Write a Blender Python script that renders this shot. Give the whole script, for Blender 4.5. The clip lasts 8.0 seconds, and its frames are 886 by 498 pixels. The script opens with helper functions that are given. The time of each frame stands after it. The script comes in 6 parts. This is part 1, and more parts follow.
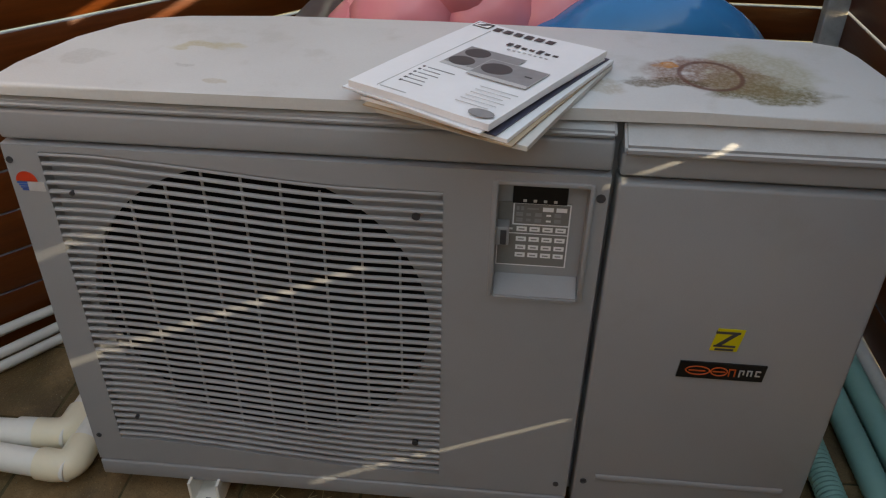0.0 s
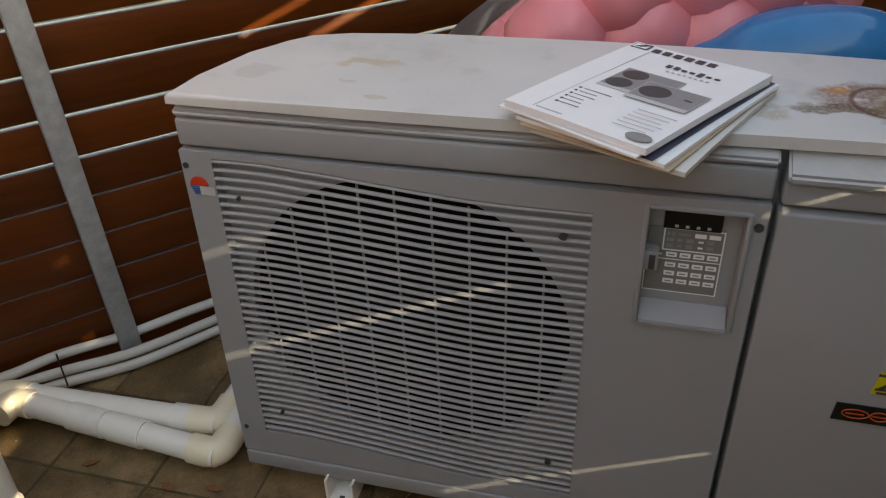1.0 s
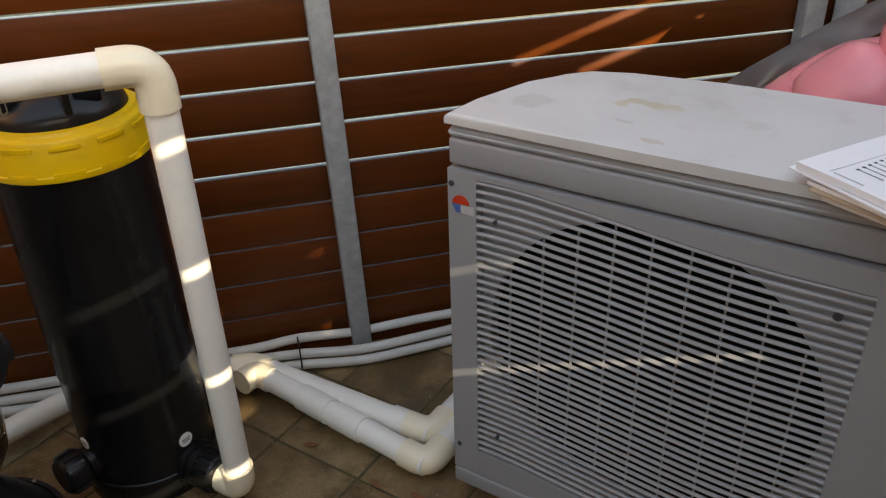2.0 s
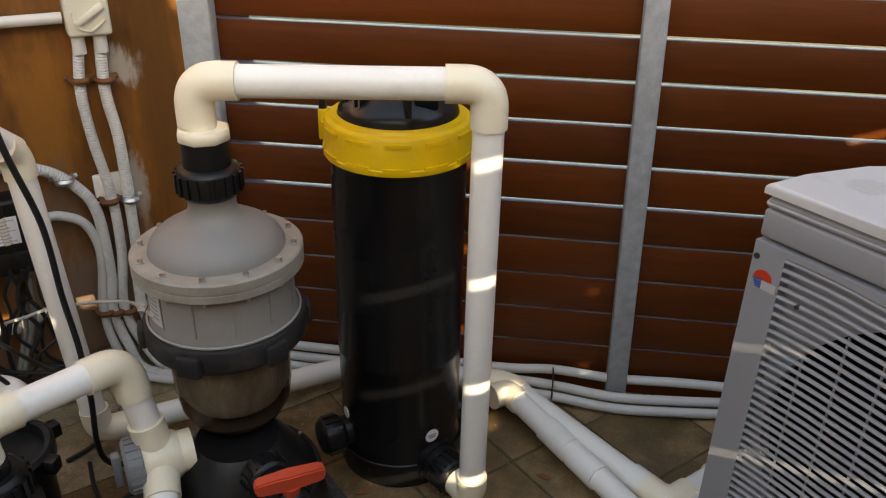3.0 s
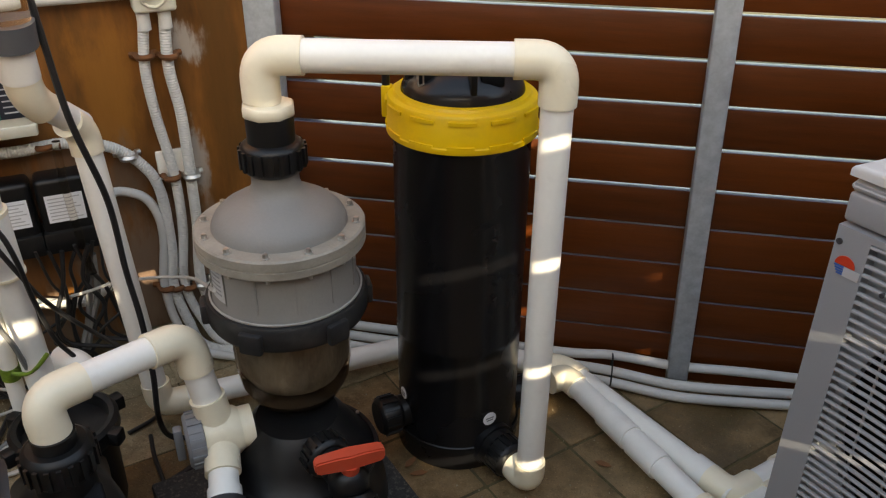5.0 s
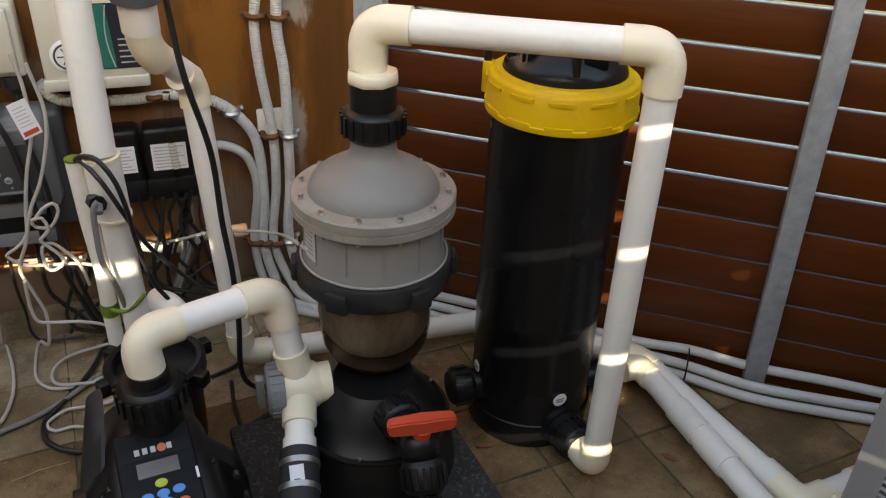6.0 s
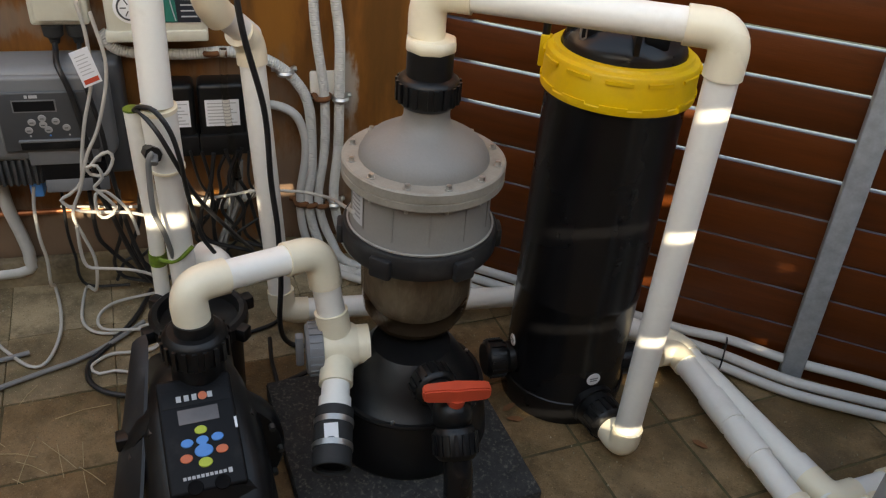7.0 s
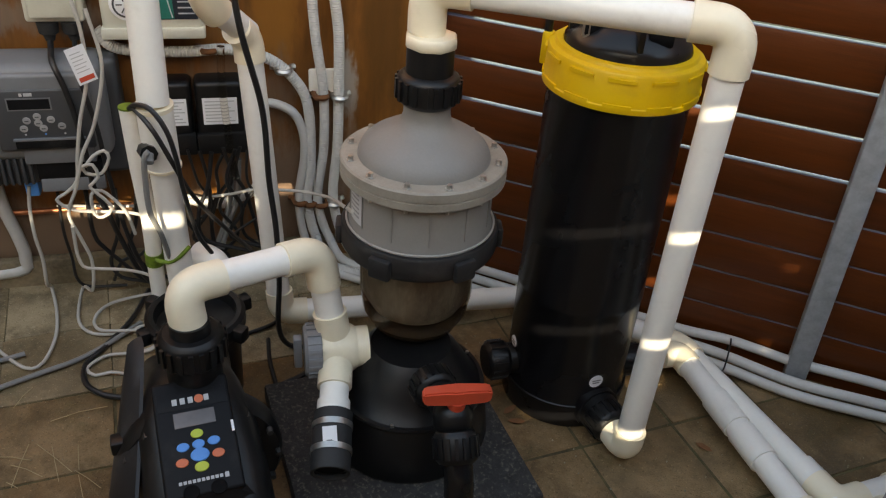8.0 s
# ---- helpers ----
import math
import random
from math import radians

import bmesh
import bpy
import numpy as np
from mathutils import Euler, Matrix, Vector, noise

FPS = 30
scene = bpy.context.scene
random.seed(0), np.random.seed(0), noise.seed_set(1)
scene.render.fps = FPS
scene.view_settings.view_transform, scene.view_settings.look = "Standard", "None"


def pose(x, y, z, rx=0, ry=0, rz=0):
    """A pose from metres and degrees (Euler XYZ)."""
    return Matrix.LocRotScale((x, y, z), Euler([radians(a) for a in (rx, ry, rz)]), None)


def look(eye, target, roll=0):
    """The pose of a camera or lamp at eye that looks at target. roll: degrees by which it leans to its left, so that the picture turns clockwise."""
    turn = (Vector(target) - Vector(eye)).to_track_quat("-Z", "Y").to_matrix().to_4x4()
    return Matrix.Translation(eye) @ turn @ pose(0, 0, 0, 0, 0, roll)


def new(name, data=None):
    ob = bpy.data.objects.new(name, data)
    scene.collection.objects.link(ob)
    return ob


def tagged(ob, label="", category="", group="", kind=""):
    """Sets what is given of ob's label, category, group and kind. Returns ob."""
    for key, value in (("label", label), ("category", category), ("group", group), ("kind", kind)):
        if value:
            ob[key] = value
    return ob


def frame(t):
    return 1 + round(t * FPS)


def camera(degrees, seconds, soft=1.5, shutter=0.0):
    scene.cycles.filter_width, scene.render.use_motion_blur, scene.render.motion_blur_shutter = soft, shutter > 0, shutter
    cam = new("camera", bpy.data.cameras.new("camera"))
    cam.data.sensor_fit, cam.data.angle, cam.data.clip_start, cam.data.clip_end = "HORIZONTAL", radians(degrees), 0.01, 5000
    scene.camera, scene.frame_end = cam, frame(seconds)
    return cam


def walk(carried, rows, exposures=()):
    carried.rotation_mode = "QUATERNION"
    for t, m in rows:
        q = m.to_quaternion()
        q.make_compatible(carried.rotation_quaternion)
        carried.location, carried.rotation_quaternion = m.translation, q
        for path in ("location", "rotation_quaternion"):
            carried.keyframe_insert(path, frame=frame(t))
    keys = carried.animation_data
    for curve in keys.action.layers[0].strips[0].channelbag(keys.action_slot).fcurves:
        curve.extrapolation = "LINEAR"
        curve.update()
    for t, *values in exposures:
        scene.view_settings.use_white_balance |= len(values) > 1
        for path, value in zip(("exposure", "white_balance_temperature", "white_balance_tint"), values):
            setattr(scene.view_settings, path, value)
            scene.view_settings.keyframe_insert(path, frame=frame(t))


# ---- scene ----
cam = camera(57.37, 8.0, soft=1.2)
PATH = [
    (0.0, 0.198, -1.838, 1.307, 56.37, -0.77, -41.91),
    (0.5, 0.200, -1.833, 1.312, 57.17, 0.92, -38.79),
    (1.0, 0.178, -1.825, 1.321, 57.19, 1.69, -32.56),
    (1.5, 0.159, -1.797, 1.320, 58.13, 2.00, -25.32),
    (2.0, 0.131, -1.788, 1.326, 59.74, 1.55, -14.90),
    (2.2, 0.116, -1.787, 1.331, 60.69, 0.14, -9.39),
    (3.3, 0.072, -1.795, 1.342, 62.28, -1.02, 9.62),
    (3.5, 0.061, -1.793, 1.345, 62.22, -1.20, 9.63),
    (4.0, 0.062, -1.775, 1.328, 60.37, -0.82, 10.76),
    (5.3, 0.054, -1.777, 1.320, 61.08, 0.16, 11.27),
    (5.5, 0.051, -1.778, 1.325, 60.63, 0.42, 13.14),
    (6.0, 0.036, -1.796, 1.329, 58.99, -2.11, 18.04),
    (6.5, 0.015, -1.786, 1.306, 56.74, -4.08, 21.87),
    (7.0, 0.022, -1.812, 1.325, 56.97, -4.00, 22.12),
    (7.5, 0.017, -1.792, 1.314, 56.95, -3.97, 22.21),
    (8.0, 0.015, -1.791, 1.314, 56.89, -3.98, 22.17),
]
walk(cam, [(t, pose(x, y, z, rx, ry, rz)) for t, x, y, z, rx, ry, rz in PATH], exposures=((0.0, 2.25, 10600, 9), (1.5, 2.28, 10600, 10), (2.2, 2.39, 9600, 10), (8.0, 2.45, 9100, 8)))

# ---- light ----
world = bpy.data.worlds.new("sky")
scene.world = world
world.use_nodes = True
wnodes = world.node_tree.nodes
sky = wnodes.new("ShaderNodeTexSky")
sky.sky_type, sky.sun_disc = "NISHITA", False
SUN_FROM = Vector((0.312, -1.074, 0.467)).normalized()
sky.sun_elevation = math.asin(SUN_FROM.z)
sky.sun_rotation = math.atan2(SUN_FROM.x, SUN_FROM.y)
world.node_tree.links.new(sky.outputs[0], wnodes["Background"].inputs[0])
wnodes["Background"].inputs[1].default_value = 0.15
sun = new("sun", bpy.data.lights.new("sun", "SUN"))
sun.data.energy, sun.data.angle, sun.data.color = 3.3, radians(0.55), (1.0, 0.985, 0.95)
sun.matrix_world = look(SUN_FROM * 6, (0, 0, 0))

# ---- materials ----


def mat(name, base, rough=0.5, metal=0.0, vary=0.12, scale=6.0, bump=0.0, bscale=120.0, dirt=None, dirt_amount=0.5, dirt_scale=3.0, coat=0.0, island=0.0, stretch=(1, 1, 1), spec=0.5):
    """A surface with cloudy tone at one scale, grain at a finer one, optional dirt patches and relief."""
    m = bpy.data.materials.new(name)
    m.use_nodes = True
    t = m.node_tree
    n, l = t.nodes, t.links
    b = n["Principled BSDF"]
    b.inputs["Metallic"].default_value = metal
    b.inputs["Coat Weight"].default_value = coat
    b.inputs["Specular IOR Level"].default_value = spec
    co = n.new("ShaderNodeTexCoord")
    mp = n.new("ShaderNodeMapping")
    mp.inputs["Scale"].default_value = stretch
    l.new(co.outputs["Object"], mp.inputs[0])
    big = n.new("ShaderNodeTexNoise")
    big.inputs["Scale"].default_value, big.inputs["Detail"].default_value = scale, 6
    fine = n.new("ShaderNodeTexNoise")
    fine.inputs["Scale"].default_value, fine.inputs["Detail"].default_value = bscale, 4
    l.new(mp.outputs[0], big.inputs["Vector"]), l.new(mp.outputs[0], fine.inputs["Vector"])
    add = n.new("ShaderNodeMath")
    add.operation = "MULTIPLY_ADD"
    add.inputs[1].default_value = 0.35
    l.new(fine.outputs["Fac"], add.inputs[0]), l.new(big.outputs["Fac"], add.inputs[2])
    val = add.outputs[0]
    if island:
        oi = n.new("ShaderNodeObjectInfo")
        mul = n.new("ShaderNodeMath")
        mul.operation = "MULTIPLY_ADD"
        mul.inputs[1].default_value = island
        l.new(oi.outputs["Random"], mul.inputs[0]), l.new(val, mul.inputs[2])
        off = n.new("ShaderNodeVectorMath")
        off.operation = "MULTIPLY_ADD"
        off.inputs[1].default_value = (7, 11, 5)
        l.new(oi.outputs["Random"], off.inputs[0]), l.new(co.outputs["Object"], off.inputs[2])
        l.new(off.outputs[0], mp.inputs[0])
        val = mul.outputs[0]
    mix = n.new("ShaderNodeMapRange")
    mix.inputs["From Min"].default_value, mix.inputs["From Max"].default_value = 0.4, 0.95 + island
    mix.inputs["To Min"].default_value, mix.inputs["To Max"].default_value = 1 - vary, 1 + vary
    l.new(val, mix.inputs[0])
    col = n.new("ShaderNodeVectorMath")
    col.operation = "SCALE"
    col.inputs[0].default_value = base
    l.new(mix.outputs[0], col.inputs["Scale"])
    out = col.outputs[0]
    if dirt:
        dn = n.new("ShaderNodeTexNoise")
        dn.inputs["Scale"].default_value, dn.inputs["Detail"].default_value, dn.inputs["Roughness"].default_value = dirt_scale, 9, 0.65
        l.new(mp.outputs[0], dn.inputs["Vector"])
        dr = n.new("ShaderNodeMapRange")
        dr.inputs["From Min"].default_value, dr.inputs["From Max"].default_value = 0.62 - 0.25 * dirt_amount, 0.8
        dr.inputs["To Max"].default_value = min(1.0, dirt_amount + 0.3)
        l.new(dn.outputs["Fac"], dr.inputs[0])
        mx = n.new("ShaderNodeMix")
        mx.data_type = "RGBA"
        mx.inputs["B"].default_value = (*dirt, 1)
        l.new(dr.outputs[0], mx.inputs["Factor"]), l.new(out, mx.inputs["A"])
        out = mx.outputs["Result"]
    l.new(out, b.inputs["Base Color"])
    rr = n.new("ShaderNodeMapRange")
    rr.inputs["To Min"].default_value, rr.inputs["To Max"].default_value = max(0.02, rough - 0.1), min(1, rough + 0.1)
    l.new(big.outputs["Fac"], rr.inputs[0]), l.new(rr.outputs[0], b.inputs["Roughness"])
    if bump:
        bp = n.new("ShaderNodeBump")
        bp.inputs["Strength"].default_value, bp.inputs["Distance"].default_value = bump, 0.002
        l.new(fine.outputs["Fac"], bp.inputs["Height"]), l.new(bp.outputs[0], b.inputs["Normal"])
    return m


M_MERBAU = mat("oiled_merbau", (0.092, 0.0208, 0.0028), 0.38, spec=0.35, vary=0.45, scale=9, bump=0.25, bscale=60, stretch=(0.5, 8, 8), island=0.5, dirt=(0.06, 0.02, 0.008), dirt_amount=0.35, dirt_scale=3)
M_GALV = mat("galvanised_steel", (0.40, 0.43, 0.45), 0.5, metal=0.3, vary=0.2, scale=40, bump=0.1, bscale=150, dirt=(0.27, 0.27, 0.26), dirt_amount=0.4, dirt_scale=12)
M_RUST = mat("rust", (0.16, 0.06, 0.02), 0.9, vary=0.4, scale=40, bump=0.5)
M_RENDER = mat("stained_render", (0.200, 0.076, 0.016), 0.45, vary=0.8, scale=4.5, bump=0.6, bscale=40, stretch=(1.6, 1, 0.35), dirt=(0.085, 0.032, 0.010), dirt_amount=0.6, dirt_scale=3.4)
M_CONCRETE = mat("concrete", (0.27, 0.205, 0.125), 0.9, vary=0.75, scale=9, bump=1.0, bscale=110, island=0.3, dirt=(0.105, 0.080, 0.035), dirt_amount=0.75, dirt_scale=6.5)


def worn_paving(name, dark, middle, pale, moss, wet):
    """Paving blotched by damp and dirt across the joints, each piece of its own tone, with grit, lichen flecks and mossy rims."""
    m = bpy.data.materials.new(name)
    m.use_nodes = True
    t = m.node_tree
    n, l = t.nodes, t.links
    b = n["Principled BSDF"]
    geo, oi = n.new("ShaderNodeNewGeometry"), n.new("ShaderNodeObjectInfo")

    def cloud(scale, detail, rough, shift):
        off = n.new("ShaderNodeVectorMath")
        off.operation = "MULTIPLY_ADD"
        off.inputs[1].default_value = (shift, shift * 0.7, 0)
        l.new(oi.outputs["Random"], off.inputs[0]), l.new(geo.outputs["Position"], off.inputs[2])
        q = n.new("ShaderNodeTexNoise")
        q.inputs["Scale"].default_value, q.inputs["Detail"].default_value, q.inputs["Roughness"].default_value = scale, detail, rough
        l.new(off.outputs[0], q.inputs["Vector"])
        return q.outputs["Fac"]

    def band(value, lo, hi, top=1.0):
        q = n.new("ShaderNodeMapRange")
        q.inputs["From Min"].default_value, q.inputs["From Max"].default_value, q.inputs["To Max"].default_value = lo, hi, top
        l.new(value, q.inputs[0])
        return q.outputs[0]

    def blend(fac, a, colour):
        q = n.new("ShaderNodeMix")
        q.data_type = "RGBA"
        q.inputs["B"].default_value = (*colour, 1)
        l.new(fac, q.inputs["Factor"]), l.new(a, q.inputs["A"])
        return q.outputs["Result"]

    damp, stain, mottle, grit = cloud(3.2, 5, 0.6, 0.0), cloud(9.0, 8, 0.65, 5.0), cloud(34.0, 6, 0.7, 9.0), cloud(260.0, 3, 0.6, 0.0)
    base = n.new("ShaderNodeRGB")
    base.outputs[0].default_value = (*middle, 1)
    c = base.outputs[0]
    c = blend(band(oi.outputs["Random"], 0.35, 1.0, 0.45), c, pale)
    c = blend(band(stain, 0.45, 0.66, 0.8), c, dark)
    c = blend(band(mottle, 0.50, 0.72, 0.55), c, pale)
    c = blend(band(damp, 0.46, 0.62, 0.75), c, dark)
    c = blend(band(cloud(6.0, 9, 0.7, 2.0), 0.56, 0.72, 0.6), c, moss)
    c = blend(band(grit, 0.62, 0.72, 0.6), c, (pale[0] * 1.5, pale[1] * 1.5, pale[2] * 1.5))
    c = blend(band(grit, 0.40, 0.30, 0.7), c, (dark[0] * 0.5, dark[1] * 0.5, dark[2] * 0.5))
    l.new(c, b.inputs["Base Color"])
    r = n.new("ShaderNodeMapRange")
    r.inputs["From Min"].default_value, r.inputs["From Max"].default_value = 0.42, 0.62
    r.inputs["To Min"].default_value, r.inputs["To Max"].default_value = 0.85, wet
    l.new(damp, r.inputs[0]), l.new(r.outputs[0], b.inputs["Roughness"])
    add = n.new("ShaderNodeMath")
    add.operation = "MULTIPLY_ADD"
    add.inputs[1].default_value = 1.6
    l.new(mottle, add.inputs[0]), l.new(grit, add.inputs[2])
    bp = n.new("ShaderNodeBump")
    bp.inputs["Strength"].default_value, bp.inputs["Distance"].default_value = 0.8, 0.0025
    l.new(add.outputs[0], bp.inputs["Height"]), l.new(bp.outputs[0], b.inputs["Normal"])
    return m


M_PAVER = worn_paving("mossy_paver", (0.078, 0.048, 0.018), (0.215, 0.130, 0.057), (0.335, 0.225, 0.115), (0.075, 0.070, 0.020), 0.30)
M_PATH = worn_paving("pale_path_paver", (0.105, 0.074, 0.036), (0.31, 0.225, 0.125), (0.46, 0.36, 0.225), (0.085, 0.080, 0.028), 0.55)
M_JOINT = mat("joint_sand", (0.085, 0.066, 0.030), 0.95, vary=0.6, scale=30, bump=0.8, bscale=200, dirt=(0.06, 0.075, 0.02), dirt_amount=0.5, dirt_scale=14)
M_CASE = mat("grey_case_plastic", (0.312, 0.323, 0.336), 0.42, vary=0.05, scale=3, bump=0.12, bscale=350, dirt=(0.27, 0.26, 0.235), dirt_amount=0.25, dirt_scale=5)
M_LID = mat("weathered_lid_plastic", (0.60, 0.598, 0.585), 0.5, vary=0.08, scale=4, bump=0.15, bscale=300, dirt=(0.37, 0.345, 0.29), dirt_amount=0.3, dirt_scale=7)
M_PALECASE = mat("pale_case_plastic", (0.50, 0.50, 0.495), 0.5, vary=0.1, scale=5, bump=0.12, bscale=300, dirt=(0.34, 0.32, 0.28), dirt_amount=0.3, dirt_scale=9)
# bluish sky reflection on the board tops, put into their colour
M_SKYEDGE = mat("skylit_board_edge", (0.105, 0.108, 0.155), 0.4, vary=0.6, scale=14, bump=0.3, stretch=(0.6, 3, 3), dirt=(0.05, 0.03, 0.02), dirt_amount=0.5, dirt_scale=6)
# skylight on the slats' upper edges is put into this paler grey
M_SLAT = mat("skylit_slat_plastic", (0.37, 0.375, 0.385), 0.42, vary=0.08, scale=5, dirt=(0.33, 0.31, 0.28), dirt_amount=0.25, dirt_scale=8)
# near-black paints the shade inside openings: fan, lid pockets, plug holes, coupling end
M_BLACKHOLE = mat("hole_shade", (0.006, 0.006, 0.0065), 0.8, spec=0.1, vary=0.3)
M_PVC = mat("white_pvc", (0.88, 0.855, 0.79), 0.33, vary=0.05, scale=5, dirt=(0.55, 0.51, 0.42), dirt_amount=0.16, dirt_scale=8)
M_CREAM = mat("cream_pvc_fitting", (0.88, 0.79, 0.60), 0.30, vary=0.05, scale=7, dirt=(0.60, 0.50, 0.34), dirt_amount=0.15, dirt_scale=10)
M_GREYPVC = mat("grey_pvc_conduit", (0.54, 0.53, 0.50), 0.4, vary=0.07, scale=8, dirt=(0.32, 0.29, 0.22), dirt_amount=0.25, dirt_scale=9)
M_BLACK = mat("black_plastic", (0.008, 0.008, 0.0085), 0.36, spec=0.34, vary=0.3, scale=5, bump=0.06, bscale=200, dirt=(0.05, 0.048, 0.042), dirt_amount=0.22, dirt_scale=9)
M_DUSTY = mat("dusty_black_plastic", (0.017, 0.017, 0.018), 0.5, spec=0.4, vary=0.4, scale=6, bump=0.1, bscale=200, dirt=(0.075, 0.070, 0.062), dirt_amount=0.35, dirt_scale=11)
M_GLOSS = mat("gloss_black_fibreglass", (0.008, 0.008, 0.009), 0.27, spec=0.38, vary=0.3, scale=4, bump=0.05, bscale=25, dirt=(0.016, 0.0155, 0.015), dirt_amount=0.25, dirt_scale=7)
M_RUBBER = mat("black_rubber", (0.02, 0.02, 0.02), 0.65, vary=0.2, scale=20, bump=0.2)
M_YELLOW = mat("yellow_plastic", (0.78, 0.50, 0.015), 0.4, vary=0.06, scale=6, dirt=(0.55, 0.33, 0.03), dirt_amount=0.25, dirt_scale=12)
M_GREYTANK = mat("grey_tank_plastic", (0.235, 0.222, 0.205), 0.55, vary=0.1, scale=6, bump=0.2, bscale=220, dirt=(0.30, 0.275, 0.235), dirt_amount=0.35, dirt_scale=6)
M_STONE = mat("black_speckled_slab", (0.030, 0.029, 0.028), 0.85, vary=0.5, scale=40, bump=1.0, bscale=160, dirt=(0.30, 0.27, 0.21), dirt_amount=0.36, dirt_scale=120)
M_RED = mat("red_plastic", (0.62, 0.075, 0.035), 0.4, vary=0.08, scale=12, dirt=(0.5, 0.13, 0.09), dirt_amount=0.2, dirt_scale=20)
M_STEEL = mat("dull_steel", (0.5, 0.48, 0.45), 0.35, metal=0.9, vary=0.15, scale=60)
M_PAPER = mat("white_paper", (0.85, 0.85, 0.86), 0.55, vary=0.03, scale=20)
M_INK = mat("dark_print", (0.05, 0.05, 0.055), 0.5, vary=0.15, scale=60)
M_PRINTGREY = mat("grey_print", (0.26, 0.26, 0.265), 0.5, vary=0.12, scale=80)
M_GCABLE = mat("grey_cable", (0.22, 0.22, 0.215), 0.5, vary=0.1, scale=20)
M_LIGHTGREY = mat("pale_print", (0.5, 0.5, 0.5), 0.5, vary=0.1)
M_NAVY = mat("navy_print", (0.05, 0.055, 0.09), 0.4, vary=0.1)


def stain_lid(m):
    """Adds the rust and moss patches of the lid to its paint, in the lid's own metres."""
    t = m.node_tree
    n, l = t.nodes, t.links
    b = n["Principled BSDF"]
    out = b.inputs["Base Color"].links[0].from_socket
    co = n.new("ShaderNodeTexCoord")
    warp = n.new("ShaderNodeTexNoise")
    warp.inputs["Scale"].default_value, warp.inputs["Detail"].default_value = 14, 8
    l.new(co.outputs["Object"], warp.inputs["Vector"])
    wob = n.new("ShaderNodeVectorMath")
    wob.operation = "MULTIPLY_ADD"
    wob.inputs[1].default_value = (0.10, 0.10, 0)
    l.new(warp.outputs["Color"], wob.inputs[0]), l.new(co.outputs["Object"], wob.inputs[2])
    for cx, cy, sx, sy, col, top, gate in (
            (1.115, 0.175, 0.095, 0.115, (0.42, 0.39, 0.27), 0.85, 12), (1.125, 0.090, 0.085, 0.045, (0.15, 0.115, 0.035), 0.9, 60), (1.035, 0.165, 0.085, 0.065, (0.25, 0.12, 0.075), 0.85, 34), (1.09, 0.135, 0.06, 0.05, (0.24, 0.16, 0.07), 0.7, 45),
            (0.985, 0.185, 0.015, 0.010, (0.62, 0.24, 0.03), 0.95, 20), (0.98, 0.125, 0.075, 0.022, (0.11, 0.07, 0.02), 0.8, 70), (0.26, 0.18, 0.055, 0.018, (0.47, 0.38, 0.16), 0.6, 30), (0.87, 0.10, 0.05, 0.03, (0.36, 0.26, 0.14), 0.5, 60), (0.10, 0.12, 0.04, 0.025, (0.46, 0.45, 0.43), 0.6, 40), (0.245, 0.10, 0.016, 0.012, (0.42, 0.41, 0.39), 0.6, 60), (0.33, 0.055, 0.016, 0.010, (0.47, 0.40, 0.30), 0.6, 60)):
        sub = n.new("ShaderNodeVectorMath")
        sub.operation = "SUBTRACT"
        sub.inputs[1].default_value = (cx + 0.05, cy + 0.05, 0)
        l.new(wob.outputs[0], sub.inputs[0])
        sc = n.new("ShaderNodeVectorMath")
        sc.operation = "MULTIPLY"
        sc.inputs[1].default_value = (1 / sx, 1 / sy, 0)
        l.new(sub.outputs[0], sc.inputs[0])
        ln = n.new("ShaderNodeVectorMath")
        ln.operation = "LENGTH"
        l.new(sc.outputs[0], ln.inputs[0])
        r = n.new("ShaderNodeMapRange")
        r.interpolation_type = "SMOOTHSTEP"
        r.inputs["From Min"].default_value, r.inputs["From Max"].default_value = 1.1, 0.72
        r.inputs["To Max"].default_value = top
        l.new(ln.outputs["Value"], r.inputs[0])
        g = n.new("ShaderNodeTexNoise")
        g.inputs["Scale"].default_value, g.inputs["Detail"].default_value = gate, 8
        l.new(co.outputs["Object"], g.inputs["Vector"])
        gr = n.new("ShaderNodeMapRange")
        gr.inputs["From Min"].default_value, gr.inputs["From Max"].default_value = 0.28, 0.42
        l.new(g.outputs["Fac"], gr.inputs[0])
        mul = n.new("ShaderNodeMath")
        mul.operation = "MULTIPLY"
        l.new(r.outputs[0], mul.inputs[0]), l.new(gr.outputs[0], mul.inputs[1])
        crumbs = n.new("ShaderNodeTexNoise")
        crumbs.inputs["Scale"].default_value, crumbs.inputs["Detail"].default_value, crumbs.inputs["Roughness"].default_value = 150, 6, 0.7
        l.new(co.outputs["Object"], crumbs.inputs["Vector"])
        cr = n.new("ShaderNodeMapRange")
        cr.inputs["From Min"].default_value, cr.inputs["From Max"].default_value, cr.inputs["To Min"].default_value = 0.38, 0.58, 0.5
        l.new(crumbs.outputs["Fac"], cr.inputs[0])
        broken = n.new("ShaderNodeMath")
        broken.operation = "MULTIPLY"
        l.new(mul.outputs[0], broken.inputs[0]), l.new(cr.outputs[0], broken.inputs[1])
        mul = broken
        mx = n.new("ShaderNodeMix")
        mx.data_type = "RGBA"
        mx.inputs["B"].default_value = (*col, 1)
        l.new(mul.outputs[0], mx.inputs["Factor"]), l.new(out, mx.inputs["A"])
        out = mx.outputs["Result"]
    # a ring left by a rusty can
    sub = n.new("ShaderNodeVectorMath")
    sub.operation = "SUBTRACT"
    sub.inputs[1].default_value = (1.042, 0.155, 0)
    l.new(co.outputs["Object"], sub.inputs[0])
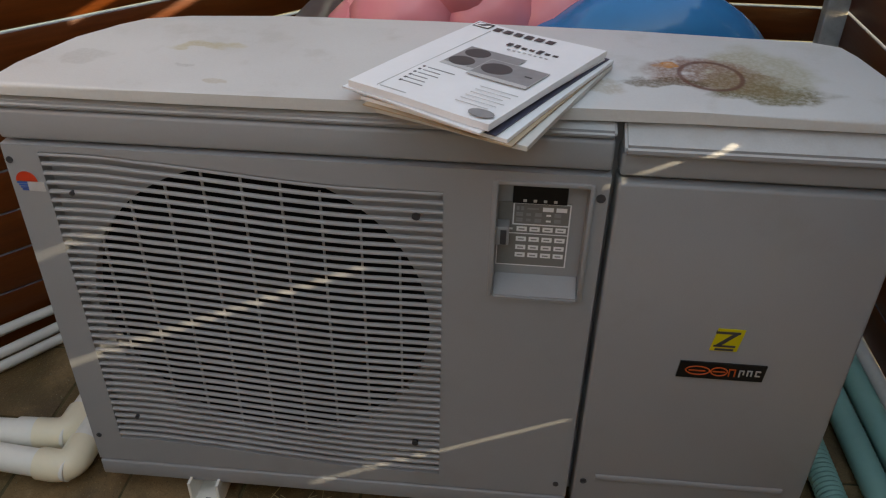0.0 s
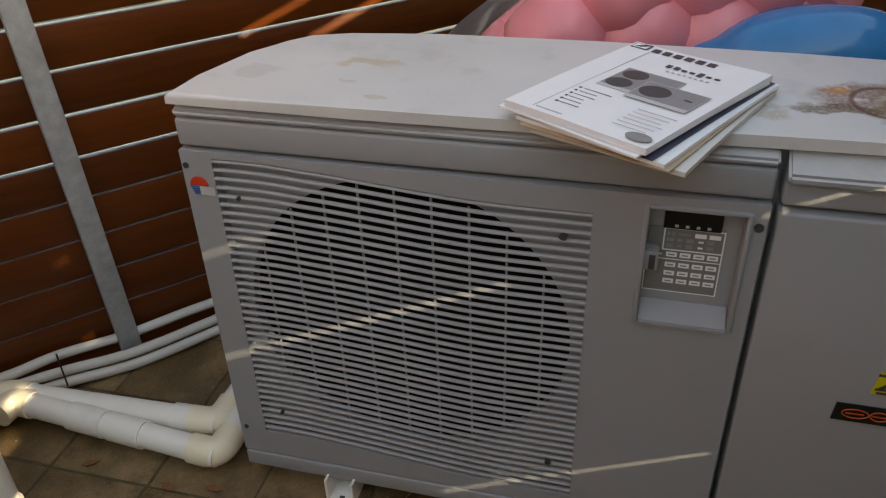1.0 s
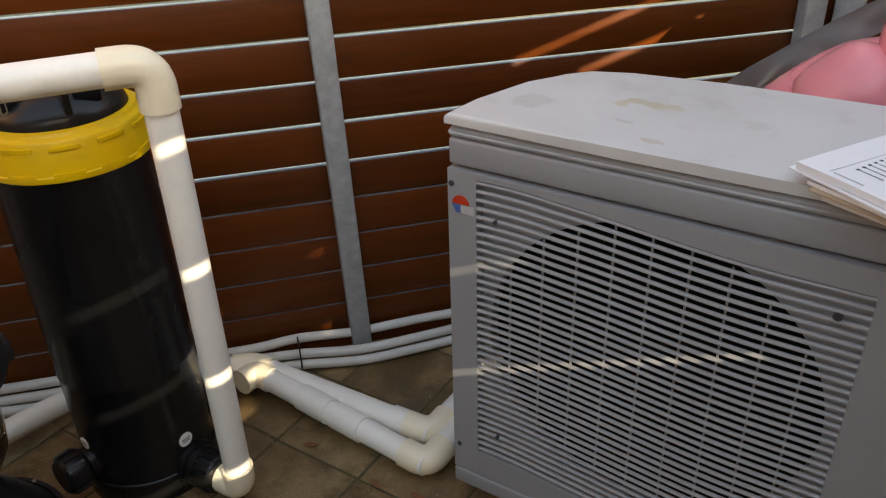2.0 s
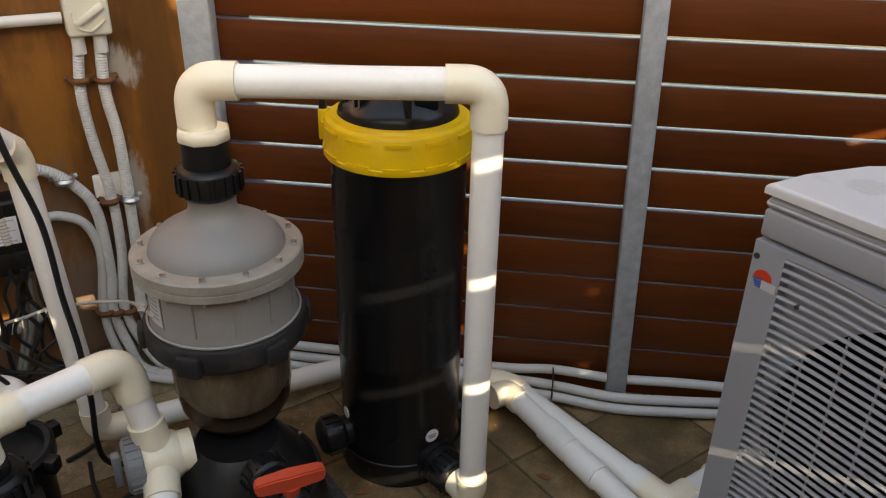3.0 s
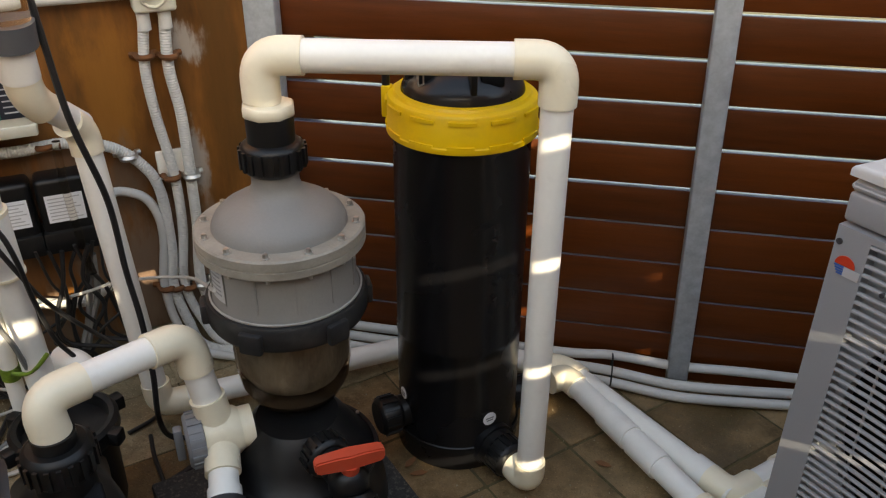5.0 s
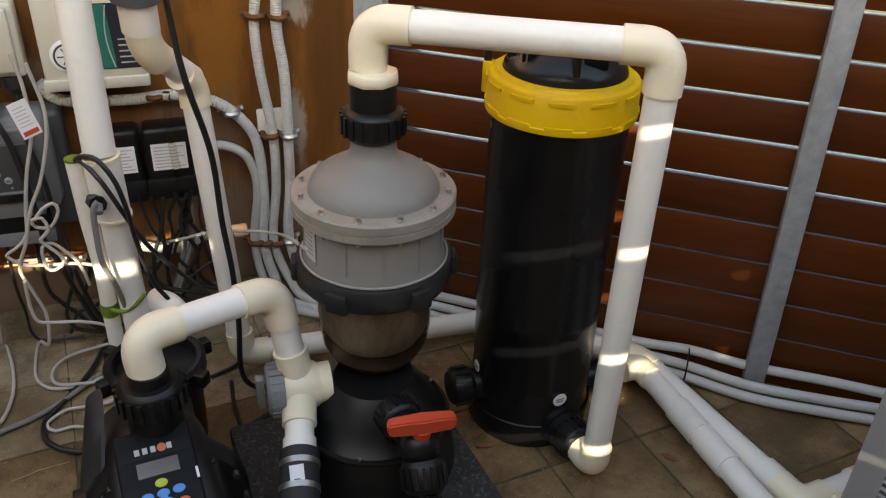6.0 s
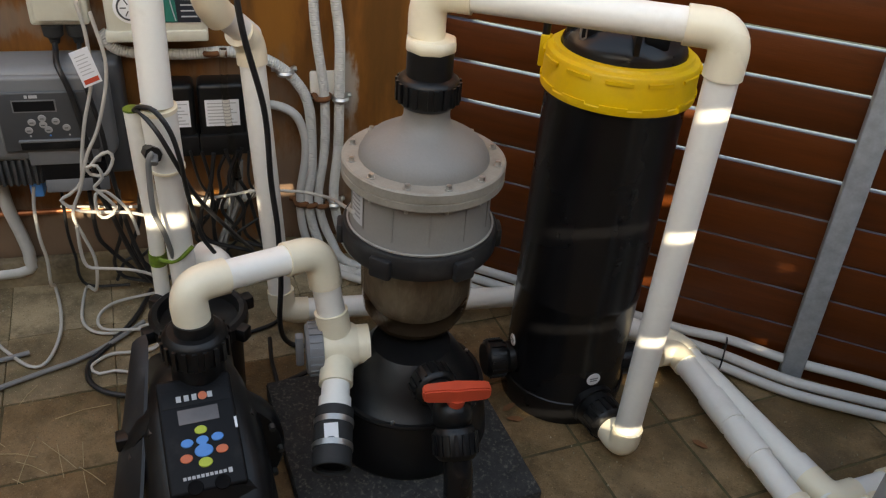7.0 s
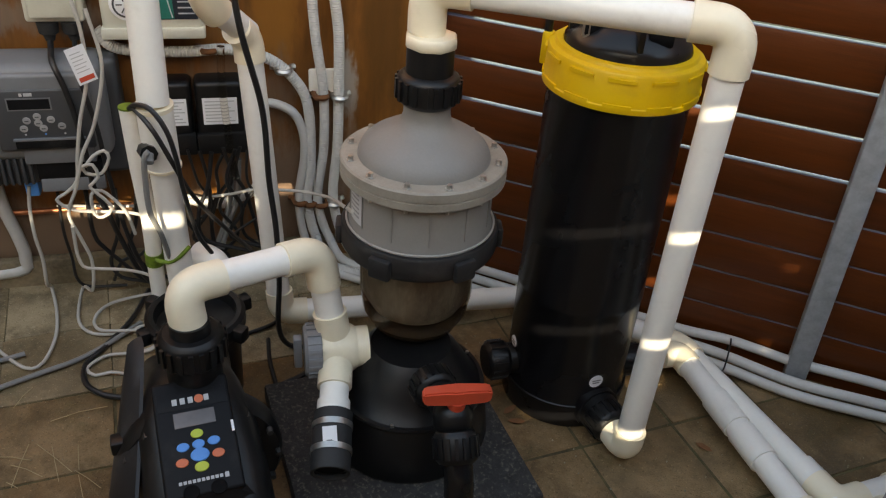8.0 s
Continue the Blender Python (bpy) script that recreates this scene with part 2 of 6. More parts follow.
    sc = n.new("ShaderNodeVectorMath")
    sc.operation = "MULTIPLY"
    sc.inputs[1].default_value = (22, 18, 0)
    l.new(sub.outputs[0], sc.inputs[0])
    ln = n.new("ShaderNodeVectorMath")
    ln.operation = "LENGTH"
    l.new(sc.outputs[0], ln.inputs[0])
    d = n.new("ShaderNodeMath")
    d.operation = "SUBTRACT"
    d.inputs[1].default_value = 1.0
    l.new(ln.outputs["Value"], d.inputs[0])
    ab = n.new("ShaderNodeMath")
    ab.operation = "ABSOLUTE"
    l.new(d.outputs[0], ab.inputs[0])
    r = n.new("ShaderNodeMapRange")
    r.inputs["From Min"].default_value, r.inputs["From Max"].default_value, r.inputs["To Max"].default_value = 0.12, 0.04, 0.8
    l.new(ab.outputs[0], r.inputs[0])
    mx = n.new("ShaderNodeMix")
    mx.data_type = "RGBA"
    mx.inputs["B"].default_value = (0.13, 0.04, 0.025, 1)
    l.new(r.outputs[0], mx.inputs["Factor"]), l.new(out, mx.inputs["A"])
    l.new(mx.outputs["Result"], b.inputs["Base Color"])


stain_lid(M_LID)


def bloom(m, spots):
    """Salt bloom and damp patches on the render, in the wall's own metres: along, height, reach, reach, colour, strength, grain."""
    t = m.node_tree
    n, l = t.nodes, t.links
    b = n["Principled BSDF"]
    out = b.inputs["Base Color"].links[0].from_socket
    co = n.new("ShaderNodeTexCoord")
    for cx, cz, sx, sz, col, top, grain in spots:
        sub = n.new("ShaderNodeVectorMath")
        sub.operation = "SUBTRACT"
        sub.inputs[1].default_value = (cx, 0, cz)
        l.new(co.outputs["Object"], sub.inputs[0])
        sc = n.new("ShaderNodeVectorMath")
        sc.operation = "MULTIPLY"
        sc.inputs[1].default_value = (1 / sx, 0, 1 / sz)
        l.new(sub.outputs[0], sc.inputs[0])
        ln = n.new("ShaderNodeVectorMath")
        ln.operation = "LENGTH"
        l.new(sc.outputs[0], ln.inputs[0])
        mp = n.new("ShaderNodeMapping")
        mp.inputs["Scale"].default_value = (1.6, 1, 0.5)
        l.new(co.outputs["Object"], mp.inputs[0])
        g = n.new("ShaderNodeTexNoise")
        g.inputs["Scale"].default_value, g.inputs["Detail"].default_value, g.inputs["Roughness"].default_value = grain, 9, 0.65
        l.new(mp.outputs[0], g.inputs["Vector"])
        add = n.new("ShaderNodeMath")
        add.operation = "MULTIPLY_ADD"
        add.inputs[1].default_value = -2.6
        l.new(g.outputs["Fac"], add.inputs[0]), l.new(ln.outputs["Value"], add.inputs[2])
        r = n.new("ShaderNodeMapRange")
        r.interpolation_type = "SMOOTHSTEP"
        r.inputs["From Min"].default_value, r.inputs["From Max"].default_value, r.inputs["To Max"].default_value = -0.35, -0.9, top
        l.new(add.outputs[0], r.inputs[0])
        mx = n.new("ShaderNodeMix")
        mx.data_type = "RGBA"
        mx.inputs["B"].default_value = (*col, 1)
        l.new(r.outputs[0], mx.inputs["Factor"]), l.new(out, mx.inputs["A"])
        out = mx.outputs["Result"]
    l.new(out, b.inputs["Base Color"])


bloom(M_RENDER, ((-0.065, 0.53, 0.03, 0.12, (0.44, 0.40, 0.36), 0.7, 18), (-0.05, 0.82, 0.05, 0.06, (0.46, 0.41, 0.36), 0.75, 20), (-0.20, 0.22, 0.24, 0.30, (0.23, 0.155, 0.11), 0.85, 9),
                 (-0.80, 0.10, 0.70, 0.16, (0.24, 0.165, 0.115), 0.9, 10), (-0.80, 0.70, 0.30, 0.05, (0.24, 0.19, 0.15), 0.6, 12), (-0.24, 0.74, 0.10, 0.20, (0.30, 0.115, 0.02), 0.8, 9), (-0.34, 0.50, 0.16, 0.15, (0.19, 0.125, 0.085), 0.7, 10), (0.02, 0.75, 0.06, 0.5, (0.12, 0.05, 0.012), 0.8, 7)))

# ---- building blocks ----
PLACED = {}


def thing(name, label, category, m=None, group="", kind=""):
    """An Empty at the base of a thing; m is its pose."""
    m = m or Matrix()
    ob = new(name)
    ob.empty_display_size = 0.05
    ob.matrix_world = m
    PLACED[ob] = m.copy()
    return tagged(ob, label, category, group, kind)


def solid(name, bm, material, m=None, smooth=True):
    me = bpy.data.meshes.new(name)
    bmesh.ops.recalc_face_normals(bm, faces=bm.faces)
    bm.to_mesh(me)
    bm.free()
    me.materials.append(material)
    if smooth:
        me.shade_smooth()
        me.set_sharp_from_angle(angle=radians(38))
    ob = new(name, me)
    if m:
        ob.matrix_world = m
    PLACED[ob] = (m or Matrix()).copy()
    return ob


def part(name, bm, material, parent, label="", local=False, smooth=True):
    """One mesh under a thing or a part. bm is in the world's metres, or in the thing's own when local."""
    if not local:
        bm.transform(PLACED[parent].inverted())
    ob = solid(name, bm, material, smooth=smooth)
    ob.parent = parent
    PLACED[ob] = PLACED[parent].copy()
    if label:
        tagged(ob, label)
    return ob


def box(x0, x1, y0, y1, z0, z1, bevel=0.0, seg=2, bm=None):
    bm = bm or bmesh.new()
    geo = bmesh.ops.create_cube(bm, size=1)["verts"]
    for v in geo:
        v.co = Vector(((x0 + x1) / 2 + v.co.x * (x1 - x0), (y0 + y1) / 2 + v.co.y * (y1 - y0), (z0 + z1) / 2 + v.co.z * (z1 - z0)))
    if bevel:
        es = {e for v in geo for e in v.link_edges}
        bmesh.ops.bevel(bm, geom=list(es), offset=bevel, segments=seg, affect="EDGES", profile=0.5)
    return bm


def merge(*bms):
    out = bmesh.new()
    for b in bms:
        me = bpy.data.meshes.new("tmp")
        b.to_mesh(me)
        b.free()
        out.from_mesh(me)
        bpy.data.meshes.remove(me)
    return out


def moved(bm, m):
    bm.transform(m)
    return bm


def lathe(profile, n=48, bm=None):
    """Turns a list of (radius, height) round z; ends on the axis are closed."""
    bm = bm or bmesh.new()
    rings = []
    for r, z in profile:
        if r < 1e-5:
            rings.append([bm.verts.new((0, 0, z))])
        else:
            rings.append([bm.verts.new((r * math.cos(2 * math.pi * i / n), r * math.sin(2 * math.pi * i / n), z)) for i in range(n)])
    for a, b in zip(rings, rings[1:]):
        for i in range(n):
            j = (i + 1) % n
            if len(a) == 1 and len(b) > 1:
                bm.faces.new((a[0], b[i], b[j]))
            elif len(b) == 1 and len(a) > 1:
                bm.faces.new((a[i], a[j], b[0]))
            elif len(a) > 1:
                bm.faces.new((a[i], a[j], b[j], b[i]))
    return bm


def axis_to(p, q):
    """The pose that lays the z axis from p towards q."""
    d = Vector(q) - Vector(p)
    return Matrix.Translation(p) @ d.to_track_quat("Z", "Y").to_matrix().to_4x4()


def spline(pts, step=0.012):
    """Smooth points through pts."""
    p = [Vector(a) for a in pts]
    p = [2 * p[0] - p[1]] + p + [2 * p[-1] - p[-2]]
    out = []
    for a, b, c, d in zip(p, p[1:], p[2:], p[3:]):
        k = max(2, int((c - b).length / step))
        for i in range(k):
            t = i / k
            out.append(0.5 * (2 * b + (c - a) * t + (2 * a - 5 * b + 4 * c - d) * t * t + (3 * b - a - 3 * c + d) * t ** 3))
    return out + [p[-2]]


def tube(pts, r, n=12, bm=None, rib=0.0, every=2):
    """A round bar along points; rib swells every so many rings, as on a corrugated hose."""
    bm = bm or bmesh.new()
    pts = [Vector(a) for a in pts]
    t0 = (pts[1] - pts[0]).normalized()
    up = t0.orthogonal().normalized()
    rings = []
    for i, p in enumerate(pts):
        t = (pts[min(i + 1, len(pts) - 1)] - pts[max(i - 1, 0)]).normalized()
        up = (up - t * up.dot(t)).normalized()
        side = t.cross(up)
        rr = r + (rib if rib and i % every == 0 else 0)
        rings.append([bm.verts.new(p + (up * math.cos(a) + side * math.sin(a)) * rr) for a in (2 * math.pi * k / n for k in range(n))])
    for a, b in zip(rings, rings[1:]):
        for i in range(n):
            j = (i + 1) % n
            bm.faces.new((a[i], a[j], b[j], b[i]))
    bm.faces.new(rings[0][::-1]), bm.faces.new(rings[-1])
    return bm


PR = 0.0278  # outer radius of the large pool pipes


def pipe(p, q, r=PR, n=28):
    return tube([p, q], r, n)


def elbow_fit(a, corner, b, r=PR * 1.17, reach=0.05, n=28, collar=True):
    """A moulded bend: two sockets with a swept corner between them."""
    a, c, b = Vector(a), Vector(corner), Vector(b)
    da, db = (a - c).normalized(), (b - c).normalized()
    pts = [c + da * reach * 1.75, c + da * reach]
    for i in range(1, 10):
        t = i / 10
        s, e = c + da * reach, c + db * reach
        pts.append(s.lerp(c, t).lerp(c.lerp(e, t), t))
    pts += [c + db * reach, c + db * reach * 1.75]
    bm = tube(pts, r, n)
    return bm


def bars(rows, thick=0.0012, bm=None):
    """Small flat plates in the plane z = 0: x0, x1, y0, y1."""
    bm = bm or bmesh.new()
    for x0, x1, y0, y1 in rows:
        box(x0, x1, y0, y1, 0, thick, bm=bm)
    return bm


def words(text, size, material, m, name, parent, spacing=1.0, shear=0.0, thick=0.0006):
    """Raised lettering with the built-in font, as a mesh in the pose m."""
    c = bpy.data.curves.new(name, "FONT")
    c.body, c.size, c.extrude, c.space_character, c.shear = text, size, thick, spacing, shear
    c.align_x, c.align_y, c.resolution_u = "CENTER", "CENTER", 3
    ob = bpy.data.objects.new("tmp", c)
    scene.collection.objects.link(ob)
    me = bpy.data.meshes.new_from_object(ob.evaluated_get(bpy.context.evaluated_depsgraph_get()))
    bpy.data.objects.remove(ob)
    bpy.data.curves.remove(c)
    bm = bmesh.new()
    bm.from_mesh(me)
    bpy.data.meshes.remove(me)
    bm.transform(m)
    return part(name, bm, material, parent, local=True, smooth=False)

# ---- the setting: ground, fences, wall ----
ground = solid("ground", box(-40, 40, -40, 40, -0.2, -0.0045), M_JOINT)
tagged(ground, "dark sandy bed under mossy brown pavers", "ground", kind="structure")

PITCH, GAP = 0.1005, 0.0078
FENCE_END = 1.64
FIRST = 0.0375
BOARD_TOP = 1.95


def board(length, height=PITCH - GAP, thick=0.023):
    bm = box(0, length, 0, thick, 0, height, 0.0025, 2)
    return bm


def fence_run(name, label, m, length, n, posts):
    f = thing(name, label, "fence", m, kind="structure")
    me = {True: None, False: None}
    for i in range(-1, n):
        z = FIRST + i * PITCH
        tight = i < 4
        if me[tight] is None:
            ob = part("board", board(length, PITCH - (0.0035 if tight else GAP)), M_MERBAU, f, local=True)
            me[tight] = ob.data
            # upward faces get the painted sky sheen
            ob.data.materials.append(M_SKYEDGE)
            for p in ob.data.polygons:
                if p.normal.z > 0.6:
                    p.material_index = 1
        else:
            ob = new("board", me[tight])
            ob.parent = f
        ob.location = (0, 0.0, z)
        ob.rotation_euler = (radians(random.uniform(-0.5, 0.5)), random.uniform(-0.0006, 0.0006), 0)
    for x, w in posts:
        bm = box(x - w / 2, x + w / 2, -0.042, -0.002, 0, n * PITCH + 0.05, 0.004, 3)
        for v in bm.verts:
            v.co.x -= 0.03 * (v.co.z - 0.93) if w == 0.0515 else 0
        part("post", bm, M_GALV, f, "spotted galvanised steel post", local=True)
    return f


NB = 19
fence_back = fence_run("fence_back", "slatted merbau fence with daylight in the gaps and galvanised posts", pose(-0.735, 0.0, 0), FENCE_END + 0.735, NB, ((0.035, 0.075), (0.735 + 0.310, 0.0515), (0.735 + 1.55, 0.06)))

WALL_ANG = 36.55
WALL = pose(-0.8516, 0, 0, 0, 0, WALL_ANG)  # local x runs along the wall to the corner, local -y faces the yard


def wl(s, off, z):
    """A place on the wall: s metres along it from the corner (minus is away), off metres proud of it."""
    return WALL @ Vector((s, -off, z))


def on(off, *q):
    """Places s, z on the plane off metres in front of the wall."""
    return [wl(a, off, b) for a, b in q]


def floor_at(z, *q):
    return [Vector((a, b, z)) for a, b in q]


def wpts(*q):
    return [wl(*a) for a in q]


wall_west = solid("wall_west", box(-3.6, 0.26, 0.0, 0.2, -0.1, 2.4, 0.004), M_RENDER, WALL)
tagged(wall_west, "rust-stained brown rendered wall behind the pool plumbing", "wall", kind="structure")
plinth = solid("wall_plinth", box(-3.6, -0.1, -0.035, -0.003, -0.1, 0.075, 0.006), M_CONCRETE, WALL)
tagged(plinth, "rough concrete footing along the rendered wall", "plinth", kind="structure")


# unseen wide-board fence return and added wall, which close the yard behind the camera
HP_ANG = -47.21
MID_LEN = 1.26
SUNSIDE = Vector((1.66, 0, 0)) + Vector((math.cos(radians(HP_ANG)), math.sin(radians(HP_ANG)), 0)) * MID_LEN
EAST = pose(SUNSIDE.x, SUNSIDE.y, 0, 0, 0, HP_ANG - 90)


def screen(name, label, x0, x1, gaps, top, m=EAST):
    """Boards up to the given height with slits of (height, width) between them."""
    f = thing(name, label, "fence", m, kind="structure")
    edges, low = [], 0.03
    for z, w in gaps:
        edges.append((low, z - w / 2))
        low = z + w / 2
    edges.append((low, top))
    for a, b in edges:
        part("board", box(x0, x1, 0.0, 0.019, a, b, 0.0015, 1), M_MERBAU, f, local=True)
    if not gaps:
        part("post", box(x0 + 0.02, x0 + 0.08, 0.021, 0.06, 0, top, 0.003), M_GALV, f, local=True)
    return f


# unseen stretches; slits and tops are set to shape the sun streaks
COLUMNS = (
    (0.95, 1.09, ((1.512, 0.020),), 2.36), (1.09, 1.42, ((1.512, 0.020), (1.61, 0.016)), 2.36), (1.42, 1.60, ((1.61, 0.016),), 2.36),
    (1.60, 1.69, ((1.107, 0.0103),), 2.36), (1.69, 1.86, ((0.652, 0.0094),), 2.36), (1.86, 1.93, ((0.652, 0.0094), (1.107, 0.0103)), 2.36), (1.93, 2.06, ((1.107, 0.0103),), 2.36), (2.06, 2.17, ((1.107, 0.0103), (1.335, 0.0096)), 2.36), (2.17, 2.36, (), 2.36),
    (2.36, 2.43, ((1.125, 0.0165),), 2.36), (2.43, 2.605, ((1.049, 0.0155), (1.291, 0.0160), (1.532, 0.0160), (1.767, 0.0150)), 2.36),
    (2.605, 2.82, ((1.047, 0.0120), (1.289, 0.0120), (1.530, 0.0120)), 2.36), (2.82, 3.0, (), 2.36), (3.0, 3.25, (), 2.32), (3.25, 3.55, (), 2.6), (3.55, 4.25, ((1.628, 0.024),), 2.6))
for x0, x1, gaps, top in COLUMNS:
    screen("fence_side", "high unseen merbau board fence with slits set for the sun streaks", x0, x1 - 0.0015, gaps, top)
# plain wall out of view, added to bounce warm light onto the equipment
bounce_wall_south = solid("bounce_wall_south", box(0, 3.75, 0, 0.2, 0, 2.5), mat("cream_bounce", (0.70, 0.62, 0.50), 0.8, vary=0.08, bump=0.3), pose(-3.78, -2.15, 0, 0, 0, -28.5) @ Matrix.Translation((0, -0.2, 0)))
tagged(bounce_wall_south, "unseen cream wall added behind the viewer for warm bounce", "wall", kind="structure")
# ---- the other fences behind the heat pump ----
fence_mid = fence_run("fence_mid", "dark shaded merbau slat fence behind the inflatables", pose(1.66, 0.0, 0, 0, 0, HP_ANG), MID_LEN, NB, ((0.02, 0.07), (MID_LEN - 0.03, 0.06)))
fence_east = fence_run("fence_east", "dark merbau slat fence with bright gaps beside the hoses", EAST, 0.945, NB, ())

# ---- heat pump ----
HP = pose(0.4392, -0.5978, 0, 0, 0, HP_ANG)
heat_pump = thing("pool_heat_pump", "large grey pool heat pump with louvred grille and stained lid", "heat pump", HP)
OUT = [(0.0, 0.0), (0.015, 0.08), (0.05, 0.19), (0.085, 0.262), (0.12, 0.30), (0.19, 0.325), (0.35, 0.338), (0.62, 0.345), (0.95, 0.338), (1.24, 0.325), (1.282, 0.305), (1.296, 0.26), (1.305, 0.16), (1.313, 0.0)]


def prism(outline, z0, z1, top_bevel=0.0, seg=3):
    bm = bmesh.new()
    lo = [bm.verts.new((x, y, z0)) for x, y in outline]
    hi = [bm.verts.new((x, y, z1)) for x, y in outline]
    n = len(outline)
    bm.faces.new(lo[::-1])
    top = bm.faces.new(hi)
    for i in range(n):
        j = (i + 1) % n
        bm.faces.new((lo[i], lo[j], hi[j], hi[i]))
    if top_bevel:
        bmesh.ops.bevel(bm, geom=list(top.edges), offset=top_bevel, segments=seg, affect="EDGES", profile=0.5)
    return bm


def inset(outline, d, front):
    return [(min(max(x, d), 1.313 - d), min(max(y - (d if y > 0.1 else 0), front), 0.345 - d)) for x, y in outline]


def wave(x):
    t = min(1, max(0, (x - 0.13) / 0.42))
    return 0.003 * math.sin(min(1, x / 0.2) * math.pi) - 0.026 * t * t * (3 - 2 * t)


def skin(quads, back=0.014):
    """Upright sheet in the front plane from (x, z) quads, thickened backwards."""
    bm = bmesh.new()
    for q in quads:
        bm.faces.new([bm.verts.new((x, 0, z)) for x, z in q])
    bmesh.ops.remove_doubles(bm, verts=bm.verts, dist=1e-5)
    ext = bmesh.ops.extrude_face_region(bm, geom=bm.faces[:])
    for v in ext["geom"]:
        if isinstance(v, bmesh.types.BMVert):
            v.co.y += back
    return bm


part("case", prism(inset(OUT, 0.012, 0.05), 0.06, 0.838), M_CASE, heat_pump, local=True)
GX0, GX1, GB, GT = 0.055, 0.66, 0.150, 0.752
DX0, DX1, DZ0, DZ1 = 0.737, 0.872, 0.552, 0.747
quads = [[(0, 0.092), (GX0, 0.092), (GX0, 0.765), (0, 0.765)]]
nx = 26
for i in range(nx):
    a, b = GX0 + (GX1 - GX0) * i / nx, GX0 + (GX1 - GX0) * (i + 1) / nx
    quads.append([(a, 0.092), (b, 0.092), (b, GB + wave(b)), (a, GB + wave(a))])
    quads.append([(a, GT + wave(a)), (b, GT + wave(b)), (b, 0.765), (a, 0.765)])
quads += [[(GX1, 0.092), (DX0, 0.092), (DX0, 0.765), (GX1, 0.765)], [(DX1, 0.092), (0.897, 0.092), (0.897, 0.765), (DX1, 0.765)],
          [(DX0, 0.092), (DX1, 0.092), (DX1, DZ0), (DX0, DZ0)], [(DX0, DZ1), (DX1, DZ1), (DX1, 0.765), (DX0, 0.765)]]
front = part("front_panel", skin(quads, 0.045), M_CASE, heat_pump, local=True)
# rounded seat along the panel's lower and upper lines
part("lower_skirt", box(0.0, 0.897, -0.002, 0.05, 0.05, 0.088, 0.004, 3), M_CASE, heat_pump, local=True)
part("upper_band", box(0.0, 0.897, 0.004, 0.055, 0.771, 0.8185, 0.006, 3), M_CASE, heat_pump, local=True)
part("upper_band", box(0.908, 1.313, 0.006, 0.055, 0.764, 0.800, 0.006, 3), M_CASE, heat_pump, local=True)


def ledge(x0, x1, yf, yb, zf, zb, zlow):
    bm = bmesh.new()
    v = [bm.verts.new(c) for x in (x0, x1) for c in ((x, yf, zlow), (x, yf, zf), (x, yb, zb), (x, yb, zlow))]
    for q in ((0, 1, 2, 3), (7, 6, 5, 4), (0, 4, 5, 1), (1, 5, 6, 2), (2, 6, 7, 3), (3, 7, 4, 0)):
        bm.faces.new([v[i] for i in q])
    bmesh.ops.bevel(bm, geom=bm.edges[:], offset=0.004, segments=2, affect="EDGES")
    return bm


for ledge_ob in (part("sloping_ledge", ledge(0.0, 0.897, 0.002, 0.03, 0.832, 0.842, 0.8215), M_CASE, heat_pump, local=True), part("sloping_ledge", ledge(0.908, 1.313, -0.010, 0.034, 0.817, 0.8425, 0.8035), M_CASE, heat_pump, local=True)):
    ledge_ob.data.materials.append(M_PALECASE)
    # upward ledge faces take the paler grey, the rest stays case grey
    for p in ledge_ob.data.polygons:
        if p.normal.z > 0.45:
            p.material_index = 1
bmr = box(0.908, 1.313, 0.0, 0.05, 0.05, 0.757, 0.006, 3)
part("access_door", bmr, M_CASE, heat_pump, local=True)
part("finger_groove", moved(lathe([(0, 0.0), (0.0075, 0.0), (0.0075, 0.33), (0, 0.33)], 12), Matrix.Translation((0.945, -0.002, 0.152)) @ Matrix.Rotation(radians(90), 4, "Y") @ Matrix.Diagonal((1, 0.35, 1, 1))), M_CASE, heat_pump, local=True)
lid_out = [(-0.004 + x * 1.003, (y + 0.008) if y > 0.1 else y) for x, y in OUT[:-1]] + [(1.316, 0.018), (1.0, 0.018), (0.85, 0.013), (0.7, 0.005), (0.5, 0.0), (0.3, -0.003)]
part("lid", prism(lid_out, 0.8435, 0.861, 0.009, 4), M_LID, heat_pump, "pale grey lid with rust and moss stains", local=True)

# grille
CX, CZ, CR = 0.355, 0.452, 0.284
bm = bmesh.new()
ring_n = 96
inner, outer = [], []
for k in range(ring_n):
    a = 2 * math.pi * k / ring_n
    c, s = math.cos(a), math.sin(a)
    inner.append(bm.verts.new((CX + CR * c, 0.024, CZ + CR * s)))
    tx = ((GX1 + 0.005 if c > 0 else GX0 - 0.005) - CX) / c if abs(c) > 1e-6 else 9
    tz = ((GT + 0.008 if s > 0 else GB - 0.03) - CZ) / s if abs(s) > 1e-6 else 9
    t = max(min(tx, tz), CR + 0.001)
    outer.append(bm.verts.new((CX + t * c, 0.024, CZ + t * s)))
deep = [bm.verts.new((v.co.x, 0.05, v.co.z)) for v in inner]
for k in range(ring_n):
    j = (k + 1) % ring_n
    bm.faces.new((inner[k], inner[j], outer[j], outer[k]))
    bm.faces.new((inner[k], deep[k], deep[j], inner[j]))
part("fan_shroud", bm, M_CASE, heat_pump, local=True)
# flat near-black disc stands for the shaded depth behind the slats
part("fan_hole_shade", moved(lathe([(0.0, 0.0), (0.30, 0.0), (0.30, -0.001), (0.0, -0.001)], 48), Matrix.Translation((CX, 0.049, CZ)) @ Matrix.Rotation(radians(90), 4, "X")), M_BLACKHOLE, heat_pump, local=True)
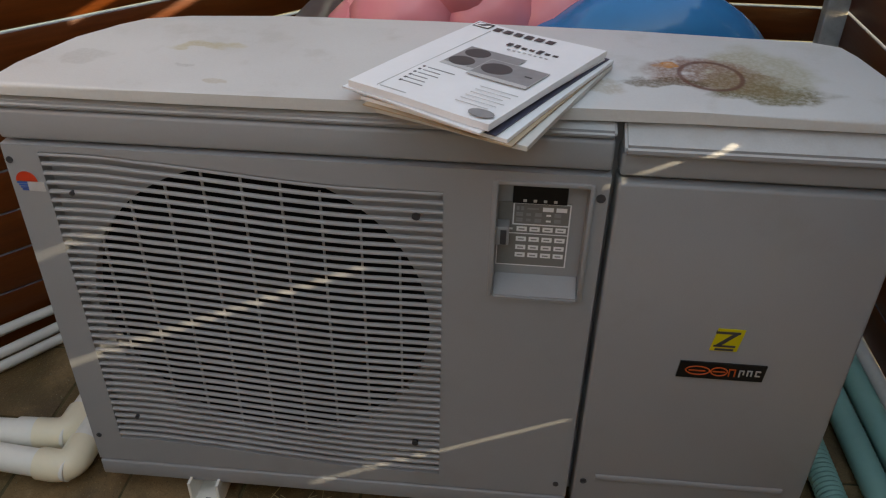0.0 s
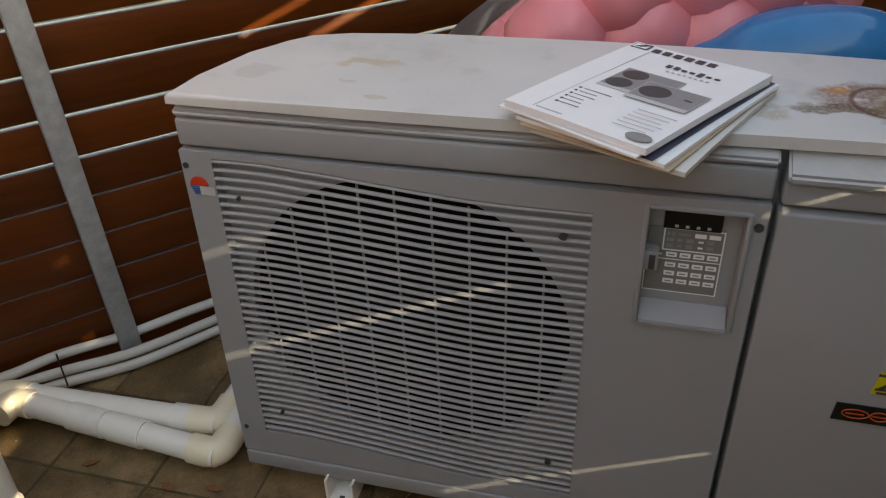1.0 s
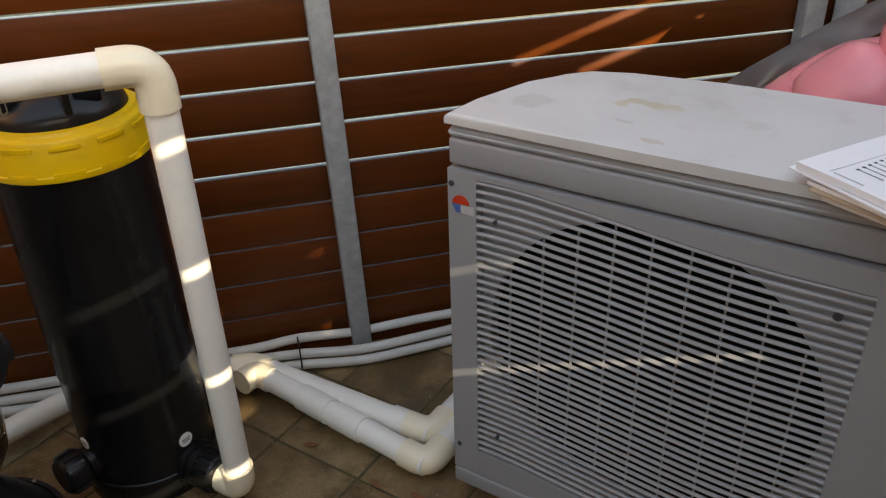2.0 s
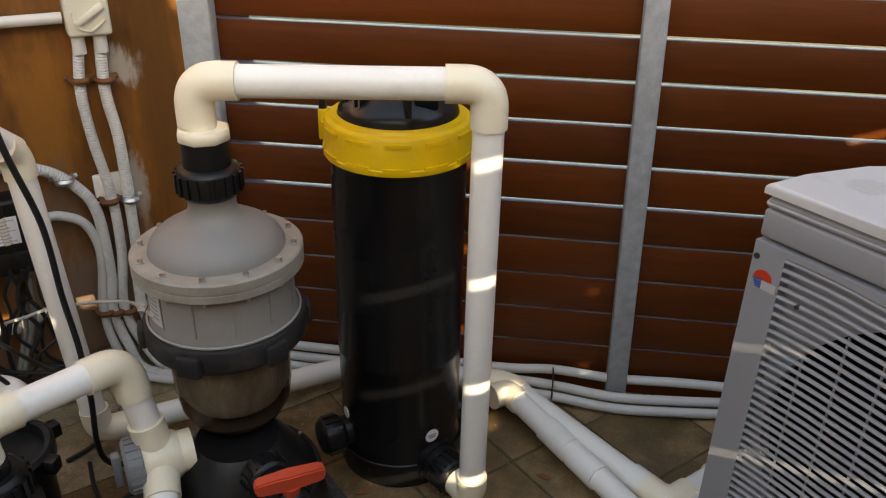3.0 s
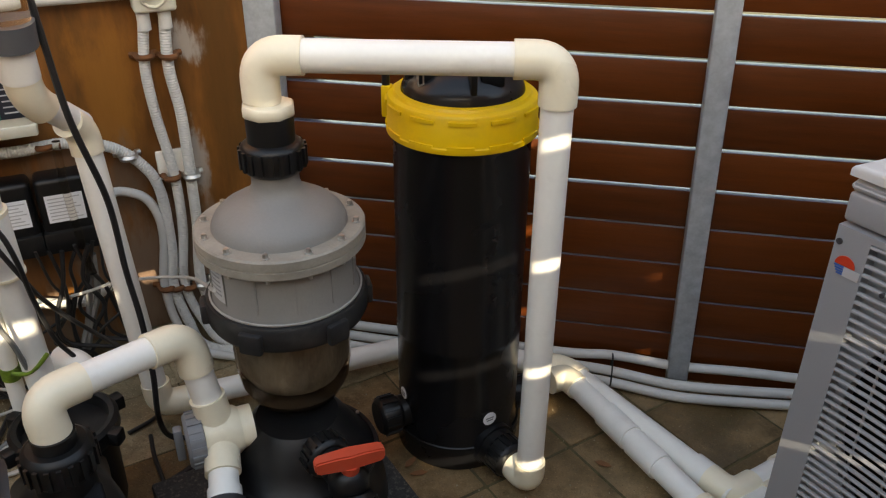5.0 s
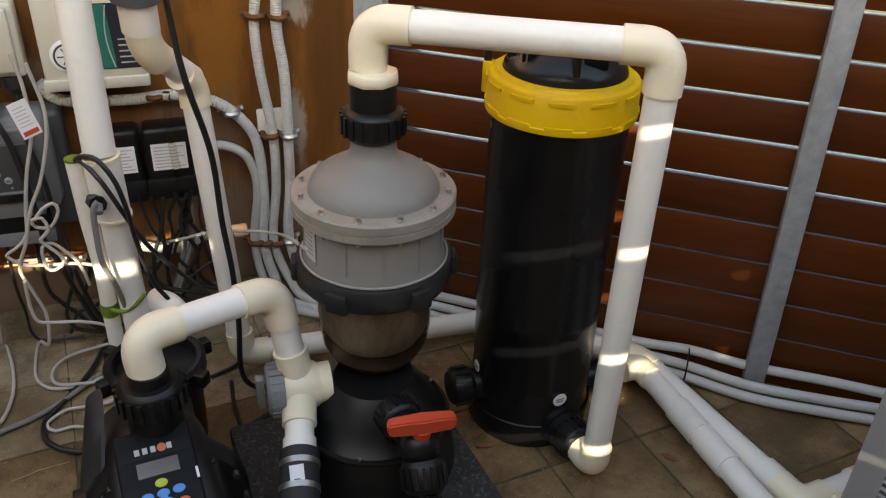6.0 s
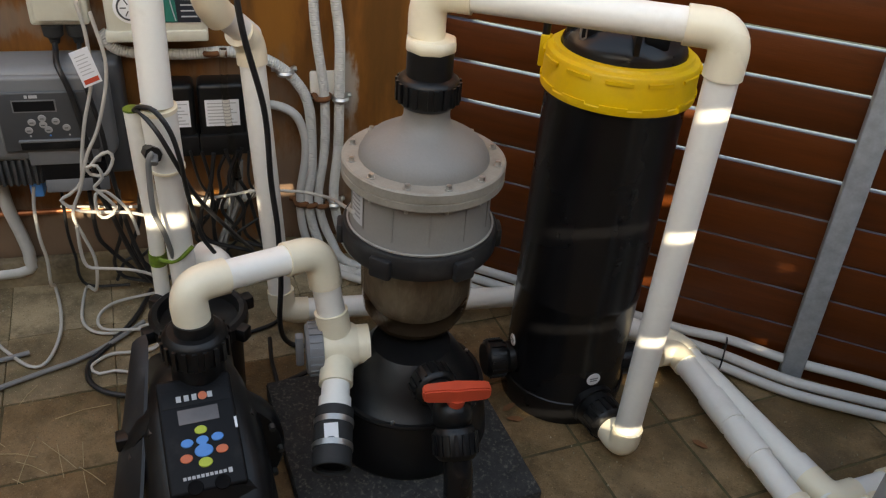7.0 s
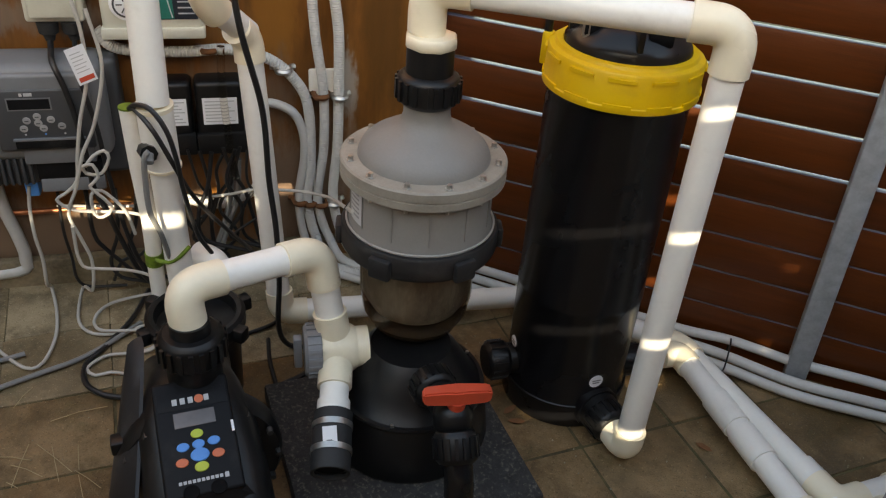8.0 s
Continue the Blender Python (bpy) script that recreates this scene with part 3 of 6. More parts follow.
SLATS, SP = 38, 0.01585
me = None
for i in range(SLATS):
    z = GB + 0.008 + i * SP
    if me is None:
        bm = bmesh.new()
        last = None
        ns = 30
        for k in range(ns + 1):
            x = GX0 + (GX1 - GX0) * k / ns
            w = wave(x)
            cur = [bm.verts.new((x, y, w + dz)) for y, dz in ((0.0, 0.0006), (0.0, 0.0036), (0.0013, 0.0049), (0.0055, 0.0053), (0.0055, 0.0014))]
            if last:
                for q in range(5):
                    bm.faces.new((last[q], last[(q + 1) % 5], cur[(q + 1) % 5], cur[q]))
            last = cur
        ob = part("grille_slat", bm, M_SLAT, heat_pump, local=True, smooth=False)
        me = ob.data
    else:
        ob = new("grille_slat", me)
        ob.parent = heat_pump
    ob.location.z = z
for i in range(9):
    x = CX + (i - 4) * 0.0595
    h = math.sqrt(max(0, CR ** 2 - (x - CX) ** 2))
    part("grille_rib", box(x - 0.0017, x + 0.0017, 0.009, 0.012, CZ - h, min(CZ + h, GT + wave(x))), M_CASE, heat_pump, local=True, smooth=False)


def socket_hole(x, z, r, y=0.0):
    r *= 0.8
    bm = lathe([(0, 0.0006), (r * 0.72, 0.0006), (r * 0.78, 0.0016), (r, 0.0016), (r, -0.004), (0, -0.004)], 20)
    part("screw_recess", moved(bm, HP_FRONT(x, y - 0.0004, z)), M_INK, heat_pump, local=True)


def HP_FRONT(x, y, z):
    """A pose whose z looks out of the front, x to its right and y up."""
    return Matrix.Translation((x, y, z)) @ Matrix.Rotation(radians(90), 4, "X")


for x, z, r in ((0.008, 0.739, 0.0065), (0.886, 0.73, 0.0085), (0.013, 0.156, 0.006), (0.876, 0.123, 0.0065), (0.925, 0.138, 0.0075), (0.62, 0.682, 0.008), (0.616, 0.202, 0.007), (0.092, 0.686, 0.005), (0.099, 0.212, 0.005)):
    socket_hole(x, z, r)

# control recess
M_DISPBACK = mat("dark_grey_fascia", (0.19, 0.188, 0.18), 0.45, vary=0.1)
control = part("control_panel", ledge(DX0, DX1, -0.006, 0.03, DZ0 - 0.004, DZ0 + 0.022, DZ0 - 0.008), M_CASE, heat_pump, "open recessed control panel", local=True)
part("side_rim", box(DX0 - 0.006, DX0 + 0.002, -0.005, 0.03, DZ0 - 0.006, DZ1 + 0.004, 0.002), M_CASE, control, local=True)
part("side_rim", box(DX1 - 0.002, DX1 + 0.005, -0.005, 0.03, DZ0 - 0.006, DZ1 + 0.004, 0.002), M_CASE, control, local=True)
part("top_rim", box(DX0, DX1, -0.005, 0.03, DZ1 - 0.002, DZ1 + 0.005, 0.002), M_CASE, control, local=True)
part("fascia", box(DX0, DX1, 0.028, 0.034, DZ0, DZ1), M_CASE, control, local=True)
part("display_window", box(DX0 + 0.024, DX0 + 0.105, 0.0235, 0.03, DZ1 - 0.047, DZ1 - 0.008, 0.002), M_BLACK, control, "black display with four small keys", local=True)
for k in range(4):
    part("display_key", box(DX0 + 0.040 + k * 0.015, DX0 + 0.045 + k * 0.015, 0.0225, 0.024, DZ1 - 0.043, DZ1 - 0.039), M_LIGHTGREY, control, local=True)
part("latch", box(DX0 + 0.001, DX0 + 0.022, 0.004, 0.028, DZ0 + 0.085, DZ0 + 0.118, 0.002), M_CASE, control, local=True)
part("latch_slot", box(DX0 + 0.009, DX0 + 0.018, 0.002, 0.005, DZ0 + 0.088, DZ0 + 0.112), M_INK, control, local=True)
sheet = HP_FRONT(DX0, 0.0275, DZ0)
part("instruction_plate", moved(bars([(0.004, 0.112, 0.036, 0.149)]), sheet), M_DISPBACK, control, "grey plate of small printed boxes", local=True)
lines = [(0.026, 0.112, 0.147, 0.149), (0.026, 0.028, 0.110, 0.149), (0.110, 0.112, 0.036, 0.149), (0.004, 0.112, 0.036, 0.0375), (0.004, 0.0055, 0.036, 0.09), (0.026, 0.112, 0.110, 0.112), (0.020, 0.112, 0.094, 0.0955)]
pale = list(lines)
dark = []
for k in range(4):
    x = 0.033 + 0.0195 * k
    for zr in (0.099, 0.081, 0.066, 0.052):
        pale.append((x, x + 0.0155, zr, zr + 0.008))
pale += [(0.070, 0.086, 0.135, 0.142), (0.090, 0.106, 0.135, 0.142), (0.076, 0.083, 0.127, 0.130), (0.076, 0.083, 0.117, 0.120), (0.014, 0.022, 0.083, 0.086), (0.022, 0.027, 0.101, 0.104)]
for zr in (0.126, 0.116):
    dark += [(0.031, 0.041, zr, zr + 0.006), (0.046, 0.053, zr + 0.001, zr + 0.005), (0.059, 0.069, zr, zr + 0.006), (0.088, 0.098, zr, zr + 0.006)]
for k in range(4):
    for zr in (0.099, 0.081, 0.066, 0.052):
        x = 0.033 + 0.0195 * k
        dark.append((x + 0.003, x + 0.012, zr + 0.003, zr + 0.005))
dark += [(0.031, 0.035, 0.136, 0.142), (0.038, 0.042, 0.136, 0.142), (0.047, 0.064, 0.138, 0.140)]
part("printed_grid", moved(bars(pale, 0.0016), sheet), M_PAPER, control, local=True, smooth=False)
part("fine_print", moved(bars(dark, 0.0022), sheet), M_PRINTGREY, control, local=True, smooth=False)

# badges, as plain coloured shapes
M_BADGERED = mat("badge_red", (0.6, 0.05, 0.02), 0.35, vary=0.05)
M_BADGEBLUE = mat("badge_blue", (0.04, 0.13, 0.42), 0.35, vary=0.05)
M_BADGEYELLOW = mat("badge_yellow", (0.62, 0.52, 0.02), 0.35, vary=0.05)
M_ORANGE = mat("badge_orange", (0.55, 0.09, 0.02), 0.35, vary=0.05)


def disc_half(r, a0, a1, n=16, thick=0.0012):
    bm = bmesh.new()
    pts = [(r * math.cos(a0 + (a1 - a0) * k / n), r * math.sin(a0 + (a1 - a0) * k / n)) for k in range(n + 1)]
    lo, hi = [bm.verts.new((x, y, 0)) for x, y in pts], [bm.verts.new((x, y, thick)) for x, y in pts]
    bm.faces.new(lo[::-1]), bm.faces.new(hi)
    for k in range(len(pts)):
        j = (k + 1) % len(pts)
        bm.faces.new((lo[k], lo[j], hi[j], hi[k]))
    return bm


bp = HP_FRONT(0.026, -0.0008, 0.704)
badge = part("round_badge", moved(disc_half(0.0165, 0.0, math.pi), bp), M_BADGERED, heat_pump, "red and blue round maker's badge", local=True)
part("badge_stripe", moved(bars([(-0.0165 + 0.002 * k, 0.0, -0.004 - 0.004 * k, -0.0015 - 0.004 * k) for k in range(4)]), bp), M_BADGEBLUE, badge, local=True)
part("badge_plate", moved(bars([(0.0, 0.026, -0.0165, -0.001)]), bp), M_LIGHTGREY, badge, local=True)


def slanted(x0, x1, y0, y1, lean, thick=0.0016):
    bm = box(x0, x1, y0, y1, 0, thick)
    for v in bm.verts:
        v.co.x += lean * (v.co.y - y0)
    return bm


yp = HP_FRONT(1.112, -0.0006, 0.489)
yb = part("square_badge", moved(slanted(-0.024, 0.018, -0.022, 0.022, 0.14), yp), M_BADGEYELLOW, heat_pump, "yellow and black square badge", local=True)
part("badge_mark", moved(merge(slanted(-0.020, 0.017, 0.013, 0.0175, 0.1, 0.0024), slanted(-0.019, -0.010, -0.012, 0.013, 1.0, 0.0024), slanted(-0.020, 0.014, -0.0135, -0.010, 0.1, 0.0024), slanted(-0.017, 0.012, -0.0205, -0.0165, 0.1, 0.0024)), yp), M_INK, yb, local=True, smooth=False)
np_ = HP_FRONT(1.115, -0.0006, 0.425)
plate = part("name_plate", moved(slanted(-0.070, 0.067, -0.0165, 0.0165, 0.08, 0.003), np_), M_BLACK, heat_pump, "slanted black name plate with orange marks", local=True)


def oval(cx, cy, rx, ry, w, m, n=28):
    pts = [(cx + rx * math.cos(2 * math.pi * k / n), cy + ry * math.sin(2 * math.pi * k / n), 0.0034) for k in range(n)]
    return moved(tube(pts + pts[:2], w, 6), m)


marks = merge(oval(-0.038, 0.0, 0.019, 0.0085, 0.0011, np_), oval(-0.004, 0.0, 0.013, 0.0085, 0.0011, np_), moved(bars([(-0.052, -0.026, -0.001, 0.001), (-0.014, 0.006, -0.001, 0.001), (0.011, 0.013, -0.008, 0.006), (0.020, 0.022, -0.008, 0.006), (0.011, 0.022, 0.005, 0.007)], 0.0044), np_))
part("orange_mark", marks, M_ORANGE, plate, local=True)
part("white_mark", moved(bars([(0.0275, 0.0295, -0.008, 0.006), (0.0275, 0.035, 0.004, 0.006), (0.0335, 0.0355, -0.003, 0.006), (0.040, 0.042, -0.005, 0.006), (0.046, 0.048, -0.005, 0.006), (0.040, 0.048, 0.0045, 0.0065), (0.053, 0.055, -0.005, 0.006), (0.053, 0.061, 0.0045, 0.0065), (0.053, 0.061, -0.005, -0.003)], 0.0044), np_), M_LIGHTGREY, plate, local=True)

for x in (0.205, 1.02):
    bmf = merge(box(x - 0.03, x + 0.03, -0.035, 0.34, 0.0, 0.006, 0.001), box(x - 0.03, x - 0.025, -0.02, 0.33, 0.006, 0.06), box(x + 0.025, x + 0.03, -0.02, 0.33, 0.006, 0.06))
    foot = part("foot_rail", bmf, M_PVC, heat_pump, "white steel mounting rail", local=True)
    part("bolt_slot", box(x - 0.005, x + 0.005, -0.028, -0.006, 0.006, 0.0075), M_INK, foot, local=True)

# ---- papers on the lid ----
PAGE = pose(0.975, -1.066, 0.861, 0, 0, -78.2) @ Matrix.Diagonal((1.08, 1.06, 1.22, 1))


def sheets(w, h, z0, z1, m, droop=0.0, n=12):
    """A limp stack of paper: x across, y up the page; the bottom end may droop."""
    bm = bmesh.new()
    grid = [[[bm.verts.new((w * (i / n - 0.5), h * (j / n - 0.5), z + droop * (max(0, 0.45 - j / n) ** 2 - 0.15 * (i / n - 0.5) ** 2) + 0.0008 * math.sin(5 * i / n + 3 * j / n))) for j in range(n + 1)] for i in range(n + 1)] for z in (z0, z1)]
    for s in (0, 1):
        for i in range(n):
            for j in range(n):
                q = (grid[s][i][j], grid[s][i + 1][j], grid[s][i + 1][j + 1], grid[s][i][j + 1])
                bm.faces.new(q if s else q[::-1])
    rim_ij = [(i, 0) for i in range(n)] + [(n, j) for j in range(n)] + [(i, n) for i in range(n, 0, -1)] + [(0, j) for j in range(n, 0, -1)]
    for (a, b), (c, d) in zip(rim_ij, rim_ij[1:] + rim_ij[:1]):
        bm.faces.new((grid[0][a][b], grid[0][c][d], grid[1][c][d], grid[1][a][b]))
    bm.transform(m)
    return bm


def booklet(name, label, w, h, z0, z1, dx, dy, turn, material, droop=0.0):
    t = thing(name, label, "booklet", PAGE @ pose(dx, dy, z0, 0, 0, turn))
    part("page_block", sheets(w, h, 0, z1 - z0, Matrix(), droop), material, t, local=True)
    return t


M_TAN = mat("tan_card", (0.45, 0.33, 0.22), 0.7, vary=0.08)
M_OLDPAPER = mat("aged_paper", (0.62, 0.60, 0.56), 0.7, vary=0.06, scale=30)
booklet("paper_sheaf", "worn sheaf of old grey papers under the manual", 0.205, 0.290, 0.0006, 0.006, 0.026, 0.004, 7, M_OLDPAPER, -0.012)
booklet("card_folder", "tan card folder under the manual", 0.208, 0.292, 0.0066, 0.0082, 0.018, -0.004, 4.5, M_TAN, -0.012)
booklet("paper_sheaf", "loose white papers under the manual", 0.210, 0.297, 0.0086, 0.0128, 0.014, 0.004, 2.5, M_PAPER, -0.012)
booklet("leaflet", "white leaflet with a dark blue cover under the manual", 0.211, 0.298, 0.0132, 0.0142, 0.004, 0.004, 0.8, M_NAVY, -0.008)
booklet("paper_sheaf", "bluish white papers under the manual", 0.212, 0.299, 0.0152, 0.0172, -0.004, -0.004, -1.5, M_PAPER, -0.006)
manual = booklet("manual", "thick white instruction manual with grey product pictures", 0.210, 0.297, 0.0178, 0.0255, 0, 0, 0, M_PAPER, -0.004)


def on_page(rows, material, name, lift=0.0082):
    return part(name, moved(bars(rows, 0.0005), Matrix.Translation((0, 0, lift))), material, manual, local=True, smooth=False)


def leafbox(u0, u1, v0, v1):
    """Part of the cover from shares of its width and of its height from the top."""
    return ((u0 - 0.5) * 0.21, (u1 - 0.5) * 0.21, (0.5 - v1) * 0.297, (0.5 - v0) * 0.297)


def heat_pump_print(u0, u1, v0, v1, lift, fans):
    """A grey printed picture of a flat cabinet with round fans."""
    pic = on_page([leafbox(u0, u1, v0, v1)], M_LIGHTGREY, "product_picture", lift)
    part("picture_front", moved(bars([leafbox(u0 + 0.006, u1 - 0.006, v0 + 0.006, v1 - 0.03)], 0.0002), Matrix.Translation((0, 0, lift + 0.0005))), M_PRINTGREY, pic, local=True, smooth=False)
    for fu, fv, r in fans:
        part("picture_fan", moved(lathe([(0, 0.0003), (r, 0.0003), (r, 0), (0, 0)], 28), Matrix.Translation(((fu - 0.5) * 0.21, (0.5 - fv) * 0.297, lift + 0.0007)) @ Matrix.Diagonal((1, 0.85, 1, 1))), M_INK, pic, local=True)
    part("picture_vent", moved(bars([leafbox(u1 - 0.10, u1 - 0.05, v0 + 0.09, v0 + 0.10)], 0.0003), Matrix.Translation((0, 0, lift + 0.0007))), M_INK, pic, local=True, smooth=False)


for k in range(6):
    on_page([leafbox(0.19 + 0.083 * k, 0.245 + 0.083 * k, 0.045, 0.088)], M_INK, "title_shape")
on_page([leafbox(0.42 + 0.058 * k, 0.455 + 0.058 * k, 0.205 - (0.016 if k in (0, 1, 4) else 0), 0.222 + (0.012 if k == 4 else 0)) for k in range(7)], M_INK, "script_shape")
on_page([leafbox(0.47 + 0.040 * k, 0.490 + 0.040 * k, 0.262, 0.272) for k in range(8)], M_LIGHTGREY, "subtitle_shape")
on_page([leafbox(0.02, 0.15, 0.018, 0.085)], M_INK, "corner_mark")
on_page([leafbox(0.030, 0.140, 0.026, 0.077)], M_PAPER, "corner_mark_inset", 0.0085)
part("corner_mark_stroke", moved(slanted(-0.096, -0.086, 0.128, 0.141, 0.9, 0.0006), Matrix.Translation((0.001, 0, 0.0088))), M_INK, manual, local=True)
heat_pump_print(0.26, 0.68, 0.34, 0.60, 0.0082, ((0.37, 0.405, 0.0185), (0.36, 0.525, 0.0185)))
heat_pump_print(0.50, 0.92, 0.43, 0.64, 0.0092, ((0.62, 0.525, 0.0215),))
on_page([leafbox(0.188, 0.192, 0.10, 0.97)], M_LIGHTGREY, "margin_line")
for k in range(6):
    on_page([leafbox(0.222 + 0.004 * k, 0.240 + 0.004 * k, 0.675 + 0.037 * k, 0.688 + 0.037 * k)], M_INK, "bullet")
    on_page([leafbox(0.26, 0.46 if k == 0 else 0.37 + 0.02 * (k % 3), 0.679 + 0.037 * k, 0.684 + 0.037 * k)], M_PRINTGREY, "text_line")
    on_page([leafbox(0.68, 0.94 - 0.02 * (k % 3), 0.715 + 0.036 * k, 0.719 + 0.036 * k)], M_LIGHTGREY, "text_line")
on_page([leafbox(0.21, 0.40, 0.965, 0.970)], M_LIGHTGREY, "text_line")
part("round_stamp", moved(lathe([(0, 0.0005), (0.017, 0.0005), (0.017, 0), (0, 0)], 24), Matrix.Translation((0.084, -0.132, 0.0082)) @ Matrix.Diagonal((1, 0.62, 1, 1))), M_PRINTGREY, manual, local=True)

# ---- cartridge filter ----
FX, FY, FR = -0.188, -0.303, 0.136
cart = thing("cartridge_filter", "tall gloss black cartridge filter with a yellow locking ring", "pool filter", pose(FX, FY, 0))
part("tank", lathe([(0, 0), (FR + 0.004, 0), (FR + 0.006, 0.015), (FR + 0.006, 0.062), (FR, 0.085), (FR, 0.30), (FR + 0.0015, 0.305), (FR + 0.0015, 0.315), (FR, 0.32), (FR, 0.752), (FR + 0.009, 0.765), (0, 0.765)], 64), M_GLOSS, cart, local=True)
part("base_strap", lathe([(FR + 0.0062, 0.048), (FR + 0.009, 0.05), (FR + 0.009, 0.064), (FR + 0.0062, 0.066)], 64), M_BLACK, cart, local=True)
RR = 0.147
ring = part("locking_ring", lathe([(FR - 0.01, 0.762), (RR, 0.762), (RR + 0.001, 0.764), (RR + 0.001, 0.772), (RR - 0.001, 0.774), (RR - 0.002, 0.829), (RR - 0.0045, 0.833), (RR - 0.014, 0.836), (RR - 0.017, 0.842), (RR - 0.028, 0.843), (RR - 0.028, 0.80)], 72), M_YELLOW, cart, "bright yellow ribbed locking ring", local=True)
for k in range(12):
    a = 2 * math.pi * k / 12 + 0.15
    for z0, z1 in ((0.818, 0.8245), (0.7725, 0.778)):
        bm = bmesh.new()
        pts = []
        for s in range(7):
            b = a + (s / 6 - 0.5) * 0.34 + (0.02 if z0 > 0.8 else 0.0)
            pts.append((math.cos(b), math.sin(b)))
        rings = []
        for r in (RR - 0.003, RR + 0.0022):
            for z in (z0, z1):
                rings.append([bm.verts.new((c * r, s2 * r, z)) for c, s2 in pts])
        lo_i, hi_i, lo_o, hi_o = rings
        for s in range(6):
            bm.faces.new((lo_o[s], lo_o[s + 1], hi_o[s + 1], hi_o[s]))
            bm.faces.new((hi_o[s], hi_o[s + 1], hi_i[s + 1], hi_i[s]))
            bm.faces.new((lo_i[s], lo_i[s + 1], lo_o[s + 1], lo_o[s]))
        bm.faces.new((lo_i[0], lo_o[0], hi_o[0], hi_i[0])), bm.faces.new((lo_i[6], hi_i[6], hi_o[6], lo_o[6]))
        part("ring_rib", bm, M_YELLOW, ring, local=True)
lidp = part("lid", lathe([(RR - 0.030, 0.80), (RR - 0.030, 0.85), (RR - 0.036, 0.862), (0.088, 0.884), (0.060, 0.892), (0.030, 0.895), (0, 0.896)], 56), M_GLOSS, cart, "domed gloss black lid", local=True)
for k in range(4):
    a = radians(20 + 90 * k)
    part("lid_rib", moved(box(0.03, 0.112, -0.006, 0.006, 0.86, 0.899, 0.003), Matrix.Rotation(a, 4, "Z")), M_BLACK, lidp, local=True)
    part("lid_pocket", moved(box(0.045, 0.092, 0.016, 0.060, 0.868, 0.8925, 0.004), Matrix.Rotation(a, 4, "Z")), M_BLACKHOLE, lidp, local=True)
part("pressure_gauge_stub", moved(lathe([(0, 0), (0.011, 0), (0.011, 0.03), (0.008, 0.045), (0, 0.045)], 16), Matrix.Translation((-0.062, -0.075, 0.862))), M_STEEL, lidp, local=True)
clip = part("ring_catch", box(-RR - 0.012, -RR + 0.008, -0.012, 0.012, 0.775, 0.838, 0.004), M_YELLOW, cart, local=True)
part("catch_button", moved(lathe([(0, 0), (0.008, 0), (0.008, 0.024), (0.010, 0.026), (0.010, 0.032), (0, 0.032)], 16), Matrix.Translation((-RR - 0.004, 0, 0.836))), M_BLACK, clip, local=True)


def sticker(angle, z, r):
    c, s = math.cos(angle), math.sin(angle)
    m = Matrix.Translation((c * (FR + 0.0006), s * (FR + 0.0006), z)) @ Matrix(((-s, 0, c, 0), (c, 0, s, 0), (0, 1, 0, 0), (0, 0, 0, 1)))
    st = part("round_sticker", moved(lathe([(0, 0.001), (r, 0.0006), (r, -0.0006), (0, -0.0006)], 24), m), M_PAPER, cart, "small white round sticker", local=True)
    part("sticker_print", moved(bars([(-r * 0.6, r * 0.6, 0.001, 0.004), (-r * 0.5, r * 0.5, -0.005, -0.002)], 0.0016), m), M_PRINTGREY, st, local=True)


sticker(math.atan2(-0.118, 0.072) + 0.17, 0.130, 0.0165)
sticker(math.atan2(-0.11, -0.07) - 0.35, 0.155, 0.014)


def union_fit(p, q, r, parent, name="union", ribs=18):
    """A ribbed screw union along p to q."""
    L = (Vector(q) - Vector(p)).length
    m = axis_to(p, q)
    u = part(name, moved(lathe([(0, 0), (r * 0.86, 0), (r * 0.95, L * 0.1), (r, L * 0.2), (r, L * 0.8), (r * 0.95, L * 0.9), (r * 0.82, L), (0, L)], 32), m), M_BLACK, parent)
    for k in range(ribs):
        part("grip", moved(box(r * 0.96, r * 1.07, -r * 0.07, r * 0.07, L * 0.18, L * 0.82), m @ Matrix.Rotation(2 * math.pi * k / ribs, 4, "Z")), M_BLACK, u, smooth=False)
    return u


# bottom outlet and blank port
od = Vector((0.193, -0.187, 0)).normalized()
oc = Vector((FX, FY, 0.054))
part("outlet_port", tube([oc + od * (FR - 0.02), oc + od * (FR + 0.03)], 0.046, 28), M_BLACK, cart)
union_fit(oc + od * (FR + 0.02), oc + od * (FR + 0.075), 0.043, cart)
part("outlet_boss", tube([oc + od * (FR - 0.03), oc + od * (FR + 0.012)], 0.052, 28), M_GLOSS, cart)
pd_ = Vector((-0.80, -0.60, 0)).normalized()
pc = Vector((FX, FY, 0.105))
part("blank_port", tube([pc + pd_ * (FR - 0.02), pc + pd_ * (FR + 0.02)], 0.036, 24), M_BLACK, cart)
union_fit(pc + pd_ * (FR + 0.012), pc + pd_ * (FR + 0.065), 0.043, cart, "blanking_cap", 14)

# ---- tall white return pipe ----
TOP = 0.955
pa, pb_, pc_ = (0.0, -0.478, 0.055), (0.0, -0.480, TOP), (-0.4865, -0.553, TOP)
tall = thing("return_pipe", "white plastic pipe arch over the filters with cream elbows", "pipe", pose(0, -0.478, 0))
part("riser", pipe((0, -0.478, 0.055), (0, -0.480, TOP - 0.05)), M_PVC, tall)
part("crosspiece", pipe((-0.05, -0.4875, TOP), (-0.436, -0.5455, TOP)), M_PVC, tall)
part("elbow", elbow_fit(pa, pb_, pc_, reach=0.043), M_CREAM, tall, "cream elbow")
part("elbow", elbow_fit(pb_, pc_, (-0.4865, -0.553, 0.5), reach=0.043), M_CREAM, tall, "cream elbow")
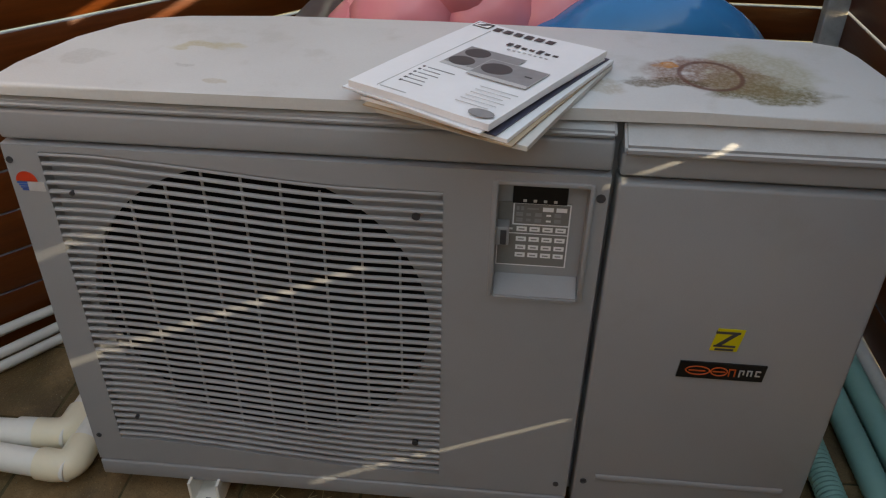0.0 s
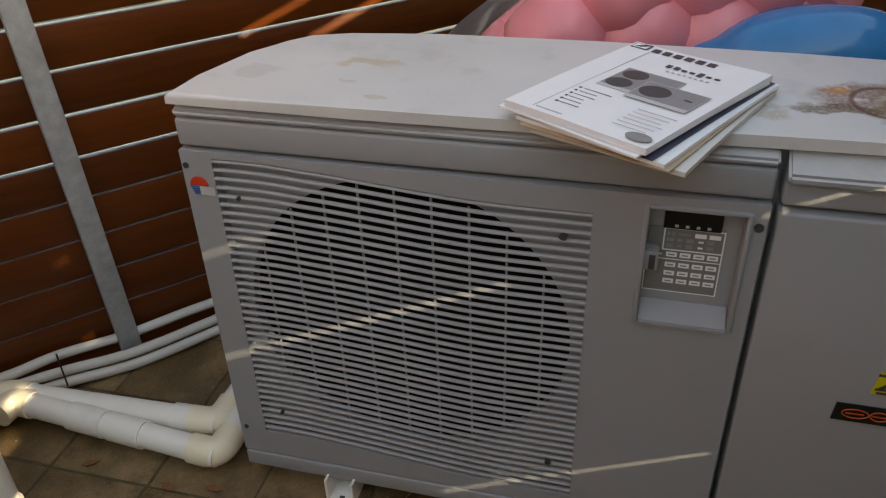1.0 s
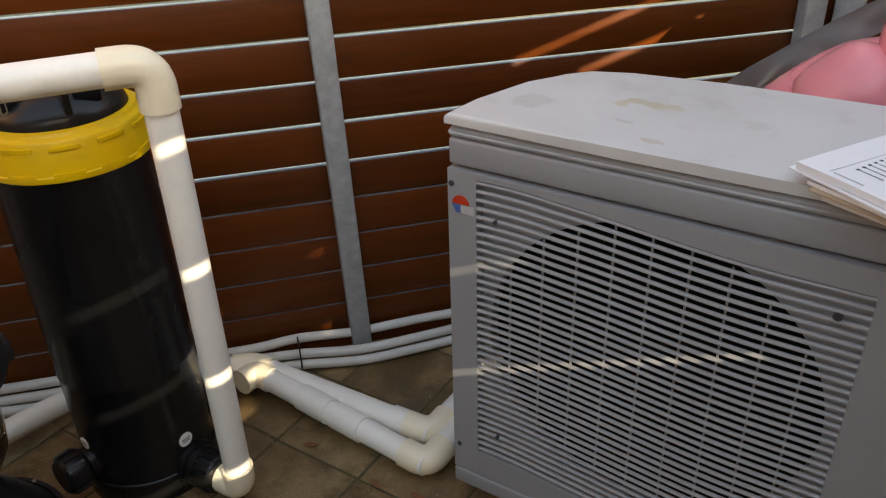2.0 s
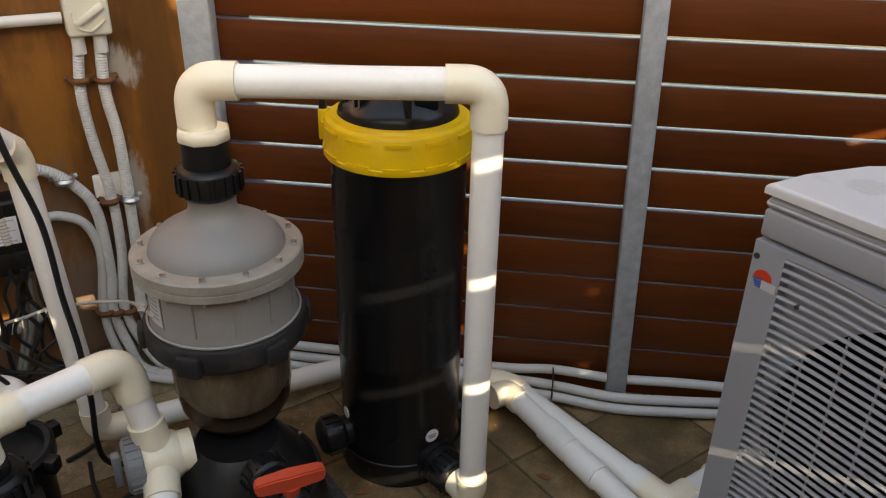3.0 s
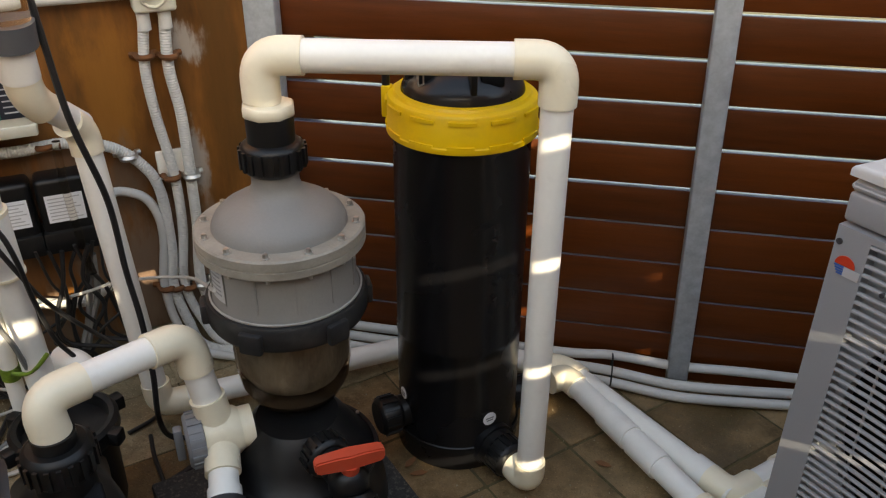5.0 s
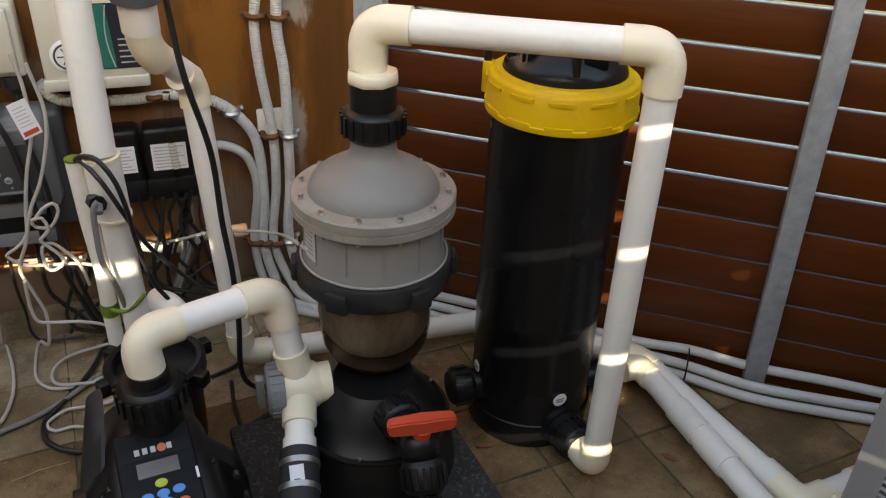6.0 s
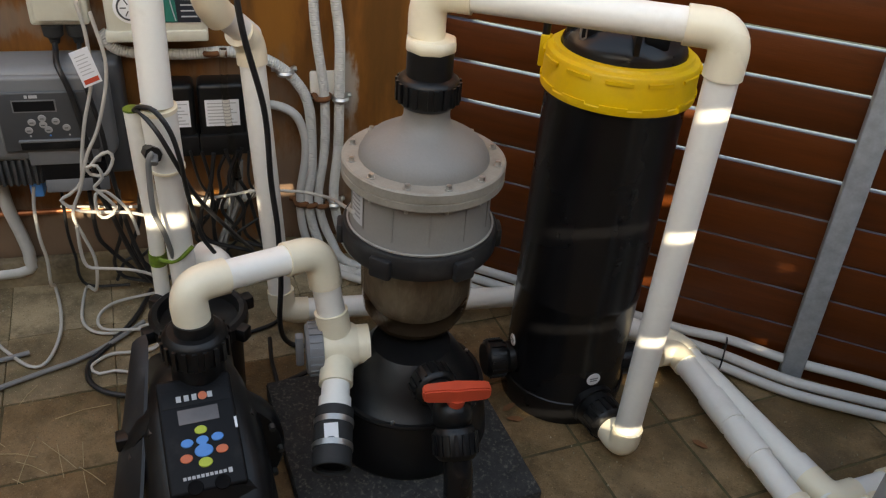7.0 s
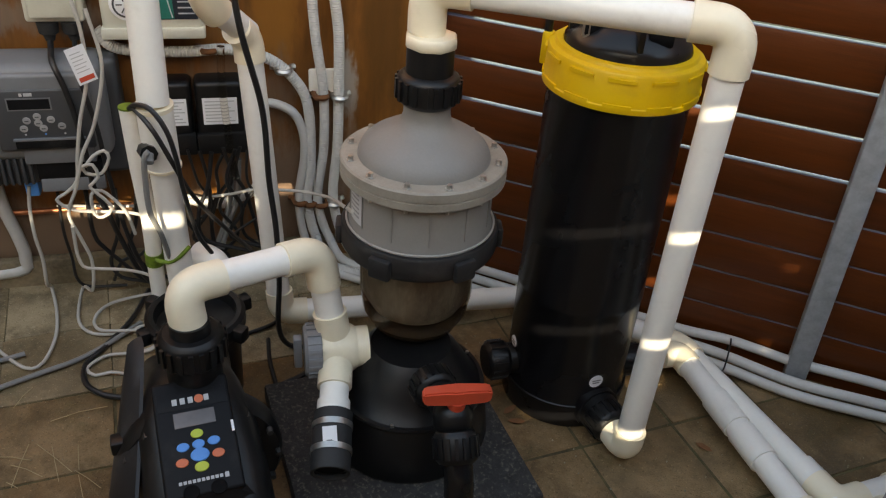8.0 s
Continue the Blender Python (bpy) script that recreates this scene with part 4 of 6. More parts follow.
foot_dir = (oc + od * (FR + 0.06))
part("elbow", elbow_fit((0, -0.478, 0.5), (0.0, -0.478, 0.035), (foot_dir.x, foot_dir.y, 0.05), reach=0.033), M_CREAM, tall, "cream elbow resting on the paving")
part("spigot", pipe((-0.480, -0.557, 0.87), (-0.4865, -0.553, TOP - 0.05)), M_CREAM, tall)

# ---- centrifugal pre-filter ----
CYX, CYY = -0.474, -0.560
cyc = thing("media_filter", "grey domed pre-filter with clear sediment bowl on a black stand", "pool filter", pose(CYX, CYY, 0))
part("hex_nut", lathe([(0, 0.857), (0.043, 0.857), (0.046, 0.861), (0.046, 0.873), (0.043, 0.877), (0, 0.877)], 8), M_CREAM, cyc, "cream eight-sided nut", local=True)
part("adapter", lathe([(0, 0.76), (0.041, 0.76), (0.041, 0.857), (0, 0.857)], 36), M_BLACK, cyc, "matt black adapter", local=True)
union_fit((CYX, CYY, 0.757), (CYX, CYY, 0.812), 0.055, cyc, ribs=20)
part("dome", lathe([(0.044, 0.77), (0.0415, 0.75), (0.042, 0.735), (0.047, 0.722), (0.060, 0.712), (0.080, 0.702), (0.100, 0.690), (0.114, 0.676), (0.120, 0.664), (0.1215, 0.655)], 56), M_GREYTANK, cyc, "grey bell-shaped dome", local=True)
flange = part("flange", lathe([(0.10, 0.6570), (0.149, 0.6570), (0.1525, 0.6540), (0.1525, 0.6390), (0.150, 0.6380), (0.150, 0.6360), (0.1525, 0.6350), (0.1525, 0.6220), (0.149, 0.6190), (0.10, 0.6190)], 72), mat("dirty_flange_plastic", (0.30, 0.272, 0.228), 0.6, vary=0.2, scale=14, bump=0.2, bscale=200, dirt=(0.17, 0.15, 0.125), dirt_amount=0.4, dirt_scale=18), cyc, "dusty tan-grey bolted flange", local=True)
for k in range(12):
    a = 2 * math.pi * (k + 0.37) / 12
    part("bolt", moved(lathe([(0, 0.0085), (0.0050, 0.0085), (0.0055, 0.006), (0.0055, 0.0015), (0.0078, 0.0015), (0.0078, 0), (0, 0)], 6), Matrix.Translation((0.137 * math.cos(a), 0.137 * math.sin(a), 0.6570))), M_STEEL, flange, local=True)
    part("bolt_end", moved(lathe([(0, 0), (0.0038, 0), (0.0045, 0.012), (0, 0.012)], 8), Matrix.Translation((0.137 * math.cos(a), 0.137 * math.sin(a), 0.6080))), M_STEEL, flange, local=True)
body = part("body", lathe([(0.10, 0.6200), (0.131, 0.6200), (0.132, 0.5380), (0.137, 0.52200), (0.139, 0.51600), (0.139, 0.5220), (0.12, 0.5180)], 64), M_GREYTANK, cyc, local=True)
for k in range(12):
    a = 2 * math.pi * k / 12
    part("body_rib", moved(box(0.131, 0.1335, -0.0015, 0.0015, 0.5390, 0.6180), Matrix.Rotation(a, 4, "Z")), M_GREYTANK, body, local=True, smooth=False)
part("seal_lip", lathe([(0.1385, 0.5215), (0.1415, 0.5225), (0.1420, 0.5255), (0.1385, 0.5265)], 64), mat("pale_seal", (0.36, 0.34, 0.31), 0.5, vary=0.15, scale=20), body, "pale seal lip", local=True)
a0 = radians(222)
bm = bmesh.new()
cols = [[bm.verts.new((0.1345 * math.cos(a0 + 0.32 * i / 8), 0.1345 * math.sin(a0 + 0.32 * i / 8), z)) for z in (0.5440, 0.6120)] for i in range(9)]
for c0, c1 in zip(cols, cols[1:]):
    bm.faces.new((c0[0], c1[0], c1[1], c0[1]))
lab = part("data_label", bm, M_LIGHTGREY, body, "pale printed data label", local=True)
for k in range(6):
    bm = bmesh.new()
    z = 0.6010 - 0.009 * k
    cols = [[bm.verts.new((0.1351 * math.cos(a0 + 0.03 + 0.24 * i / 5), 0.1351 * math.sin(a0 + 0.03 + 0.24 * i / 5), zz)) for zz in (z, z + 0.004)] for i in range(6)]
    for c0, c1 in zip(cols, cols[1:]):
        bm.faces.new((c0[0], c1[0], c1[1], c0[1]))
    part("label_line", bm, M_PRINTGREY, lab, local=True)
lock = part("clamp_ring", lathe([(0.12, 0.5230), (0.147, 0.5210), (0.150, 0.5160), (0.150, 0.4800), (0.146, 0.4720), (0.118, 0.4580), (0.11, 0.4580)], 64), M_DUSTY, cyc, "black clamp ring with lugs", local=True)
for k in range(6):
    a = 2 * math.pi * k / 6 + 0.45
    part("lug", moved(box(0.143, 0.160, -0.022, 0.022, 0.4700, 0.5120, 0.006), Matrix.Rotation(a, 4, "Z")), M_DUSTY, lock, local=True)
glass = bpy.data.materials.new("smoky_clear_plastic")
glass.use_nodes = True
gb = glass.node_tree.nodes["Principled BSDF"]
gb.inputs["Base Color"].default_value = (0.88, 0.83, 0.75, 1)
gb.inputs["Roughness"].default_value, gb.inputs["Transmission Weight"].default_value, gb.inputs["IOR"].default_value = 0.08, 1.0, 1.2
bowl = part("sediment_bowl", lathe([(0.114, 0.4660), (0.112, 0.36), (0.106, 0.32), (0.090, 0.288), (0.06, 0.270), (0, 0.265), (0, 0.270), (0.058, 0.275), (0.086, 0.292), (0.102, 0.322), (0.108, 0.36), (0.110, 0.4660)], 56), glass, cyc, "smoky clear bowl", local=True)
part("sediment", lathe([(0, 0.2705), (0.055, 0.275), (0.080, 0.291), (0.082, 0.300), (0.05, 0.304), (0, 0.302)], 40), mat("silt", (0.10, 0.065, 0.035), 0.9, vary=0.4, bump=0.5), bowl, local=True)
part("inner_cone", lathe([(0.082, 0.4660), (0.080, 0.40), (0.072, 0.352), (0.050, 0.322), (0, 0.312)], 40), mat("murky_inner_plastic", (0.40, 0.35, 0.285), 0.4, vary=0.55, scale=9, stretch=(2.2, 2.2, 0.5), dirt=(0.13, 0.09, 0.06), dirt_amount=0.6, dirt_scale=12), bowl, local=True)
STX, STY = -0.452 - CYX, -0.622 - CYY
stand = part("stand", moved(lathe([(0, 0.045), (0.168, 0.045), (0.172, 0.055), (0.166, 0.10), (0.153, 0.165), (0.150, 0.172), (0.146, 0.174), (0.120, 0.215), (0.096, 0.252), (0.080, 0.270), (0, 0.276)], 64), Matrix.Translation((STX, STY, 0))), M_BLACK, cyc, "broad dusty black cone stand", local=True)
part("stand_rim", moved(lathe([(0.150, 0.170), (0.156, 0.170), (0.157, 0.174), (0.155, 0.178), (0.147, 0.178)], 64), Matrix.Translation((STX, STY, 0))), M_BLACK, stand, local=True)
for k in range(8):
    a = 2 * math.pi * k / 8 + 0.2
    part("rim_screw", moved(lathe([(0, 0.004), (0.004, 0.004), (0.004, 0), (0, 0)], 8), Matrix.Translation((STX + 0.148 * math.cos(a), STY + 0.148 * math.sin(a), 0.178))), M_STEEL, stand, local=True)
slab = solid("base_slab", box(-0.235, 0.235, -0.235, 0.235, 0.0, 0.044, 0.006, 2), M_STONE, pose(-0.455, -0.668, 0, 0, 0, HP_ANG))
tagged(slab, "rough black speckled stone slab under the pre-filter", "slab")

# ---- purge valve ----
vx, vy = -0.302, -0.772
valve = thing("purge_valve", "black ball valve with a red T handle", "valve", pose(vx, vy, 0.045))
inner = Vector((-0.375, -0.705, 0.262))
outer_ = Vector((vx + 0.01, vy - 0.012, 0.262))
hdl = Vector((-0.349, -0.808, 0)) - Vector((-0.244, -0.745, 0))
union_fit(inner - (outer_ - inner).normalized() * 0.01, inner + (outer_ - inner).normalized() * 0.035, 0.042, valve, "union")
part("valve_body", tube([inner, outer_], 0.029, 24), M_BLACK, valve)
part("valve_ball_housing", moved(lathe([(0, -0.036), (0.026, -0.03), (0.037, -0.012), (0.037, 0.012), (0.026, 0.03), (0.014, 0.036), (0.014, 0.05), (0, 0.05)], 28), Matrix.Translation((vx, vy, 0.262))), M_BLACK, valve)
union_fit((vx + 0.012, vy - 0.018, 0.250), (vx + 0.032, vy - 0.048, 0.205), 0.040, valve, "union")
part("tail_pipe", tube(spline([(vx + 0.026, vy - 0.04, 0.215), (vx + 0.040, vy - 0.055, 0.18), (vx + 0.046, vy - 0.060, 0.12), (vx + 0.046, vy - 0.060, 0.045)]), 0.0275, 24), M_GLOSS, valve, "gloss black down pipe")
hm = Matrix.Translation(((-0.349 - 0.244) / 2, (-0.808 - 0.745) / 2, 0.322)) @ Matrix.Rotation(math.atan2(-hdl.y, -hdl.x), 4, "Z")
hb = bmesh.new()
prof = [(-0.062, 0.010, 0.010), (-0.056, 0.012, 0.014), (-0.02, 0.013, 0.016), (0, 0.015, 0.016), (0.02, 0.013, 0.016), (0.056, 0.012, 0.014), (0.062, 0.010, 0.010)]
last = None
for x, hy, hz in prof:
    cur = [hb.verts.new((x, y, z)) for y, z in ((-hy, -hz), (hy, -hz), (hy, hz), (-hy, hz))]
    if last:
        for q in range(4):
            hb.faces.new((last[q], last[(q + 1) % 4], cur[(q + 1) % 4], cur[q]))
    else:
        hb.faces.new(cur)
    last = cur
hb.faces.new(last)
bmesh.ops.bevel(hb, geom=hb.edges[:], offset=0.003, segments=2, affect="EDGES")
handle = part("handle", moved(hb, hm), M_RED, valve, "faded red T handle")
part("handle_stem", moved(lathe([(0, -0.03), (0.016, -0.03), (0.018, -0.012), (0, -0.012)], 20), hm), M_RED, handle)

# ---- pavers ----
PV, PJ = 0.2375, 0.0055
bm = box(-PV / 2 + PJ / 2, PV / 2 - PJ / 2, -PV / 2 + PJ / 2, PV / 2 - PJ / 2, -0.04, 0.0, 0.0035, 2)
paver_mesh = path_mesh = None
PAV = pose(0.083, -0.314, 0, 0, 0, HP_ANG)
count = 0
cells = []
for i in range(-14, 15):
    for j in range(-14, 15):
        c = PAV @ Vector(((i + 0.5) * PV, (j + 0.5) * PV, 0))
        side = (WALL.inverted() @ c).y
        inside = (EAST.inverted() @ c).y * (EAST.inverted() @ Vector((-0.3, -0.8, 0))).y > -0.02
        if not inside or c.y > 0.1 or side > 0.13 or c.y < -3.4 or (Vector((c.x, c.y)) - Vector((-0.2, -0.9))).length > 2.4:
            continue
        cells.append(((Vector((c.x, c.y)) - Vector((-0.3, -0.7))).length, i, j, c))
cells.sort(key=lambda q: q[0])
for _, i, j, c in cells[:300]:
    if paver_mesh is None:
        ob = part("paver", bm, M_PAVER, ground, local=True)
        paver_mesh = ob.data
    else:
        ob = new("paver", paver_mesh)
        ob.parent = ground
    if (WALL.inverted() @ c).y > -0.42:
        if path_mesh is None:
            path_mesh = paver_mesh.copy()
            path_mesh.transform(Matrix.Diagonal((1.02, 1.02, 1, 1)))
            path_mesh.materials.clear()
            path_mesh.materials.append(M_PATH)
        ob.data = path_mesh
    ob.matrix_world = Matrix.Translation((c.x, c.y, random.uniform(-0.003, 0.0))) @ Matrix.Rotation(radians(HP_ANG + random.uniform(-0.9, 0.9) + 90 * random.randrange(4)), 4, "Z") @ Matrix.Rotation(radians(random.uniform(-0.3, 0.3)), 4, "X")


def hp_at(u, off, z):
    return HP @ Vector((u, off, z))


# ---- pipes on the paving between filter and heat pump ----
flow = thing("supply_pipe", "white plastic pipe with couplings lying on the mossy pavers", "pipe", pose(0.06, -0.12, 0))
e1 = Vector((0.058, -0.118, 0.052))
g1 = Vector((0.393, -0.537, 0.045))
union_fit((-0.085, -0.235, 0.06), (-0.015, -0.178, 0.056), 0.036, flow, "rubber_union", 10)
part("run", pipe(e1, g1), M_PVC, flow)
part("elbow", elbow_fit((-0.015, -0.178, 0.056), e1, g1, reach=0.030), M_CREAM, flow, "sunlit cream elbow")
g2 = hp_at(-0.076, 0.20, 0.045)
part("elbow", elbow_fit(e1, g1, g2, reach=0.036), M_CREAM, flow)
part("stub", pipe(g1.lerp(g2, 0.15), g2), M_PVC, flow)
part("elbow", elbow_fit(g1, g2, hp_at(0.1, 0.20, 0.075), reach=0.03), M_CREAM, flow)
part("stub", pipe(g2.lerp(hp_at(0.09, 0.20, 0.072), 0.2), hp_at(0.09, 0.20, 0.072)), M_PVC, flow)
for t0, t1 in ((0.50, 0.66), (0.30, 0.47)):
    part("coupling", pipe(e1.lerp(g1, t0), e1.lerp(g1, t1), PR * 1.15), M_PVC, flow)
ret = thing("floor_pipe", "white plastic pipe running from the wall behind the filters", "pipe", pose(-0.868, -0.418, 0))
b0, b1_, b2_, b3_ = Vector((-0.868, -0.418, 0.06)), Vector((-0.33, -0.058, 0.055)), Vector((0.055, -0.083, 0.05)), Vector((0.425, -0.447, 0.045))
part("run", pipe(b0, b1_), M_PVC, ret)
part("run", pipe(b1_, b2_), M_PVC, ret)
part("run", pipe(b2_, b3_), M_PVC, ret)
part("elbow", elbow_fit(b0, b1_, b2_, reach=0.03), M_CREAM, ret)
part("elbow", elbow_fit(b1_, b2_, b3_, reach=0.03), M_CREAM, ret)
b4_ = hp_at(-0.118, 0.29, 0.045)
part("elbow", elbow_fit(b2_, b3_, b4_, reach=0.036), M_CREAM, ret)
part("stub", pipe(b3_.lerp(b4_, 0.15), b4_), M_PVC, ret)
part("elbow", elbow_fit(b3_, b4_, hp_at(0.14, 0.29, 0.075), reach=0.03), M_CREAM, ret)
part("stub", pipe(b4_.lerp(hp_at(0.13, 0.29, 0.072), 0.2), hp_at(0.13, 0.29, 0.072)), M_PVC, ret)
part("coupling", pipe(b2_.lerp(b3_, 0.80), b2_.lerp(b3_, 0.95), PR * 1.15), M_PVC, ret)

# standing part of the same line, against the wall
bt = [Vector((-0.888, -0.425, 0.06)), Vector((-0.948, -0.400, 0.715)), Vector((-0.948, -0.532, 0.838)), Vector((-0.937, -0.555, 0.905))]
riserb = thing("wall_riser_pipe", "white riser pipe with cream offset bends and grey union", "pipe", pose(-0.888, -0.425, 0.03))
part("riser", pipe((-0.882, -0.43, 0.075), bt[1]), M_PVC, riserb)
part("elbow", elbow_fit(bt[1], (-0.880, -0.428, 0.06), b1_, reach=0.036), M_CREAM, riserb)
part("bend", elbow_fit((-0.940, -0.404, 0.62), bt[1] + Vector((0, 0, 0.02)), bt[2], reach=0.028), M_CREAM, riserb, "cream 45 degree bend")
part("bend", elbow_fit(bt[1], bt[2] + Vector((0, 0, 0.01)), Vector((-0.935, -0.556, 0.95)), reach=0.028), M_CREAM, riserb, "cream 45 degree bend")
part("nipple", pipe(bt[1] + Vector((0, 0, 0.03)), bt[2] + Vector((0, 0, 0.01)), PR * 0.98), M_PVC, riserb)
part("sleeve", pipe((-0.944, -0.542, 0.885), (-0.935, -0.556, 0.95), PR * 1.25), M_PVC, riserb)
part("grey_union", pipe((-0.936, -0.555, 0.945), (-0.930, -0.560, 0.99), PR * 1.62), mat("dark_grey_plastic", (0.09, 0.09, 0.095), 0.5, vary=0.1), riserb, "dark grey ribbed union")
part("flow_cell", pipe((-0.930, -0.560, 0.99), (-0.925, -0.565, 1.12), PR * 1.45), glass, riserb, "clear cell chamber")

# grey conduits along the fence
conduits = []
for k, (dy, z, r) in enumerate(((-0.018, 0.060, 0.0125), (-0.030, 0.033, 0.0125), (-0.052, 0.0135, 0.0125))):
    sag = 0.045 if k else 0.008
    pts = [(-0.62, -0.03 + dy * 0.6, z + 0.02), (-0.46, dy, z), (-0.2, dy - 0.005, z), (0.05, dy - 0.01, z), (0.172, dy - sag * 0.55, z + 0.004), (0.33, dy - sag, z - 0.004 if k == 0 else z), (0.5, dy - sag * 0.8, z), (0.66, dy - 0.02, z + (0.01 if k == 0 else 0)), (0.9, dy + 0.0, z)]
    c = solid("conduit_hose", tube(spline(pts, 0.02), r, 14), M_GREYPVC)
    tagged(c, "pale grey flexible conduit lying along the fence foot", "conduit", "conduits along the fence")
tie = solid("cable_tie", tube([(0.170 + 0.003 * math.cos(a) * 0, -0.055 + 0.046 * math.cos(a), 0.042 + 0.038 * math.sin(a)) for a in (2 * math.pi * k / 18 for k in range(20))], 0.0022, 8), M_BLACK)
tagged(tie, "black cable tie round the grey conduits", "cable tie")

# ---- pool pump ----
PUMP = pose(-0.596, -1.112, 0, 0, 0, 42.8)
pump = thing("pool_pump", "black plastic pool pump with a control panel and open cover", "pump", PUMP)
motor = lathe([(0, 0.0), (0.085, 0.0), (0.105, 0.012), (0.112, 0.04), (0.115, 0.16), (0.105, 0.20), (0.085, 0.23), (0.07, 0.26), (0, 0.26)], 40)
part("motor_housing", moved(motor, Matrix.Translation((0.012, 0.02, 0.128)) @ Matrix.Rotation(radians(-90), 4, "X")), M_BLACK, pump, local=True)


def loft(rings):
    bm = bmesh.new()
    made = [[bm.verts.new(p) for p in r] for r in rings]
    n = len(made[0])
    for a, b in zip(made, made[1:]):
        for i in range(n):
            j = (i + 1) % n
            bm.faces.new((a[i], a[j], b[j], b[i]))
    bm.faces.new(made[0][::-1]), bm.faces.new(made[-1])
    return bm


def section(y, w, ztop, zlow, cx=0.012):
    pts = []
    for k in range(24):
        a = 2 * math.pi * k / 24
        c, s = math.cos(a), math.sin(a)
        pts.append((cx + w * math.copysign(abs(c) ** 0.6, c), y, (ztop + zlow) / 2 + (ztop - zlow) / 2 * math.copysign(abs(s) ** 0.6, s)))
    return pts


part("hood", loft([section(-0.015, 0.078, 0.165, 0.05), section(0.02, 0.098, 0.205, 0.05), section(0.07, 0.106, 0.240, 0.05), section(0.17, 0.106, 0.292, 0.06), section(0.24, 0.092, 0.310, 0.08), section(0.31, 0.080, 0.290, 0.1), section(0.39, 0.085, 0.235, 0.10), section(0.43, 0.088, 0.215, 0.10)]), M_BLACK, pump, "dusty black motor hood", local=True)
part("pump_foot", merge(box(-0.10, 0.125, 0.03, 0.30, 0.0, 0.022, 0.004), box(-0.07, 0.095, 0.05, 0.09, 0.02, 0.07, 0.004), box(-0.07, 0.095, 0.24, 0.28, 0.02, 0.07, 0.004)), M_BLACK, pump, local=True)
part("volute", moved(lathe([(0, 0), (0.128, 0), (0.135, 0.01), (0.135, 0.035), (0.125, 0.05), (0.09, 0.075), (0, 0.075)], 44), Matrix.Translation((0.012, 0.165, 0.152)) @ Matrix.Rotation(radians(-90), 4, "X") @ Matrix.Diagonal((1.09, 1.09, 1.2, 1))), M_BLACK, pump, "round volute ringed with bolts", local=True)
M_BOLT = mat("blackened_bolt", (0.06, 0.058, 0.055), 0.45, metal=0.6, vary=0.3, scale=40)
for k in range(14):
    a = 2 * math.pi * k / 14
    part("volute_bolt", moved(lathe([(0, 0.012), (0.006, 0.012), (0.007, 0.0), (0, 0.0)], 6), Matrix.Translation((0.012 + 0.136 * math.cos(a), 0.164, 0.152 + 0.136 * math.sin(a))) @ Matrix.Rotation(radians(90), 4, "X")), M_BOLT, pump, local=True)
part("strainer_pot", moved(lathe([(0, 0.0), (0.075, 0.0), (0.085, 0.04), (0.088, 0.19), (0.094, 0.21), (0.094, 0.222), (0, 0.222)], 40), Matrix.Translation((0.045, 0.50, 0))), M_BLACK, pump, local=True)
collar = part("pot_collar", moved(lathe([(0.08, 0.212), (0.098, 0.212), (0.102, 0.222), (0.102, 0.245), (0.094, 0.252), (0.084, 0.250), (0.080, 0.226), (0.05, 0.224), (0, 0.226)], 40), Matrix.Translation((0.045, 0.50, 0))), M_BLACK, pump, "gloss black strainer lid collar", local=True)
for k in range(6):
    part("lid_wing", moved(box(0.094, 0.122, -0.014, 0.014, 0.214, 0.246, 0.005), Matrix.Translation((0.045, 0.50, 0)) @ Matrix.Rotation(2 * math.pi * k / 6 + 0.3, 4, "Z")), M_BLACK, collar, local=True)
part("pot_neck", moved(box(-0.06, 0.08, 0.33, 0.42, 0.05, 0.22, 0.02, 3), Matrix()), M_BLACK, pump, local=True)

# sloping control panel on the hood
slope = math.atan2(0.292 - 0.240, 0.10)
CP = Matrix.Translation((0.008, 0.112, 0.2685)) @ Matrix.Rotation(slope, 4, "X") @ Matrix.Diagonal((1.1, 1.08, 1, 1))
M_PANEL = mat("panel_film", (0.010, 0.010, 0.011), 0.4, spec=0.12, vary=0.2, scale=15, dirt=(0.06, 0.055, 0.05), dirt_amount=0.2, dirt_scale=12)
M_LCD = mat("grey_lcd", (0.13, 0.11, 0.105), 0.2, vary=0.15, scale=20)
panel = part("control_panel", moved(box(-0.058, 0.058, -0.085, 0.105, -0.02, 0.006, 0.006, 3), CP), M_PANEL, pump, "black keypad film with coloured round keys", local=True)
part("panel_frame", moved(box(-0.052, 0.052, 0.055, 0.083, 0.002, 0.0068, 0.0005), CP), M_PANEL, panel, local=True)
part("logo_mark", moved(bars([(-0.030 + 0.012 * k, -0.0225 + 0.012 * k, 0.063, 0.073) for k in (0, 1, 2, 4)], 0.0012), CP @ Matrix.Translation((0, 0, 0.0068))), M_LIGHTGREY, panel, local=True)
key_y, key_b, key_o = mat("key_lime", (0.50, 0.58, 0.05), 0.4, vary=0.06), mat("key_blue", (0.06, 0.28, 0.70), 0.4, vary=0.06), mat("key_orange", (0.70, 0.16, 0.06), 0.4, vary=0.06)
part("logo_dot", moved(lathe([(0, 0.0014), (0.007, 0.0014), (0.007, 0), (0, 0)], 16), CP @ Matrix.Translation((0.0105, 0.068, 0.0068))), key_o, panel, local=True)
part("screen", moved(box(-0.031, 0.031, 0.025, 0.050, 0.004, 0.0072, 0.001), CP), M_LCD, panel, "dull grey screen", local=True)
